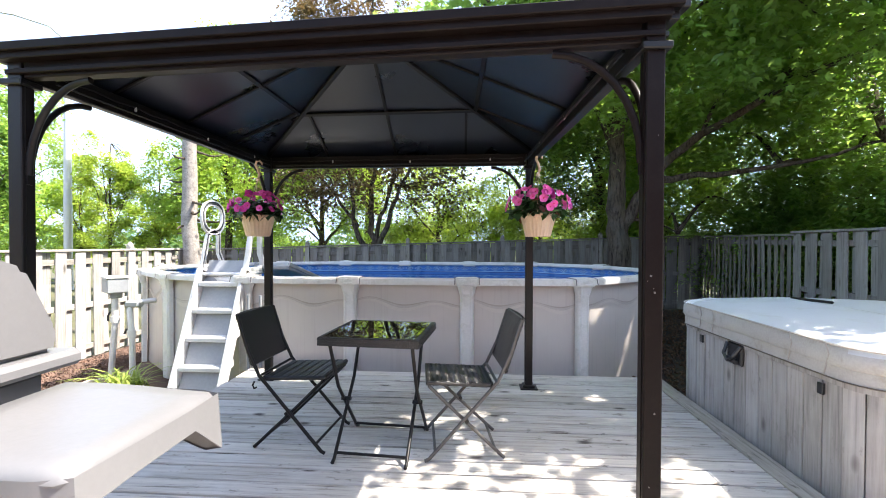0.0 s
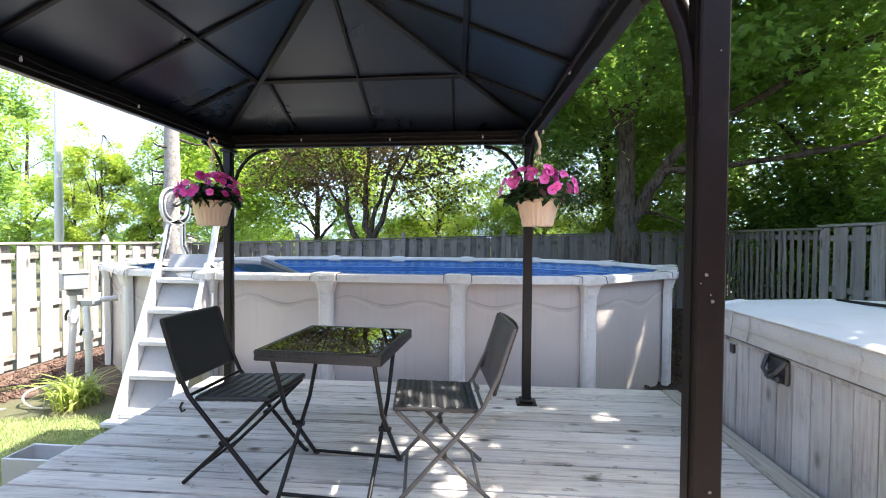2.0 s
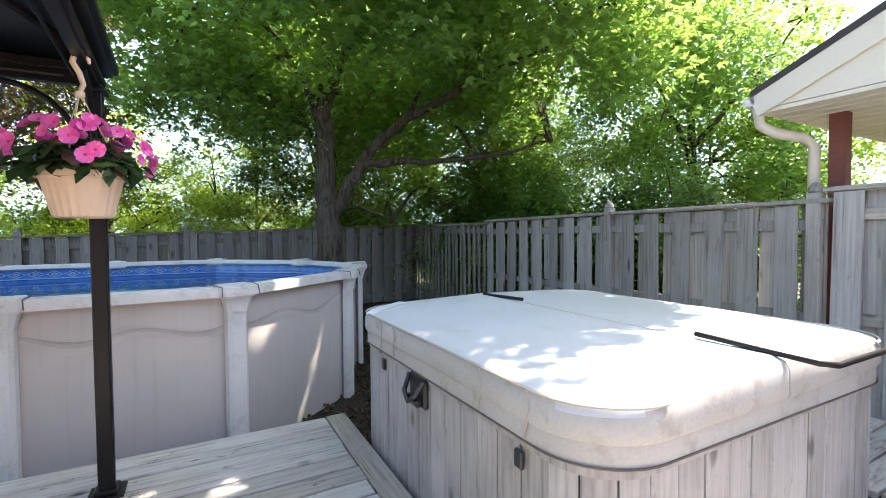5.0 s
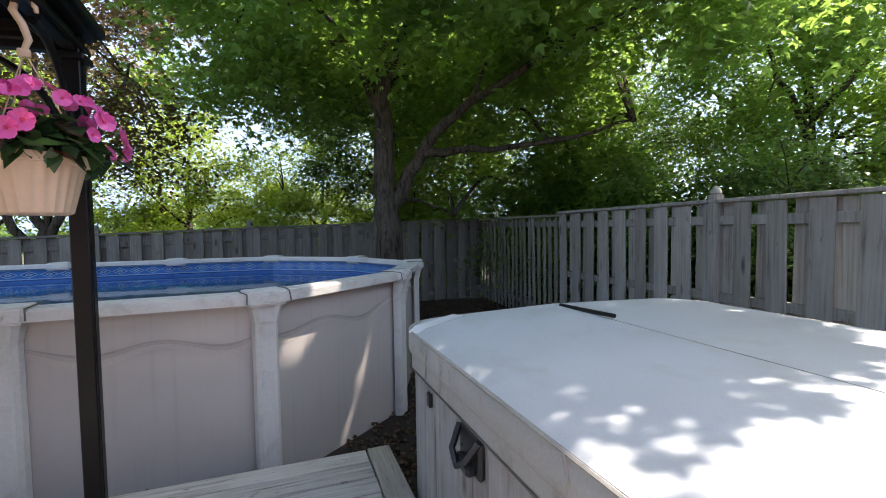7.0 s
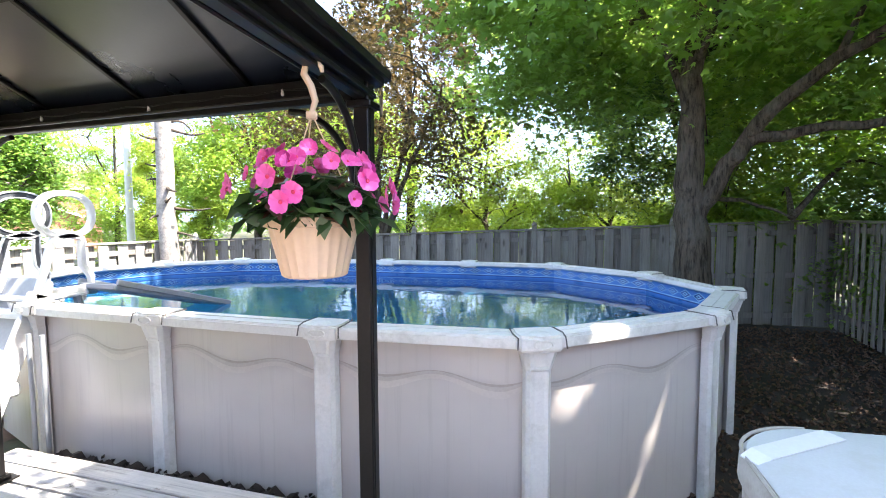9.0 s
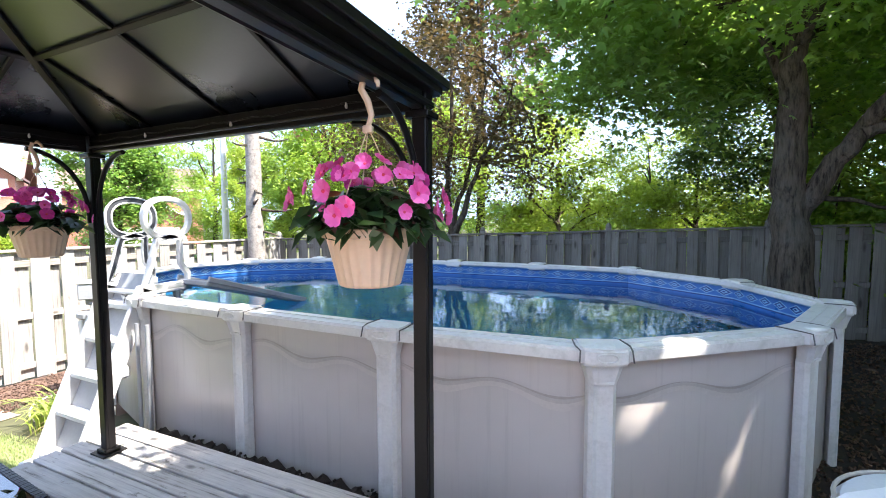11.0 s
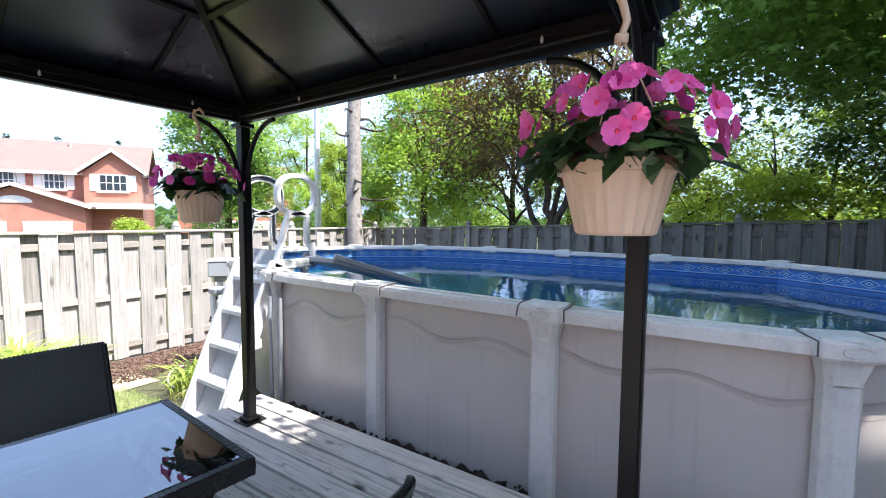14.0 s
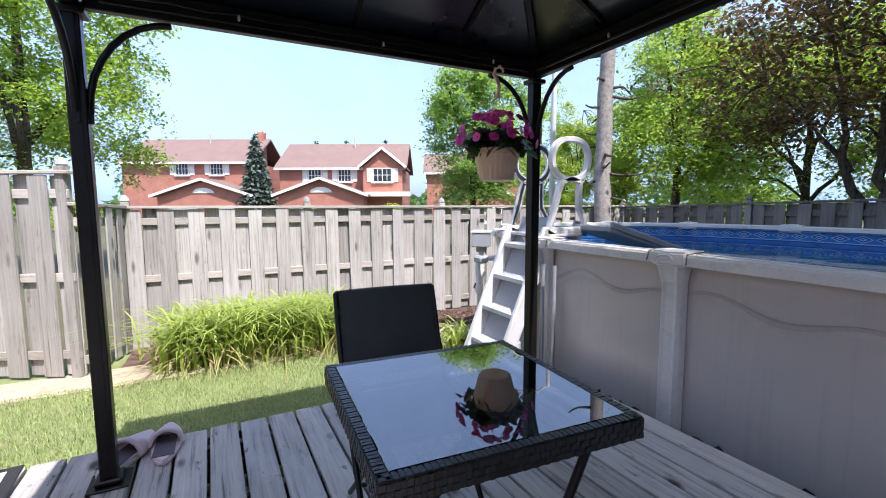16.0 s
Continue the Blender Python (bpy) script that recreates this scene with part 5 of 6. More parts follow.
for x in (LX0, LX1):
    inner = 1 if x == LX0 else -1
    bm = bmesh.new()
    bar(bm, (x, ladder_y(-0.33), -0.33), (x, ladder_y(0.98), 0.98), 0.05, 0.13, (0, 1, 0), 0.012)
    for z in (0.05, 0.33, 0.61):
        box(bm, x - 0.024, x + 0.024, ladder_y(z) + 0.03, ladder_y(z) + 0.12, z - 0.05, z + 0.05, 0.02)
    part("side_rail", bm, M_LADDER, ladder, "wide hollow resin side rail", smooth=40, m=LM)
    # looped handrail: two openings, one above the other
    cy, cz = 4.85, 1.55
    loop = [(x, cy + 0.195 * math.copysign(abs(math.cos(a)) ** 0.85, math.cos(a)), cz + 0.162 * math.copysign(abs(math.sin(a)) ** 0.85, math.sin(a))) for a in [k * 2 * math.pi / 32 for k in range(32)]]
    low = [(x, 4.63, 0.99), (x, 4.69, 1.15), (x, 4.725, 1.28), (x, 4.755, 1.365), (x, 4.86, 1.392), (x, 4.955, 1.365), (x, 4.95, 1.25), (x, 4.955, 1.15), (x, 5.015, 1.06), (x, 5.01, 0.98), (x, 4.85, 0.965)]
    hollow_side = x == LX0
    bm = bmesh.new()
    for ring in (loop, low):
        if hollow_side:
            band(bm, ring, 0.012, 0.03, 0.024)
            band(bm, ring, 0.012, 0.03, -0.024)
        else:
            band(bm, ring, 0.042, 0.052, 0.0)
    bar(bm, (x, 4.60, 0.955), (x, 5.05, 0.955), 0.05, 0.085, bevel=0.012)
    for yy in (4.78, 4.94):
        box(bm, x - 0.024, x + 0.024, yy - 0.018, yy + 0.018, 0.88, 0.93, 0.004)
    rail = part("handrail", bm, M_LADDER, ladder, "looped resin handrail", smooth=50, m=LM)
    if hollow_side:
        # dark band between the white edges, coloured as the shade in the hollow
        bm = bmesh.new()
        for ring in (loop, low):
            band(bm, ring, 0.036, 0.012, 0.0)
        part("hollow", bm, M_GRILL_DARK, rail, "dark band for the shade inside the hollow rail")
        bm = bmesh.new()
        for ring in (loop, low):
            mid = sum((Vector(p) for p in ring), Vector()) / len(ring)
            for p in ring:
                o = (Vector(p) - mid).normalized() * 0.026
                bar(bm, Vector(p) - o, Vector(p) + o, 0.026, 0.008, (1, 0, 0))
        part("rib", bm, M_LADDER, rail, "thin cross ribs")
for z in (-0.27, 0.02, 0.29, 0.56, 0.83):
    yy = ladder_y(z)
    bm = bmesh.new()
    box(bm, LX0 + 0.026, LX1 - 0.026, yy - 0.05, yy + 0.13, z - 0.025, z + 0.02, 0.008)
    for k in range(5):
        box(bm, LX0 + 0.04, LX1 - 0.04, yy - 0.035 + k * 0.03, yy - 0.022 + k * 0.03, z + 0.019, z + 0.024)
    tread = part("tread", bm, M_LADDER, ladder, "ribbed white tread", m=LM)
    bm = bmesh.new()
    bar(bm, (LX0 + 0.03, yy + 0.11, z + 0.13), (LX1 - 0.03, yy + 0.11, z + 0.13), 0.012, 0.24, (0, 0.37, 0.93))
    # grey in place of white: the shadow inside the ladder, put into the colour
    part("riser", bm, M_GREY_RESIN, tread)
part("platform", boxed(LX0 - 0.03, LX1 + 0.03, 4.60, 4.98, 0.915, 0.945, bevel=0.008), M_LADDER, ladder, "white top platform", m=LM)
for x in (LX0, LX1):
    bm = bmesh.new()
    tube(bm, [(x, 4.90, 0.93), (x, 5.02, 0.3), (x, 5.10, -0.25)], 0.03, 8)
    part("inner_leg", bm, M_GREY_RESIN, ladder, m=LM)
for z in (0.1, 0.38):
    part("inner_tread", boxed(LX0, LX1, 4.98, 5.10, z, z + 0.03, bevel=0.006), M_GREY_RESIN, ladder, m=LM)
foot = part("foot", boxed(LX0 - 0.06, LX1 + 0.06, 3.97, 4.13, -0.345, -0.30, bevel=0.01), M_LADDER, ladder, "flat resin foot plate", m=LM)
bm = bmesh.new()
tube(bm, [(LX1 + 0.10, 4.50, 0.72), (LX1 + 0.10, 4.50, -0.16), (LX1 + 0.13, 4.50, -0.22), (LX1 + 0.20, 4.50, -0.22), (LX1 + 0.23, 4.50, -0.16), (LX1 + 0.23, 4.50, 0.72)], 0.016, 8)
part("locking_gate", bm, M_GREY_RESIN, ladder, "grey rail of the swing-up gate", smooth=50, m=LM)

floater = thing("floating_ramp", "grey plastic ramp resting on the water beside the ladder", "pool ramp", pose(-2.9, 5.6, 0.655))
bm = bmesh.new()
a, c = Vector((0.28, -0.66, 0.36)), Vector((0.50, 0.32, 0.04))
vs = [bm.verts.new(p) for p in (a, a + Vector((-0.42, 0.02, 0.0)), c + Vector((-0.30, 0.0, 0.0)), c, a + Vector((0, 0, -0.05)), a + Vector((-0.42, 0.02, -0.05)), c + Vector((-0.30, 0.0, -0.03)), c + Vector((0, 0, -0.03)))]
for q in ((0, 1, 2, 3), (7, 6, 5, 4), (0, 4, 5, 1), (1, 5, 6, 2), (2, 6, 7, 3), (3, 7, 4, 0)):
    bm.faces.new([vs[i] for i in q])
bmesh.ops.recalc_face_normals(bm, faces=bm.faces)
bmesh.ops.bevel(bm, geom=[e for e in bm.edges], offset=0.01, segments=1, affect="EDGES")
part("deck_plate", bm, M_GREY_RESIN, floater)
bm = bmesh.new()
for dx in (-0.40, 0.0):
    bar(bm, a + Vector((dx, 0.02, 0.01)), c + Vector((dx * 0.75, -0.02, 0.01)), 0.03, 0.05, bevel=0.006)
part("side_lip", bm, M_GREY_RESIN, floater)

skimmer = thing("skimmer", "grey box skimmer on the pool's outer wall", "skimmer", pose(-4.98, 5.30, 0.62, 0, 0, -38))
bm = bmesh.new()
box(bm, -0.14, 0.14, -0.13, 0.10, 0.02, 0.20, 0.012)
part("basket_box", bm, M_GREY_RESIN, skimmer, "grey plastic weir box")
part("lid", boxed(-0.15, 0.15, -0.14, 0.11, 0.20, 0.225, bevel=0.006), M_PVC, skimmer)
part("outlet", boxed(-0.06, 0.06, -0.08, 0.05, -0.05, 0.02, bevel=0.01), M_GREY_RESIN, skimmer)
bm = bmesh.new()
tube(bm, [(0, -0.02, -0.05), (0.0, -0.02, -0.35), (-0.05, -0.06, -1.08)], 0.035, 10)
tube(bm, [(0, -0.02, -0.28), (0.0, -0.02, -0.36)], 0.048, 10)
part("pipe", bm, M_PVC, skimmer, "off-white PVC pipe with union", smooth=50)
bm = bmesh.new()
tube(bm, [(-0.04, -0.06, -0.22), (-0.06, -0.08, -0.28), (-0.05, -0.08, -0.34)], 0.014, 6)
part("valve_handle", bm, M_PLASTIC_BLACK, skimmer, smooth=50)
pipe = thing("return_pipe", "off-white return pipe with a valve beside the pool", "pipe", pose(-4.50, 4.95, -0.42))
bm = bmesh.new()
tube(bm, [(0.10, 0.25, 0.98), (0.0, 0.0, 0.98), (0.0, -0.03, 0.90), (0, 0, 0.55), (0.0, 0.0, 0.0)], 0.032, 10)
tube(bm, [(0, -0.01, 0.66), (0, -0.005, 0.58)], 0.046, 10)
part("riser_pipe", bm, M_PVC, pipe, smooth=50)
part("elbow", boxed(-0.05, 0.12, -0.06, 0.05, 0.93, 1.01, bevel=0.02), M_GREY_RESIN, pipe)
bm = bmesh.new()
tube(bm, [(-0.05, -0.02, 0.68), (-0.07, -0.03, 0.62)], 0.013, 6)
part("valve_handle", bm, M_PLASTIC_BLACK, pipe)
hose = thing("hose", "pale garden hose coiled in the mulch", "hose", pose(-4.75, 4.75, ground_z(-4.75)))
bm = bmesh.new()
tube(bm, [(0.30 * math.cos(a) + 0.02 * a, 0.20 * math.sin(a), 0.02 + 0.10 * max(0, math.sin(a * 0.7))) for a in [k * 0.3 for k in range(30)]], 0.011, 6)
part("coil", bm, M_SIDING, hose, smooth=60)


# ---- grill by the steps ----
grill = thing("gas_grill", "gas barbecue with pale grey hood and draped side shelf", "grill", pose(-2.15, 1.05, 0))
bm = bmesh.new()
prof = [(-0.30, 0.93), (-0.31, 1.00), (-0.20, 1.20), (-0.02, 1.27), (0.17, 1.20), (0.27, 1.00), (0.26, 0.93)]
for x0, x1 in ((-0.32, 0.33),):
    a = [bm.verts.new((x0, p, z)) for p, z in prof]
    c = [bm.verts.new((x1, p, z)) for p, z in prof]
    for i in range(len(prof) - 1):
        bm.faces.new((a[i], a[i + 1], c[i + 1], c[i]))
    bm.faces.new(a[::-1])
    bm.faces.new(c)
    bm.faces.new((a[0], c[0], c[-1], a[-1]))
bmesh.ops.recalc_face_normals(bm, faces=bm.faces)
bmesh.ops.bevel(bm, geom=[e for e in bm.edges if not e.is_boundary], offset=0.02, segments=2, affect="EDGES")
part("hood", bm, M_GRILL, grill, "pale grey rounded hood", smooth=40)
part("hood_rim", boxed(-0.35, 0.37, -0.34, 0.31, 0.885, 0.935, bevel=0.014), M_GRILL, grill)
part("firebox", boxed(-0.30, 0.31, -0.26, 0.24, 0.62, 0.885, bevel=0.02), M_GRILL_DARK, grill, "dark firebox under the hood")
part("cart", boxed(-0.28, 0.29, -0.23, 0.22, 0.10, 0.62, bevel=0.01), M_GRILL_DARK, grill)
for x in (-0.26, 0.26):
    for yy in (-0.20, 0.20):
        part("caster", boxed(x - 0.02, x + 0.02, yy - 0.03, yy + 0.03, 0.002, 0.10, bevel=0.012), M_PLASTIC_BLACK, grill)
bm = bmesh.new()
box(bm, 0.36, 0.86, -0.27, 0.25, 0.80, 0.845, 0.022)
bmesh.ops.subdivide_edges(bm, edges=[e for e in bm.edges if e.calc_length() > 0.3], cuts=6, use_grid_fill=True)
for v in bm.verts:
    v.co.z -= 0.012 * ((v.co.x - 0.36) / 0.5) + 0.006 * math.sin(v.co.x * 9) * math.sin(v.co.y * 8)
shelf = part("side_shelf", bm, M_GRILL, grill, "pale grey cover over the side shelf", smooth=60)
bm = bmesh.new()
edge = [(0.36, -0.272), (0.55, -0.276), (0.72, -0.276), (0.80, -0.272), (0.862, -0.25), (0.866, -0.1), (0.868, 0.10), (0.862, 0.235), (0.80, 0.256), (0.55, 0.258), (0.36, 0.256)]
drop = [0.10, 0.09, 0.085, 0.08, 0.085, 0.075, 0.07, 0.18, 0.20, 0.10, 0.09]
top = [bm.verts.new((x, yy, 0.835 - 0.012 * (x - 0.36) / 0.5)) for x, yy in edge]
bot = [bm.verts.new((0.61 + (x - 0.61) * 1.035, yy * 1.03, 0.835 - dd)) for (x, yy), dd in zip(edge, drop)]
inn = [bm.verts.new((0.61 + (x - 0.61) * 1.02, yy * 1.01, 0.835 - dd + 0.002)) for (x, yy), dd in zip(edge, drop)]
for ring_a, ring_b in ((top, bot), (bot, inn)):
    for i in range(len(edge) - 1):
        bm.faces.new((ring_a[i], ring_a[i + 1], ring_b[i + 1], ring_b[i]))
part("drape", bm, M_GRILL, shelf, "hanging edge and corner of the cover", smooth=60)
planter = thing("tray", "small pale metal tray on the lawn by the deck", "tray", pose(-3.04, 3.04, ground_z(-3.04)))
bm = bmesh.new()
for b6 in ((-0.15, 0.15, -0.10, -0.085), (-0.15, 0.15, 0.085, 0.10), (-0.15, -0.135, -0.085, 0.085), (0.135, 0.15, -0.085, 0.085)):
    box(bm, *b6, 0.006, 0.27, 0.003)
box(bm, -0.15, 0.15, -0.10, 0.10, 0.0, 0.006)
part("bin", bm, M_STEEL, planter)

# ---- slippers and mat ----
for sx, sy, ang in ((-2.61, 1.80, 62), (-2.63, 1.96, 88)):
    slip = thing("slipper", "pale pink plush slipper lying on the deck", "slipper", pose(sx, sy, 0.001, 0, 0, ang) @ Matrix.Scale(1.4, 4), "pair of slippers by the post")
    bm = bmesh.new()
    outl = [(0.045 * (1.0 + 0.12 * math.sin(a)) * math.cos(a), 0.125 * math.sin(a)) for a in [k * 2 * math.pi / 22 for k in range(22)]]
    prism(bm, outl, 0.0, 0.022)
    bmesh.ops.bevel(bm, geom=[e for e in bm.edges], offset=0.006, segments=2, affect="EDGES")
    part("sole", bm, M_SLIPPER, slip, smooth=50)
    bm = bmesh.new()
    rows = []
    for j in range(7):
        yy = 0.005 + j * 0.02
        hw = 0.052 * math.sqrt(max(0.02, 1 - (yy / 0.135) ** 2))
        rows.append([bm.verts.new((hw * math.cos(a), yy, 0.015 + (0.055 - 0.03 * j / 6) * math.sin(a))) for a in [k * math.pi / 8 for k in range(9)]])
    for a, c in zip(rows, rows[1:]):
        for k in range(8):
            bm.faces.new((a[k], a[k + 1], c[k + 1], c[k]))
    up = part("upper", bm, M_SLIPPER, slip, "fluffy rounded toe", smooth=60)
    bm = bmesh.new()
    tube(bm, [v for v in [(0.050 * math.cos(a), 0.003, 0.016 + 0.052 * math.sin(a)) for a in [k * math.pi / 8 for k in range(9)]]], 0.009, 6)
    part("cuff", bm, M_SLIPPER, up, smooth=60)
    part("insole", boxed(-0.032, 0.032, -0.095, 0.06, 0.0221, 0.0245), M_SLIPPER_DARK, slip)
door_mat = thing("door_mat", "black rubber mat with white corner print on the deck", "mat", pose(-2.44, 1.12, 0.002, 0, 0, 3))
part("mat", boxed(-0.31, 0.25, -0.60, 0.29, 0.0, 0.008, bevel=0.003), M_MAT, door_mat)
bm = bmesh.new()
for b4 in ((-0.27, -0.20, 0.10, 0.20), (-0.27, -0.12, 0.20, 0.24), (-0.20, -0.05, -0.30, -0.26), (0.0, 0.15, 0.20, 0.24)):
    box(bm, *b4, 0.0085, 0.0095)
part("print", bm, M_WHITE_PAINT, door_mat, "white line print")

# ---- dark lumps of soil between deck and pool ----
rng = np.random.default_rng(21)


def chips(name, label, n, place, size, mat, seed):
    """Small lumps or chips strewn on the ground, as one object."""
    r = np.random.default_rng(seed)
    pos = np.array([place(r) for _ in range(n)])
    v, f = scatter_leaves(r, pos, size, (np.array([(0, 0, 0), (-0.35, 0.4, 0.28), (0, 1, 0), (0.35, 0.4, 0.28), (0, 0.5, -0.3)]), np.array([(0, 2, 1), (0, 3, 2), (0, 1, 4), (2, 4, 1), (0, 4, 3), (3, 4, 2)])), 0.0, 0.8)
    return tagged(soup(name, v, f, mat), label, "mulch", kind="stuff")


bm = bmesh.new()
rows = []
for i in range(101):
    x = -2.72 + i * 0.036
    hgt = -0.15 + 0.025 * math.sin(i * 1.7) + 0.015 * math.sin(i * 0.43)
    if x > 0.5:
        hgt -= (x - 0.5) * 0.35
    rows.append([bm.verts.new((x, yy, zz)) for yy, zz in ((4.345, -0.29), (4.355, hgt - 0.06), (4.43, hgt - 0.012), (4.50, hgt), (4.58 if x < 0.6 else 4.58 + (x - 0.6) * 0.8, hgt), (4.58 if x < 0.6 else 4.58 + (x - 0.6) * 0.8, -0.29))])
for a, c in zip(rows, rows[1:]):
    for k in range(5):
        bm.faces.new((a[k], c[k], c[k + 1], a[k + 1]))
soil_bank = new("soil_bank", obj_mesh(bm, "soil_bank", M_SOIL, 40))
tagged(soil_bank, "black soil banked between deck and pool wall", "soil", kind="structure")
chips("soil_lumps", "black soil lumps between deck and pool wall", 700, lambda r: (r.uniform(-2.7, 0.5), r.uniform(4.40, 4.55), r.uniform(-0.19, -0.12)), 0.036, M_SOIL, 31)
chips("bark_chips", "fallen leaves and bark chips by the pool", 9000, lambda r: (r.uniform(1.1, 4.8), r.uniform(4.2, 10.6), -0.285 + r.uniform(0, 0.012)), 0.045, M_CHIP, 32)
chips("red_chips", "red bark chips along the fence", 3500, lambda r: (lambda x: (x, r.uniform(4.3, 8.0), ground_z(x) + 0.018))(r.uniform(-6.5, -5.3)), 0.04, M_RED_MULCH, 33)


# ---- lawn grass and lilies ----
def blades(name, label, category, n, place, height, width, mat, seed, lean=0.4, parent=None, seg=1):
    r = np.random.default_rng(seed)
    base = np.array([place(r) for _ in range(n)])
    a = r.uniform(0, 2 * np.pi, n)
    h = height * r.uniform(0.5, 1.2, n)
    l = lean * r.uniform(0.2, 1.3, n) * h
    side = np.stack([-np.sin(a), np.cos(a), np.zeros(n)], 1) * (width / 2)
    out = np.stack([np.cos(a), np.sin(a), np.zeros(n)], 1)
    levels = [0.0, 1.0] if seg == 1 else [0, 0.25, 0.5, 0.75, 1.0]
    vs = []
    for t in levels[:-1]:
        up = h * (t if seg == 1 else (1.25 * t - 0.45 * t * t * (1 + lean)))
        c = base + out * (l * t * t)[:, None] + np.array([0, 0, 1.0])[None] * up[:, None]
        w = (1 - 0.6 * t) if seg == 1 else (1.0 - t * t * 0.85)
        vs += [c - side * w, c + side * w]
    tup = h * (1.0 if seg == 1 else (1.25 - 0.45 * (1 + lean)))
    vs.append(base + out * l[:, None] + np.array([0, 0, 1.0])[None] * tup[:, None])
    k = len(vs)
    v = np.stack(vs, 1).reshape(-1, 3)
    fs = []
    for i in range(len(levels) - 2):
        fs += [(2 * i, 2 * i + 1, 2 * i + 3), (2 * i, 2 * i + 3, 2 * i + 2)]
    fs.append((k - 3, k - 2, k - 1))
    f = (np.array(fs)[None] + (np.arange(n) * k)[:, None, None]).reshape(-1, 3)
    ob = soup(name, v, f, mat, parent)
    return tagged(ob, label, category, kind="stuff") if parent is None else tagged(ob, label)


def lawn_at(r):
    x = -2.79 - 2.35 * r.random() ** 1.1
    return (x, r.uniform(-0.5, 4.3), ground_z(x))


blades("grass", "short yellowish-green lawn grass", "grass", 60000, lawn_at, 0.042, 0.006, M_BLADE, 41, 0.7)
for cx, cy, n, hh, rr, nm in ((-5.50, 2.0, 420, 0.98, 0.24, 1), (-5.50, 2.50, 480, 1.06, 0.28, 2), (-5.46, 3.0, 480, 1.06, 0.28, 3), (-5.46, 3.5, 440, 1.0, 0.26, 4), (-4.35, 4.62, 110, 0.50, 0.14, 5)):
    lily = thing("lily_clump", "bright green clump of arching daylily leaves", "plant", pose(cx, cy, ground_z(cx)), "daylilies along the fence")
    blades("leaves", "", "", int(n * 1.35), lambda r: (r.normal(0, rr * 0.6), r.normal(0, rr * 0.6), 0), hh, 0.026, M_LILY, 50 + nm, 0.75, lily, 4)
    blades("dry_leaves", "pale dry lower leaves", "", n // 6, lambda r: (r.normal(0, rr * 0.7), r.normal(0, rr * 0.7), 0), hh * 0.6, 0.022, M_LILY_DRY, 70 + nm, 1.5, lily, 4)


# ---- trees ----
# The big maple behind the pool, whose limbs reach over the hot tub. Its dense clumps there are out of view, added to
# cast shade.
gap_rng = random.Random(17)
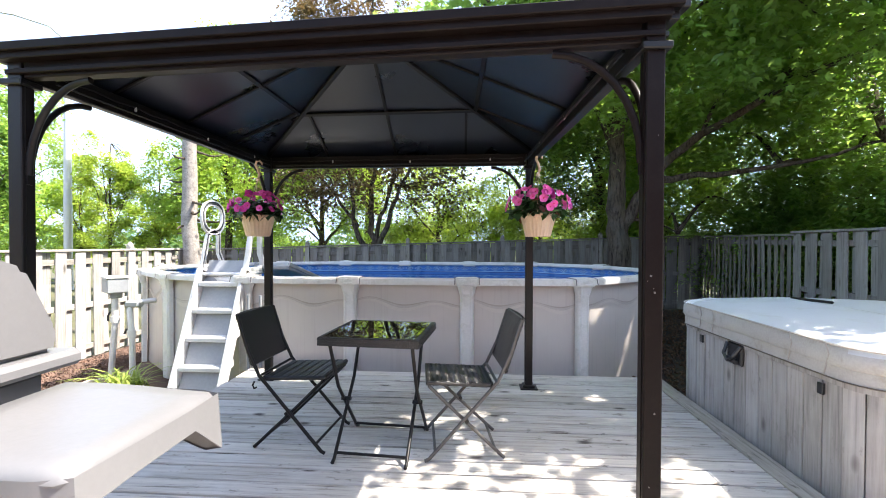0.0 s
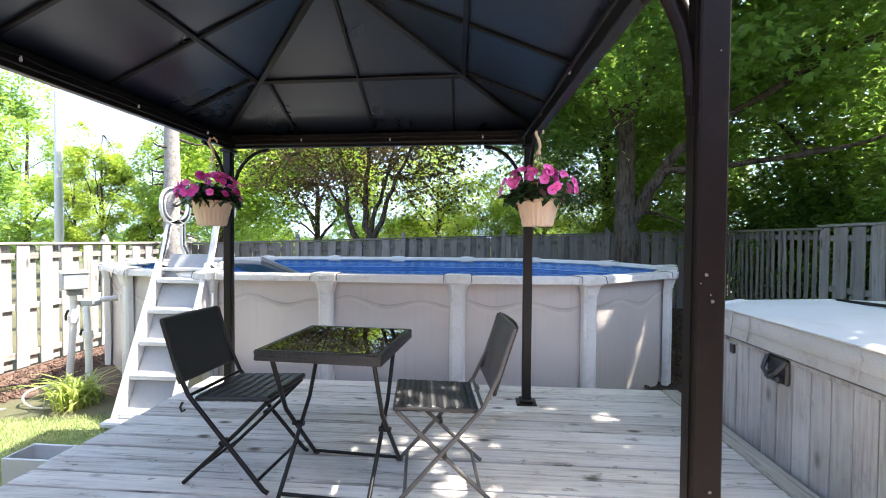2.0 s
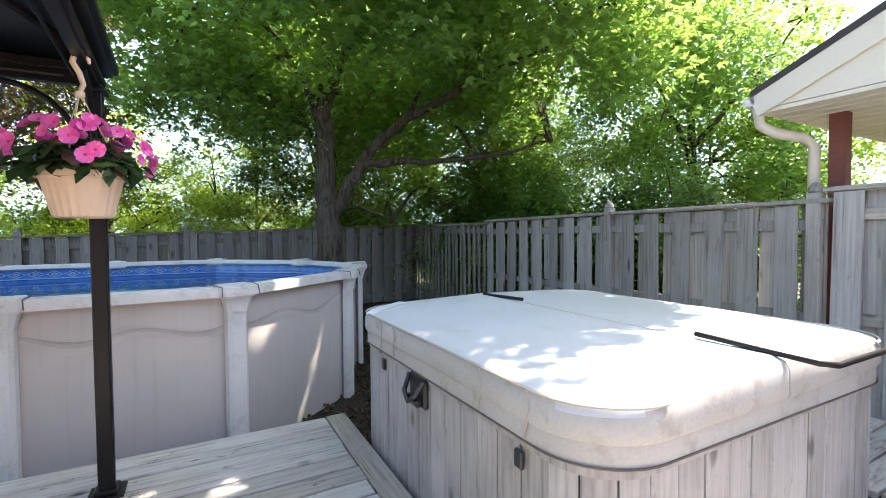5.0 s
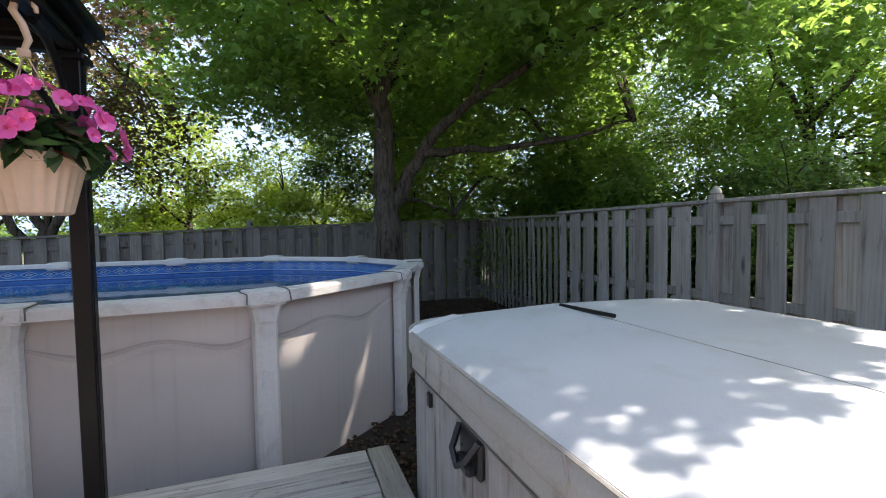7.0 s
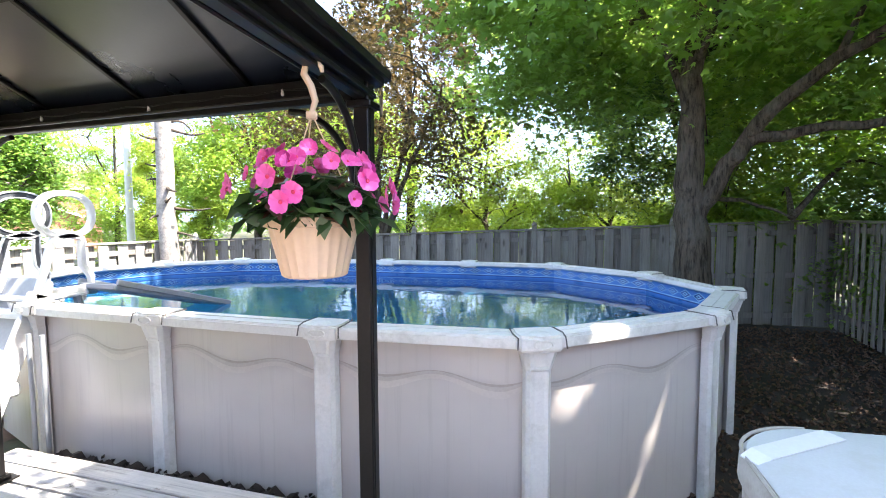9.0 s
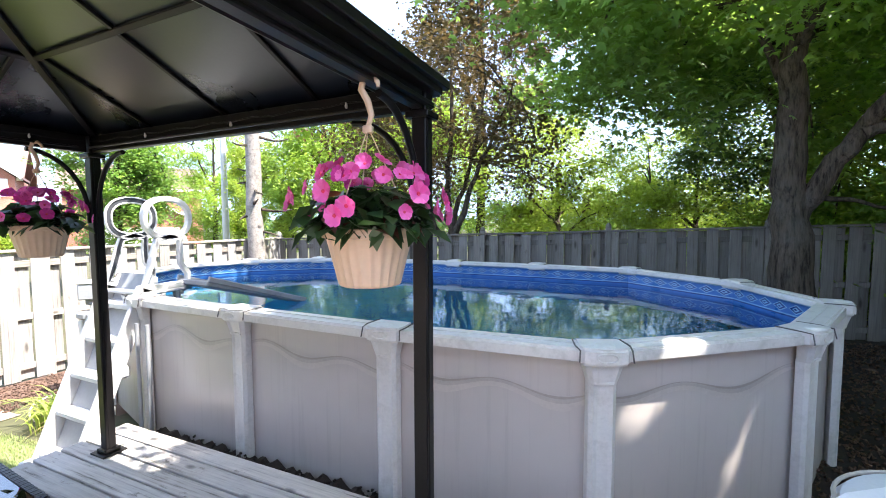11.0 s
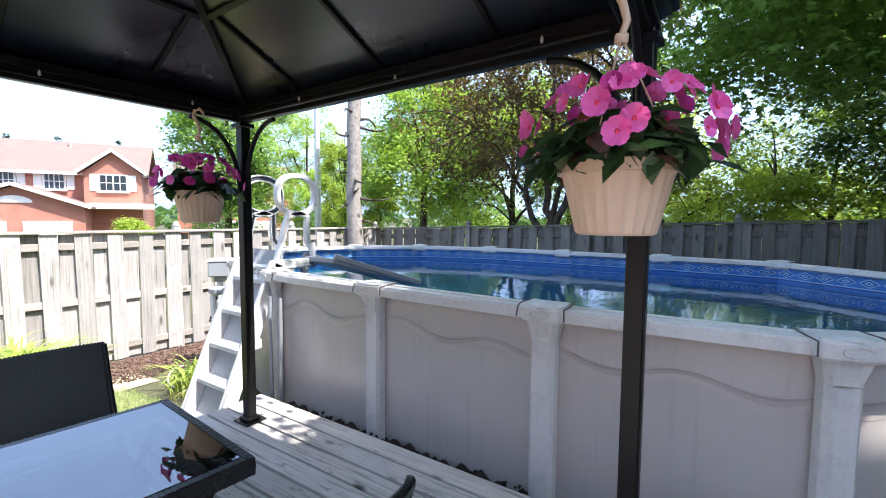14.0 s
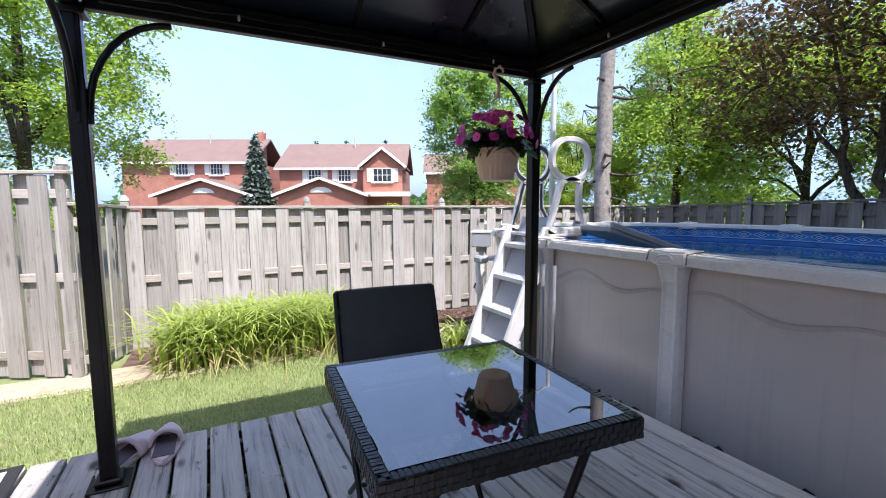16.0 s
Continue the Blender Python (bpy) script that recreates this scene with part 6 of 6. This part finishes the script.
tree("maple_tree", "large broad maple with dark trunk behind the pool", (2.40, 9.0, -0.3), 0.24,
     [([(0, 0, 0), (0.02, 0, 0.7), (-0.05, 0, 1.6), (-0.1, 0, 2.5), (-0.12, -0.1, 3.6), (0.0, 0.1, 5.5), (0.2, 0.2, 8.0)], 0.31, 0.07),
      ([(-0.04, 0, 1.75), (0.22, -0.05, 2.3), (0.60, -0.25, 2.95), (1.15, -0.7, 3.5), (2.1, -1.6, 4.1), (3.0, -2.6, 4.5)], 0.15, 0.03),
      ([(0.50, -0.2, 2.75), (1.3, -0.35, 2.85), (2.4, -0.9, 2.95), (3.5, -1.6, 3.2)], 0.085, 0.02),
      ([(-0.12, 0, 3.3), (-0.7, -0.4, 4.3), (-1.7, -0.9, 4.9), (-2.6, -1.3, 5.1)], 0.06, 0.015),
      ([(-0.1, 0, 3.6), (0.1, -1.2, 4.5), (0.5, -2.8, 4.9), (0.9, -4.2, 5.2)], 0.07, 0.015),
      ([(0.15, 0, 2.1), (0.7, 0.3, 2.0), (1.3, 0.5, 1.8)], 0.04, 0.012),
      ([(-0.1, 0, 3.0), (0.2, 1.2, 4.2), (0.4, 2.6, 5.0)], 0.11, 0.02)],
     # small dense blobs near y -5 are unseen, added to shade tub and deck
     [(0.3, -0.4, 6.3, 4.2, 4.0, 2.6), (2.8, -2.4, 4.9, 2.4, 2.2, 1.3), (1.1, -5.1, 5.2, 0.9, 1.0, 0.6, 2.5), (0.85, -6.0, 5.1, 0.85, 0.9, 0.6, 2.5), (1.6, -4.4, 5.2, 0.85, 0.8, 0.6, 2.5),
      (0.0, -5.3, 5.2, 1.4, 1.1, 0.7, 2.0), (-0.1, -4.6, 5.2, 1.3, 1.2, 0.7, 2.0), (2.35, -5.35, 5.3, 0.95, 0.50, 0.5, 16.0),
      (1.6, -1.7, 4.6, 1.7, 1.3, 0.9), (3.4, 0.2, 4.6, 1.8, 1.8, 1.5), (-2.3, -0.6, 4.9, 1.3, 1.4, 0.9, 1.5), (-1.0, -0.9, 4.9, 1.5, 1.5, 0.9, 1.8),
      (-2.3, 2.2, 4.9, 2.1, 1.2, 1.0, 1.6), (3.2, 1.9, 3.7, 2.6, 1.6, 1.9), (0.9, -3.2, 5.2, 2.0, 1.8, 0.9)],
     1650, 66, 0.34, 0.118, M_MAPLE, M_BARK, 101, LEAF_LOBED, 110, 0.4, 0.42,
     [((1.7, 2.3, 0.8), 0.24), ((2.2, 2.3, 0.8), 0.30), ((2.7, 2.45, 0.8), 0.30), ((3.0, 2.8, 0.8), 0.2), ((0.85, 4.85, 0.72), 0.15), ((0.70, 4.75, 0.72), 0.10), ((1.22, 5.09, 0.0), 0.07), ((1.30, 5.16, 0.2), 0.07), ((1.37, 5.22, 0.4), 0.06), ((1.75, 5.8, 0.5), 0.12), ((0.45, 3.7, 0.0), 0.11), ((0.55, 3.3, 0.0), 0.07), ((0.65, 2.5, 0.0), 0.14), ((0.95, 1.9, 0.0), 0.2), ((-0.15, 2.35, 0.0), 0.12), ((0.2, 2.35, 0.0), 0.1)]
     + [((gap_rng.uniform(-0.9, 1.1), gap_rng.uniform(1.9, 4.3), 0.0), gap_rng.uniform(0.03, 0.08)) for _ in range(34)]
     + [((gap_rng.uniform(1.3, 2.9), gap_rng.uniform(2.8, 3.9), 0.8), gap_rng.uniform(0.02, 0.05)) for _ in range(18)]
     + [((gap_rng.uniform(1.4, 4.4), gap_rng.uniform(4.6, 8.0), -0.3), gap_rng.uniform(0.03, 0.08)) for _ in range(20)])
tree("purple_tree", "multi-stemmed purple-leaved plum tree behind the fence", (-3.05, 10.85, -0.35), 0.12,
     [([(0, 0, 0), (0.05, 0, 0.9), (0.1, 0, 1.5), (0.0, 0.05, 2.4), (0.15, 0, 3.6), (0.1, 0.1, 5.0)], 0.13, 0.03),
      ([(0.06, 0, 1.2), (-0.35, 0, 1.9), (-0.45, 0.1, 2.8), (-0.7, 0, 4.2)], 0.09, 0.02),
      ([(0.08, 0, 1.3), (0.45, -0.1, 2.0), (0.75, 0, 3.0), (1.4, -0.1, 4.2)], 0.09, 0.02),
      ([(0.1, 0, 1.5), (0.25, 0.1, 2.3), (0.6, 0.1, 3.2), (0.8, 0.2, 4.6)], 0.07, 0.02),
      ([(-0.3, 0, 2.0), (-0.9, 0.1, 2.8), (-1.6, 0.1, 3.6)], 0.05, 0.015)],
     [(0.1, 0, 4.4, 2.3, 1.6, 1.7), (-1.3, 0, 3.6, 1.4, 1.2, 1.1), (1.4, 0, 3.4, 1.3, 1.1, 1.0)],
     330, 34, 0.30, 0.105, M_LEAF_PURPLE, M_BARK, 102, LEAF_PLAIN, 60)
# Dead trunk with stubs by the fence corner.
dead = thing("dead_trunk", "bare grey dead tree trunk with broken branch stubs", "tree trunk", pose(-6.40, 8.95, ground_z(-6.40)))
drng = np.random.default_rng(7)
bm = bmesh.new()
limb(bm, [(0, 0, 0), (0.02, 0.0, 1.2), (-0.03, 0.02, 2.6), (0.0, 0, 4.2), (0.04, 0, 5.6)], 0.19, 0.12, 12, 0.012, drng)
part("trunk", bm, M_BARK_GREY, dead, smooth=60)
for k in range(26):
    z = 1.7 + k * 0.155 + drng.uniform(-0.05, 0.05)
    a = drng.uniform(0, 6.28)
    ln = drng.uniform(0.15, 0.62)
    ca, sa = math.cos(a), math.sin(a)
    bm = bmesh.new()
    limb(bm, [(0.1 * ca, 0.1 * sa, z), ((0.1 + ln * 0.55) * ca, (0.1 + ln * 0.55) * sa, z + drng.uniform(-0.06, 0.03)), ((0.1 + ln) * math.cos(a + 0.15), (0.1 + ln) * math.sin(a + 0.15), z + drng.uniform(-0.12, 0.06))], 0.034, 0.012, 6)
    part("branch_stub", bm, M_BARK, dead, "broken dark branch stub", smooth=60)

SIMPLE = [  # name, label, base, trunk radius, crown height span, crown radius, clumps, leaf, material
    ("leafy_tree", "light green broadleaf tree behind the fence", (-8.6, 14.2), 0.16, 0.6, 7.6, 2.3, 520, 0.17, M_LEAF_LIGHT, 201),
    ("leafy_tree", "dense green broadleaf tree across the road", (-13.8, 10.5), 0.16, 0.8, 6.6, 1.6, 420, 0.19, M_MAPLE, 202),
    ("slender_tree", "slender yellow-green columnar tree", (-14.6, 16.4), 0.08, 0.3, 5.9, 0.75, 170, 0.17, M_LEAF_YELLOW, 203),
    ("slender_tree", "slender yellow-green columnar tree", (-13.0, 16.9), 0.08, 0.3, 5.0, 0.7, 150, 0.17, M_LEAF_YELLOW, 204),
    ("slender_tree", "slender yellow-green columnar tree", (-18.2, 19.0), 0.08, 0.3, 5.2, 0.8, 150, 0.17, M_LEAF_YELLOW, 205),
    ("leafy_tree", "tall light green ash tree beyond the gate", (-13.9, -1.5), 0.2, 1.2, 9.0, 3.1, 620, 0.18, M_LEAF_LIGHT, 206),
    ("leafy_tree", "dark purple-leaved tree behind the others", (-4.6, 17.2), 0.2, 3.6, 11.5, 2.9, 420, 0.2, M_LEAF_PURPLE, 207),
    ("leafy_tree", "bright green tree behind the back fence", (-5.6, 14.6), 0.14, 0.4, 5.6, 2.1, 400, 0.17, M_LEAF_LIGHT, 208),
    ("leafy_tree", "bright yellow-green tree behind the back fence", (-1.8, 16.4), 0.12, -0.2, 4.6, 2.3, 460, 0.17, M_LEAF_YELLOW, 209),
    ("leafy_tree", "bright yellow-green shrub tree behind the fence", (2.0, 16.8), 0.12, -0.3, 4.4, 2.4, 460, 0.17, M_LEAF_YELLOW, 210),
    ("leafy_tree", "green tree behind the back fence corner", (5.6, 14.4), 0.14, -0.2, 6.2, 2.3, 480, 0.17, M_LEAF_LIGHT, 211),
    ("leafy_tree", "dark green tree over the side fence", (8.6, 11.2), 0.16, 0.0, 7.5, 2.6, 520, 0.17, M_LEAF_DARK, 212),
    ("leafy_tree", "green tree over the side fence", (9.7, 7.2), 0.16, 0.2, 8.2, 2.7, 640, 0.17, M_MAPLE, 213),
    ("leafy_tree", "light green bushy tree over the side fence", (11.4, 6.2), 0.14, 0.0, 5.4, 2.0, 380, 0.18, M_LEAF_LIGHT, 214),
    ("leafy_tree", "tall dark green tree behind the maple", (3.4, 14.2), 0.18, 1.8, 9.6, 2.5, 520, 0.2, M_LEAF_DARK, 217),
    ("garden_shrub", "dense green shrub behind the corner fence", (6.3, 10.6), 0.05, -0.35, 2.9, 1.5, 480, 0.17, M_MAPLE, 218),
    ("garden_shrub", "dense green shrub behind the corner fence", (6.8, 8.2), 0.05, -0.35, 2.6, 1.5, 480, 0.17, M_MAPLE, 219),
    ("garden_shrub", "dense dark green shrub behind the side fence", (7.2, 6.0), 0.05, -0.35, 2.1, 1.4, 420, 0.17, M_LEAF_DARK, 220),
    ("garden_shrub", "dense bright green shrub behind the back fence", (3.9, 13.0), 0.05, -0.35, 2.7, 1.5, 460, 0.17, M_LEAF_LIGHT, 221),
    ("leafy_tree", "light green tree across the road", (-21.0, 19.5), 0.16, 0.2, 8.0, 2.6, 380, 0.2, M_LEAF_LIGHT, 215),
    ("leafy_tree", "green tree in the distance behind the yard", (-10.8, 19.5), 0.16, 0.2, 7.0, 2.4, 380, 0.2, M_LEAF_LIGHT, 216),
]
for nm, lab, (tx, ty), tr, z0, z1, rad, ncl, leaf, lm, seed in SIMPLE:
    g = ground_z(tx)
    r = random.Random(seed)
    zc, hz = (z0 + z1) / 2 - g, (z1 - z0) / 2
    stems = [([(0, 0, 0), (0.05, 0, zc * 0.5), (0.0, 0.05, zc), (0.1, 0, zc + hz * 0.7)], tr, tr * 0.2)]
    for k in range(4):
        a = k * 1.6 + r.random()
        stems.append(([(0.02, 0, zc * (0.45 + 0.1 * k)), (rad * 0.35 * math.cos(a), rad * 0.35 * math.sin(a), zc * (0.7 + 0.1 * k)), (rad * 0.7 * math.cos(a), rad * 0.7 * math.sin(a), zc * (0.9 + 0.12 * k))], tr * 0.45, tr * 0.1))
    blobs = [(0, 0, zc, rad * 0.86, rad * 0.86, hz)]
    for k in range(5):
        a = k * 1.26 + r.random()
        blobs.append((rad * 0.55 * math.cos(a), rad * 0.55 * math.sin(a), zc + r.uniform(-0.5, 0.5) * hz, rad * r.uniform(0.4, 0.6), rad * r.uniform(0.4, 0.6), hz * r.uniform(0.3, 0.5)))
    tree(nm, lab, (tx, ty, g), tr, stems, blobs, int(ncl * 0.85), 92, 0.25 if rad > 1 else 0.16, leaf * 0.62, lm, M_BARK, seed, LEAF_PLAIN, 24, 0.6, 0.62)


def spruce(x, yy, height, rad, seed):
    root = thing("spruce_tree", "blue-green spruce in the distance", "tree", pose(x, yy, -0.6), "distant spruces")
    r = np.random.default_rng(seed)
    bm = bmesh.new()
    limb(bm, [(0, 0, 0), (0, 0, height * 0.5), (0, 0, height * 0.98)], 0.12, 0.02, 6)
    part("trunk", bm, M_BARK, root)
    n = 5200
    t = 1 - np.sqrt(r.random(n))
    a = np.round(r.uniform(0, 2 * np.pi, n) * 3) / 3 + r.normal(0, 0.12, n)
    lay = np.floor(t * 16) / 16
    rr = 1.15 * rad * (1.02 - lay) * np.sqrt(r.uniform(0.03, 1.1, n))
    z = 0.4 + (height - 0.4) * (lay + 0.03 * r.random(n)) - 0.22 * rr
    v, f = scatter_leaves(r, np.stack([rr * np.cos(a), rr * np.sin(a), z], 1), 0.42, LEAF_PLAIN, 0.5, 0.8)
    soup("crown", v, f, M_SPRUCE, root)


# ---- houses across the road; local x runs along the fronts, y away from the garden ----
EYE16, FWD, RGT = Vector((-0.145, 2.206, 0)), Vector((-0.888, 0.459, 0)), Vector((0.459, 0.888, 0))
ROW = Matrix(((RGT.x, FWD.x, 0, EYE16.x), (RGT.y, FWD.y, 0, EYE16.y), (0, 0, 1, 0), (0, 0, 0, 1)))


def gable_roof(bm, x0, x1, y0, y1, z0, ridge, along_x, over=0.35, thick=0.16):
    """A pitched roof of two thick slopes over a rectangle."""
    if along_x:
        ym = (y0 + y1) / 2
        prof = [(y0 - over, z0 - 0.12), (ym, ridge), (y1 + over, z0 - 0.12)]
        mk = lambda s, p, dz: (s, p[0], p[1] + dz)
        ends = (x0 - over, x1 + over)
    else:
        xm = (x0 + x1) / 2
        prof = [(x0 - over, z0 - 0.12), (xm, ridge), (x1 + over, z0 - 0.12)]
        mk = lambda s, p, dz: (p[0], s, p[1] + dz)
        ends = (y0 - over, y1 + over)
    rows = [[bm.verts.new(mk(s, p, dz)) for p in prof for dz in (0, thick)] for s in ends]
    a, c = rows
    for i, j in ((0, 2), (2, 4)):
        bm.faces.new((a[i + 1], a[j + 1], c[j + 1], c[i + 1]))
        bm.faces.new((a[i], c[i], c[j], a[j]))
        for e in (a, c):
            bm.faces.new((e[i], e[j], e[j + 1], e[i + 1]))
    bm.faces.new((a[0], a[1], c[1], c[0]))
    bm.faces.new((a[4], c[4], c[5], a[5]))
    bmesh.ops.recalc_face_normals(bm, faces=bm.faces)


def gable_end(bm, x0, x1, y0, y1, z0, z1, ridge):
    xm = (x0 + x1) / 2
    prof = [(x0, z0), (x0, z1), (xm, ridge), (x1, z1), (x1, z0)]
    a = [bm.verts.new((x, y0, z)) for x, z in prof]
    c = [bm.verts.new((x, y1, z)) for x, z in prof]
    bm.faces.new(a)
    bm.faces.new(c[::-1])
    for i in range(5):
        bm.faces.new((a[i], a[(i + 1) % 5], c[(i + 1) % 5], c[i]))
    bmesh.ops.recalc_face_normals(bm, faces=bm.faces)


def house_window(root, x, yy, z, w, h, shutters=True):
    win = part("window", boxed(x - w / 2 - 0.08, x + w / 2 + 0.08, yy - 0.05, yy + 0.02, z - h / 2 - 0.08, z + h / 2 + 0.08), M_TRIM, root, "white-framed window")
    for sx in (-1, 1):
        part("pane", boxed(x + sx * w / 4 - w / 4 + 0.04, x + sx * w / 4 + w / 4 - 0.04, yy - 0.075, yy - 0.052, z - h / 2, z + h / 2), M_PANE, win, "dark glass pane")
    part("sill", boxed(x - w / 2 - 0.15, x + w / 2 + 0.15, yy - 0.16, yy - 0.05, z - h / 2 - 0.16, z - h / 2 - 0.08), M_TRIM, win)
    bm = bmesh.new()
    for sx in (-1, 1):
        box(bm, x + sx * w / 4 - 0.02, x + sx * w / 4 + 0.02, yy - 0.085, yy - 0.077, z - h / 2, z + h / 2)
    box(bm, x - w / 2, x + w / 2, yy - 0.085, yy - 0.077, z - 0.02, z + 0.02)
    part("glazing_bar", bm, M_TRIM, win)
    if shutters:
        for sx in (-1, 1):
            xs = x + sx * (w / 2 + 0.32)
            part("shutter", boxed(xs - 0.21, xs + 0.21, yy - 0.06, yy + 0.01, z - h / 2 - 0.05, z + h / 2 + 0.05, bevel=0.01), M_TRIM, root, "pale louvred shutter")


def brick_house(label, m, x0, x1, gx0, gx1, eave, ridge, wins, chimney, wing=None):
    root = thing("brick_house", label, "house", m, "houses across the road")
    part("wall", boxed(x0, x1, 0, 8, -1.2, eave), M_BRICK, root, "red brick front")
    bm = bmesh.new()
    gable_roof(bm, x0, x1, 0, 8, eave, ridge, True)
    part("roof", bm, M_SHINGLE, root, "brown shingle roof")
    part("gutter", boxed(x0 - 0.3, x1 + 0.3, -0.46, -0.33, eave - 0.16, eave + 0.02), M_TRIM, root)
    bm = bmesh.new()
    gable_end(bm, gx0, gx1, -3.2, -0.02, -1.2, 1.85, 3.0)
    part("garage", bm, M_BRICK, root, "gabled brick garage front")
    bm = bmesh.new()
    gable_roof(bm, gx0, gx1, -3.2, -0.05, 1.85, 3.08, False, 0.4, 0.14)
    part("garage_roof", bm, M_SHINGLE, root)
    bm = bmesh.new()
    xm = (gx0 + gx1) / 2
    for xe in (gx0 - 0.4, gx1 + 0.4):
        bar(bm, (xe, -3.64, 1.80), (xm, -3.64, 3.14), 0.05, 0.2)
    part("barge_board", bm, M_TRIM, root, "white barge boards")
    bm = bmesh.new()
    fan = [(xm + 0.85 * math.cos(a), 2.05 + 0.42 * math.sin(a)) for a in [k * math.pi / 10 for k in range(11)]]
    f0 = [bm.verts.new((x, -3.26, z)) for x, z in fan]
    f1 = [bm.verts.new((x, -3.18, z)) for x, z in fan]
    bm.faces.new(f0)
    for i in range(len(fan)):
        bm.faces.new((f0[i], f0[(i + 1) % len(fan)], f1[(i + 1) % len(fan)], f1[i]))
    part("lunette", bm, M_TRIM, root, "white half-round lunette")
    for gx in (gx0 + (gx1 - gx0) * 0.27, gx0 + (gx1 - gx0) * 0.73):
        part("garage_door", boxed(gx - 1.15, gx + 1.15, -3.28, -3.19, -1.2, 0.95), M_TRIM, root, "white garage door")
    for wx, wz in wins:
        house_window(root, wx, 0, wz, 1.05, 0.95)
    if wing:
        a, c, apex_z = wing
        bm = bmesh.new()
        gable_end(bm, a, c, -1.0, 1.5, -1.2, eave + 0.02, apex_z)
        part("bay_wall", bm, M_BRICK, root, "brick gabled bay")
        bm = bmesh.new()
        gable_roof(bm, a, c, -1.0, 3.0, eave + 0.02, apex_z + 0.06, False, 0.35, 0.14)
        part("bay_roof", bm, M_SHINGLE, root)
        bm = bmesh.new()
        for xe in (a - 0.35, c + 0.35):
            bar(bm, (xe, -1.38, eave - 0.03), ((a + c) / 2, -1.38, apex_z + 0.12), 0.05, 0.2)
        part("barge_board", bm, M_TRIM, root)
        house_window(root, (a + c) / 2, -1.0, eave - 0.65, 1.5, 1.0)
        bm = bmesh.new()
        box(bm, a + 0.3, c + 0.7, -2.3, -1.0, 1.75, 1.9)
        box(bm, a + 0.3, c + 0.7, -2.0, -1.0, 1.9, 2.12)
        part("porch_roof", bm, M_SIDING, root, "pale porch roof")
    if chimney is not None:
        ch = part("chimney", boxed(chimney - 0.3, chimney + 0.3, 3.6, 4.3, eave, ridge + 0.75, bevel=0.02), M_BRICK, root, "brick chimney")
        part("flue", boxed(chimney - 0.15, chimney + 0.15, 3.8, 4.1, ridge + 0.75, ridge + 1.0), M_CONCRETE, ch)
    bm = bmesh.new()
    tube(bm, [((x0 + x1) / 2 + 0.6, 3.2, ridge - 0.5), ((x0 + x1) / 2 + 0.6, 3.2, ridge + 0.55)], 0.07, 8)
    part("vent_pipe", bm, M_CONCRETE, root)
    return root


D = 38.0
brick_house("two-storey red brick house with brown roof and gabled bay", ROW @ pose(0, D, 0), -13.6, -3.2, -12.6, -6.0, 4.15, 6.5, [(-10.6, 3.55), (-8.1, 3.55)], None, (-6.4, -3.2, 5.55))
brick_house("two-storey red brick house with brown roof and chimney", ROW @ pose(0, D + 1, 0), -27.5, -16.4, -22.6, -15.2, 4.75, 7.1, [(-22.3, 4.2), (-19.3, 4.2)], -16.9, None)
brick_house("red brick house partly hidden by trees", ROW @ pose(13.3, D + 4, 0), -14.6, -5.5, -12.6, -7.4, 4.0, 6.0, [(-9.6, 3.4)], None, None)
for (sx, sd, sh, sr), sseed in zip(((-14.9, 36.5, 7.6, 1.45), (-14.3, 52, 9.2, 1.5), (-11.2, 54, 9.6, 1.0), (-6.6, 54, 9.6, 1.0), (-9.2, 56, 8.4, 1.1), (-15.8, 57, 8.8, 1.2)), range(301, 307)):
    p = ROW @ Vector((sx, sd, 0))
    spruce(p.x, p.y, sh, sr, sseed)
for bx, bd, br, seed in ((-3.4, 34.0, 0.9, 311), (1.2, 33.0, 1.5, 312), (-24.5, 30, 1.1, 313)):
    p = ROW @ Vector((bx, bd, 0))
    tree("bush", "rounded green garden bush by the houses", (p.x, p.y, -0.6), 0.05, [([(0, 0, 0), (0, 0, br), (0.1, 0, br * 1.6)], 0.05, 0.02)],
         [(0, 0, br * 1.1, br, br, br)], 120, 30, 0.22, 0.16, M_LEAF_YELLOW if seed != 312 else M_LEAF_DARK, M_BARK, seed, LEAF_PLAIN, 10)

# ---- street lamp ----
lamp = thing("street_lamp", "tall pale grey street lamp with curved arm", "street lamp", pose(-16.0, 16.1, -0.6))
bm = bmesh.new()
tube(bm, [(0, 0, 0), (0, 0, 4), (0, 0, 9.6)], [0.15, 0.13, 0.09], 12)
part("pole", bm, M_STEEL, lamp, smooth=50)
bm = bmesh.new()
tube(bm, [(0, 0, 9.5), (-0.4, -0.3, 9.95), (-1.2, -0.9, 10.1), (-1.9, -1.4, 10.05)], 0.04, 8)
part("arm", bm, M_STEEL, lamp, smooth=50)
bm = bmesh.new()
box(bm, -0.35, 0.35, -0.13, 0.13, -0.07, 0.07, 0.03, pose(-2.1, -1.55, 10.03, 0, 0, 36))
part("lamp_head", bm, M_STEEL, lamp)

# ---- far woods round the place ----
rng = np.random.default_rng(99)
n = 16000
ang = rng.uniform(0, 2 * np.pi, n)
rad = rng.uniform(62, 80, n)
hgt = 3.2 + 2.6 * np.sin(ang * 9.0) * np.sin(ang * 23.0 + 1) + 1.2 * np.sin(ang * 51.0)
pos = np.stack([rad * np.cos(ang), rad * np.sin(ang), -0.6 + np.maximum(hgt, 1.0) * rng.random(n) ** 0.8 + 0.6], 1)
v, f = scatter_leaves(rng, pos, 1.3, LEAF_PLAIN, 0.3, 1.2)
tagged(soup("far_woods", v, f, M_LEAF_DARK), "green line of woods in the distance", "woods", kind="stuff")
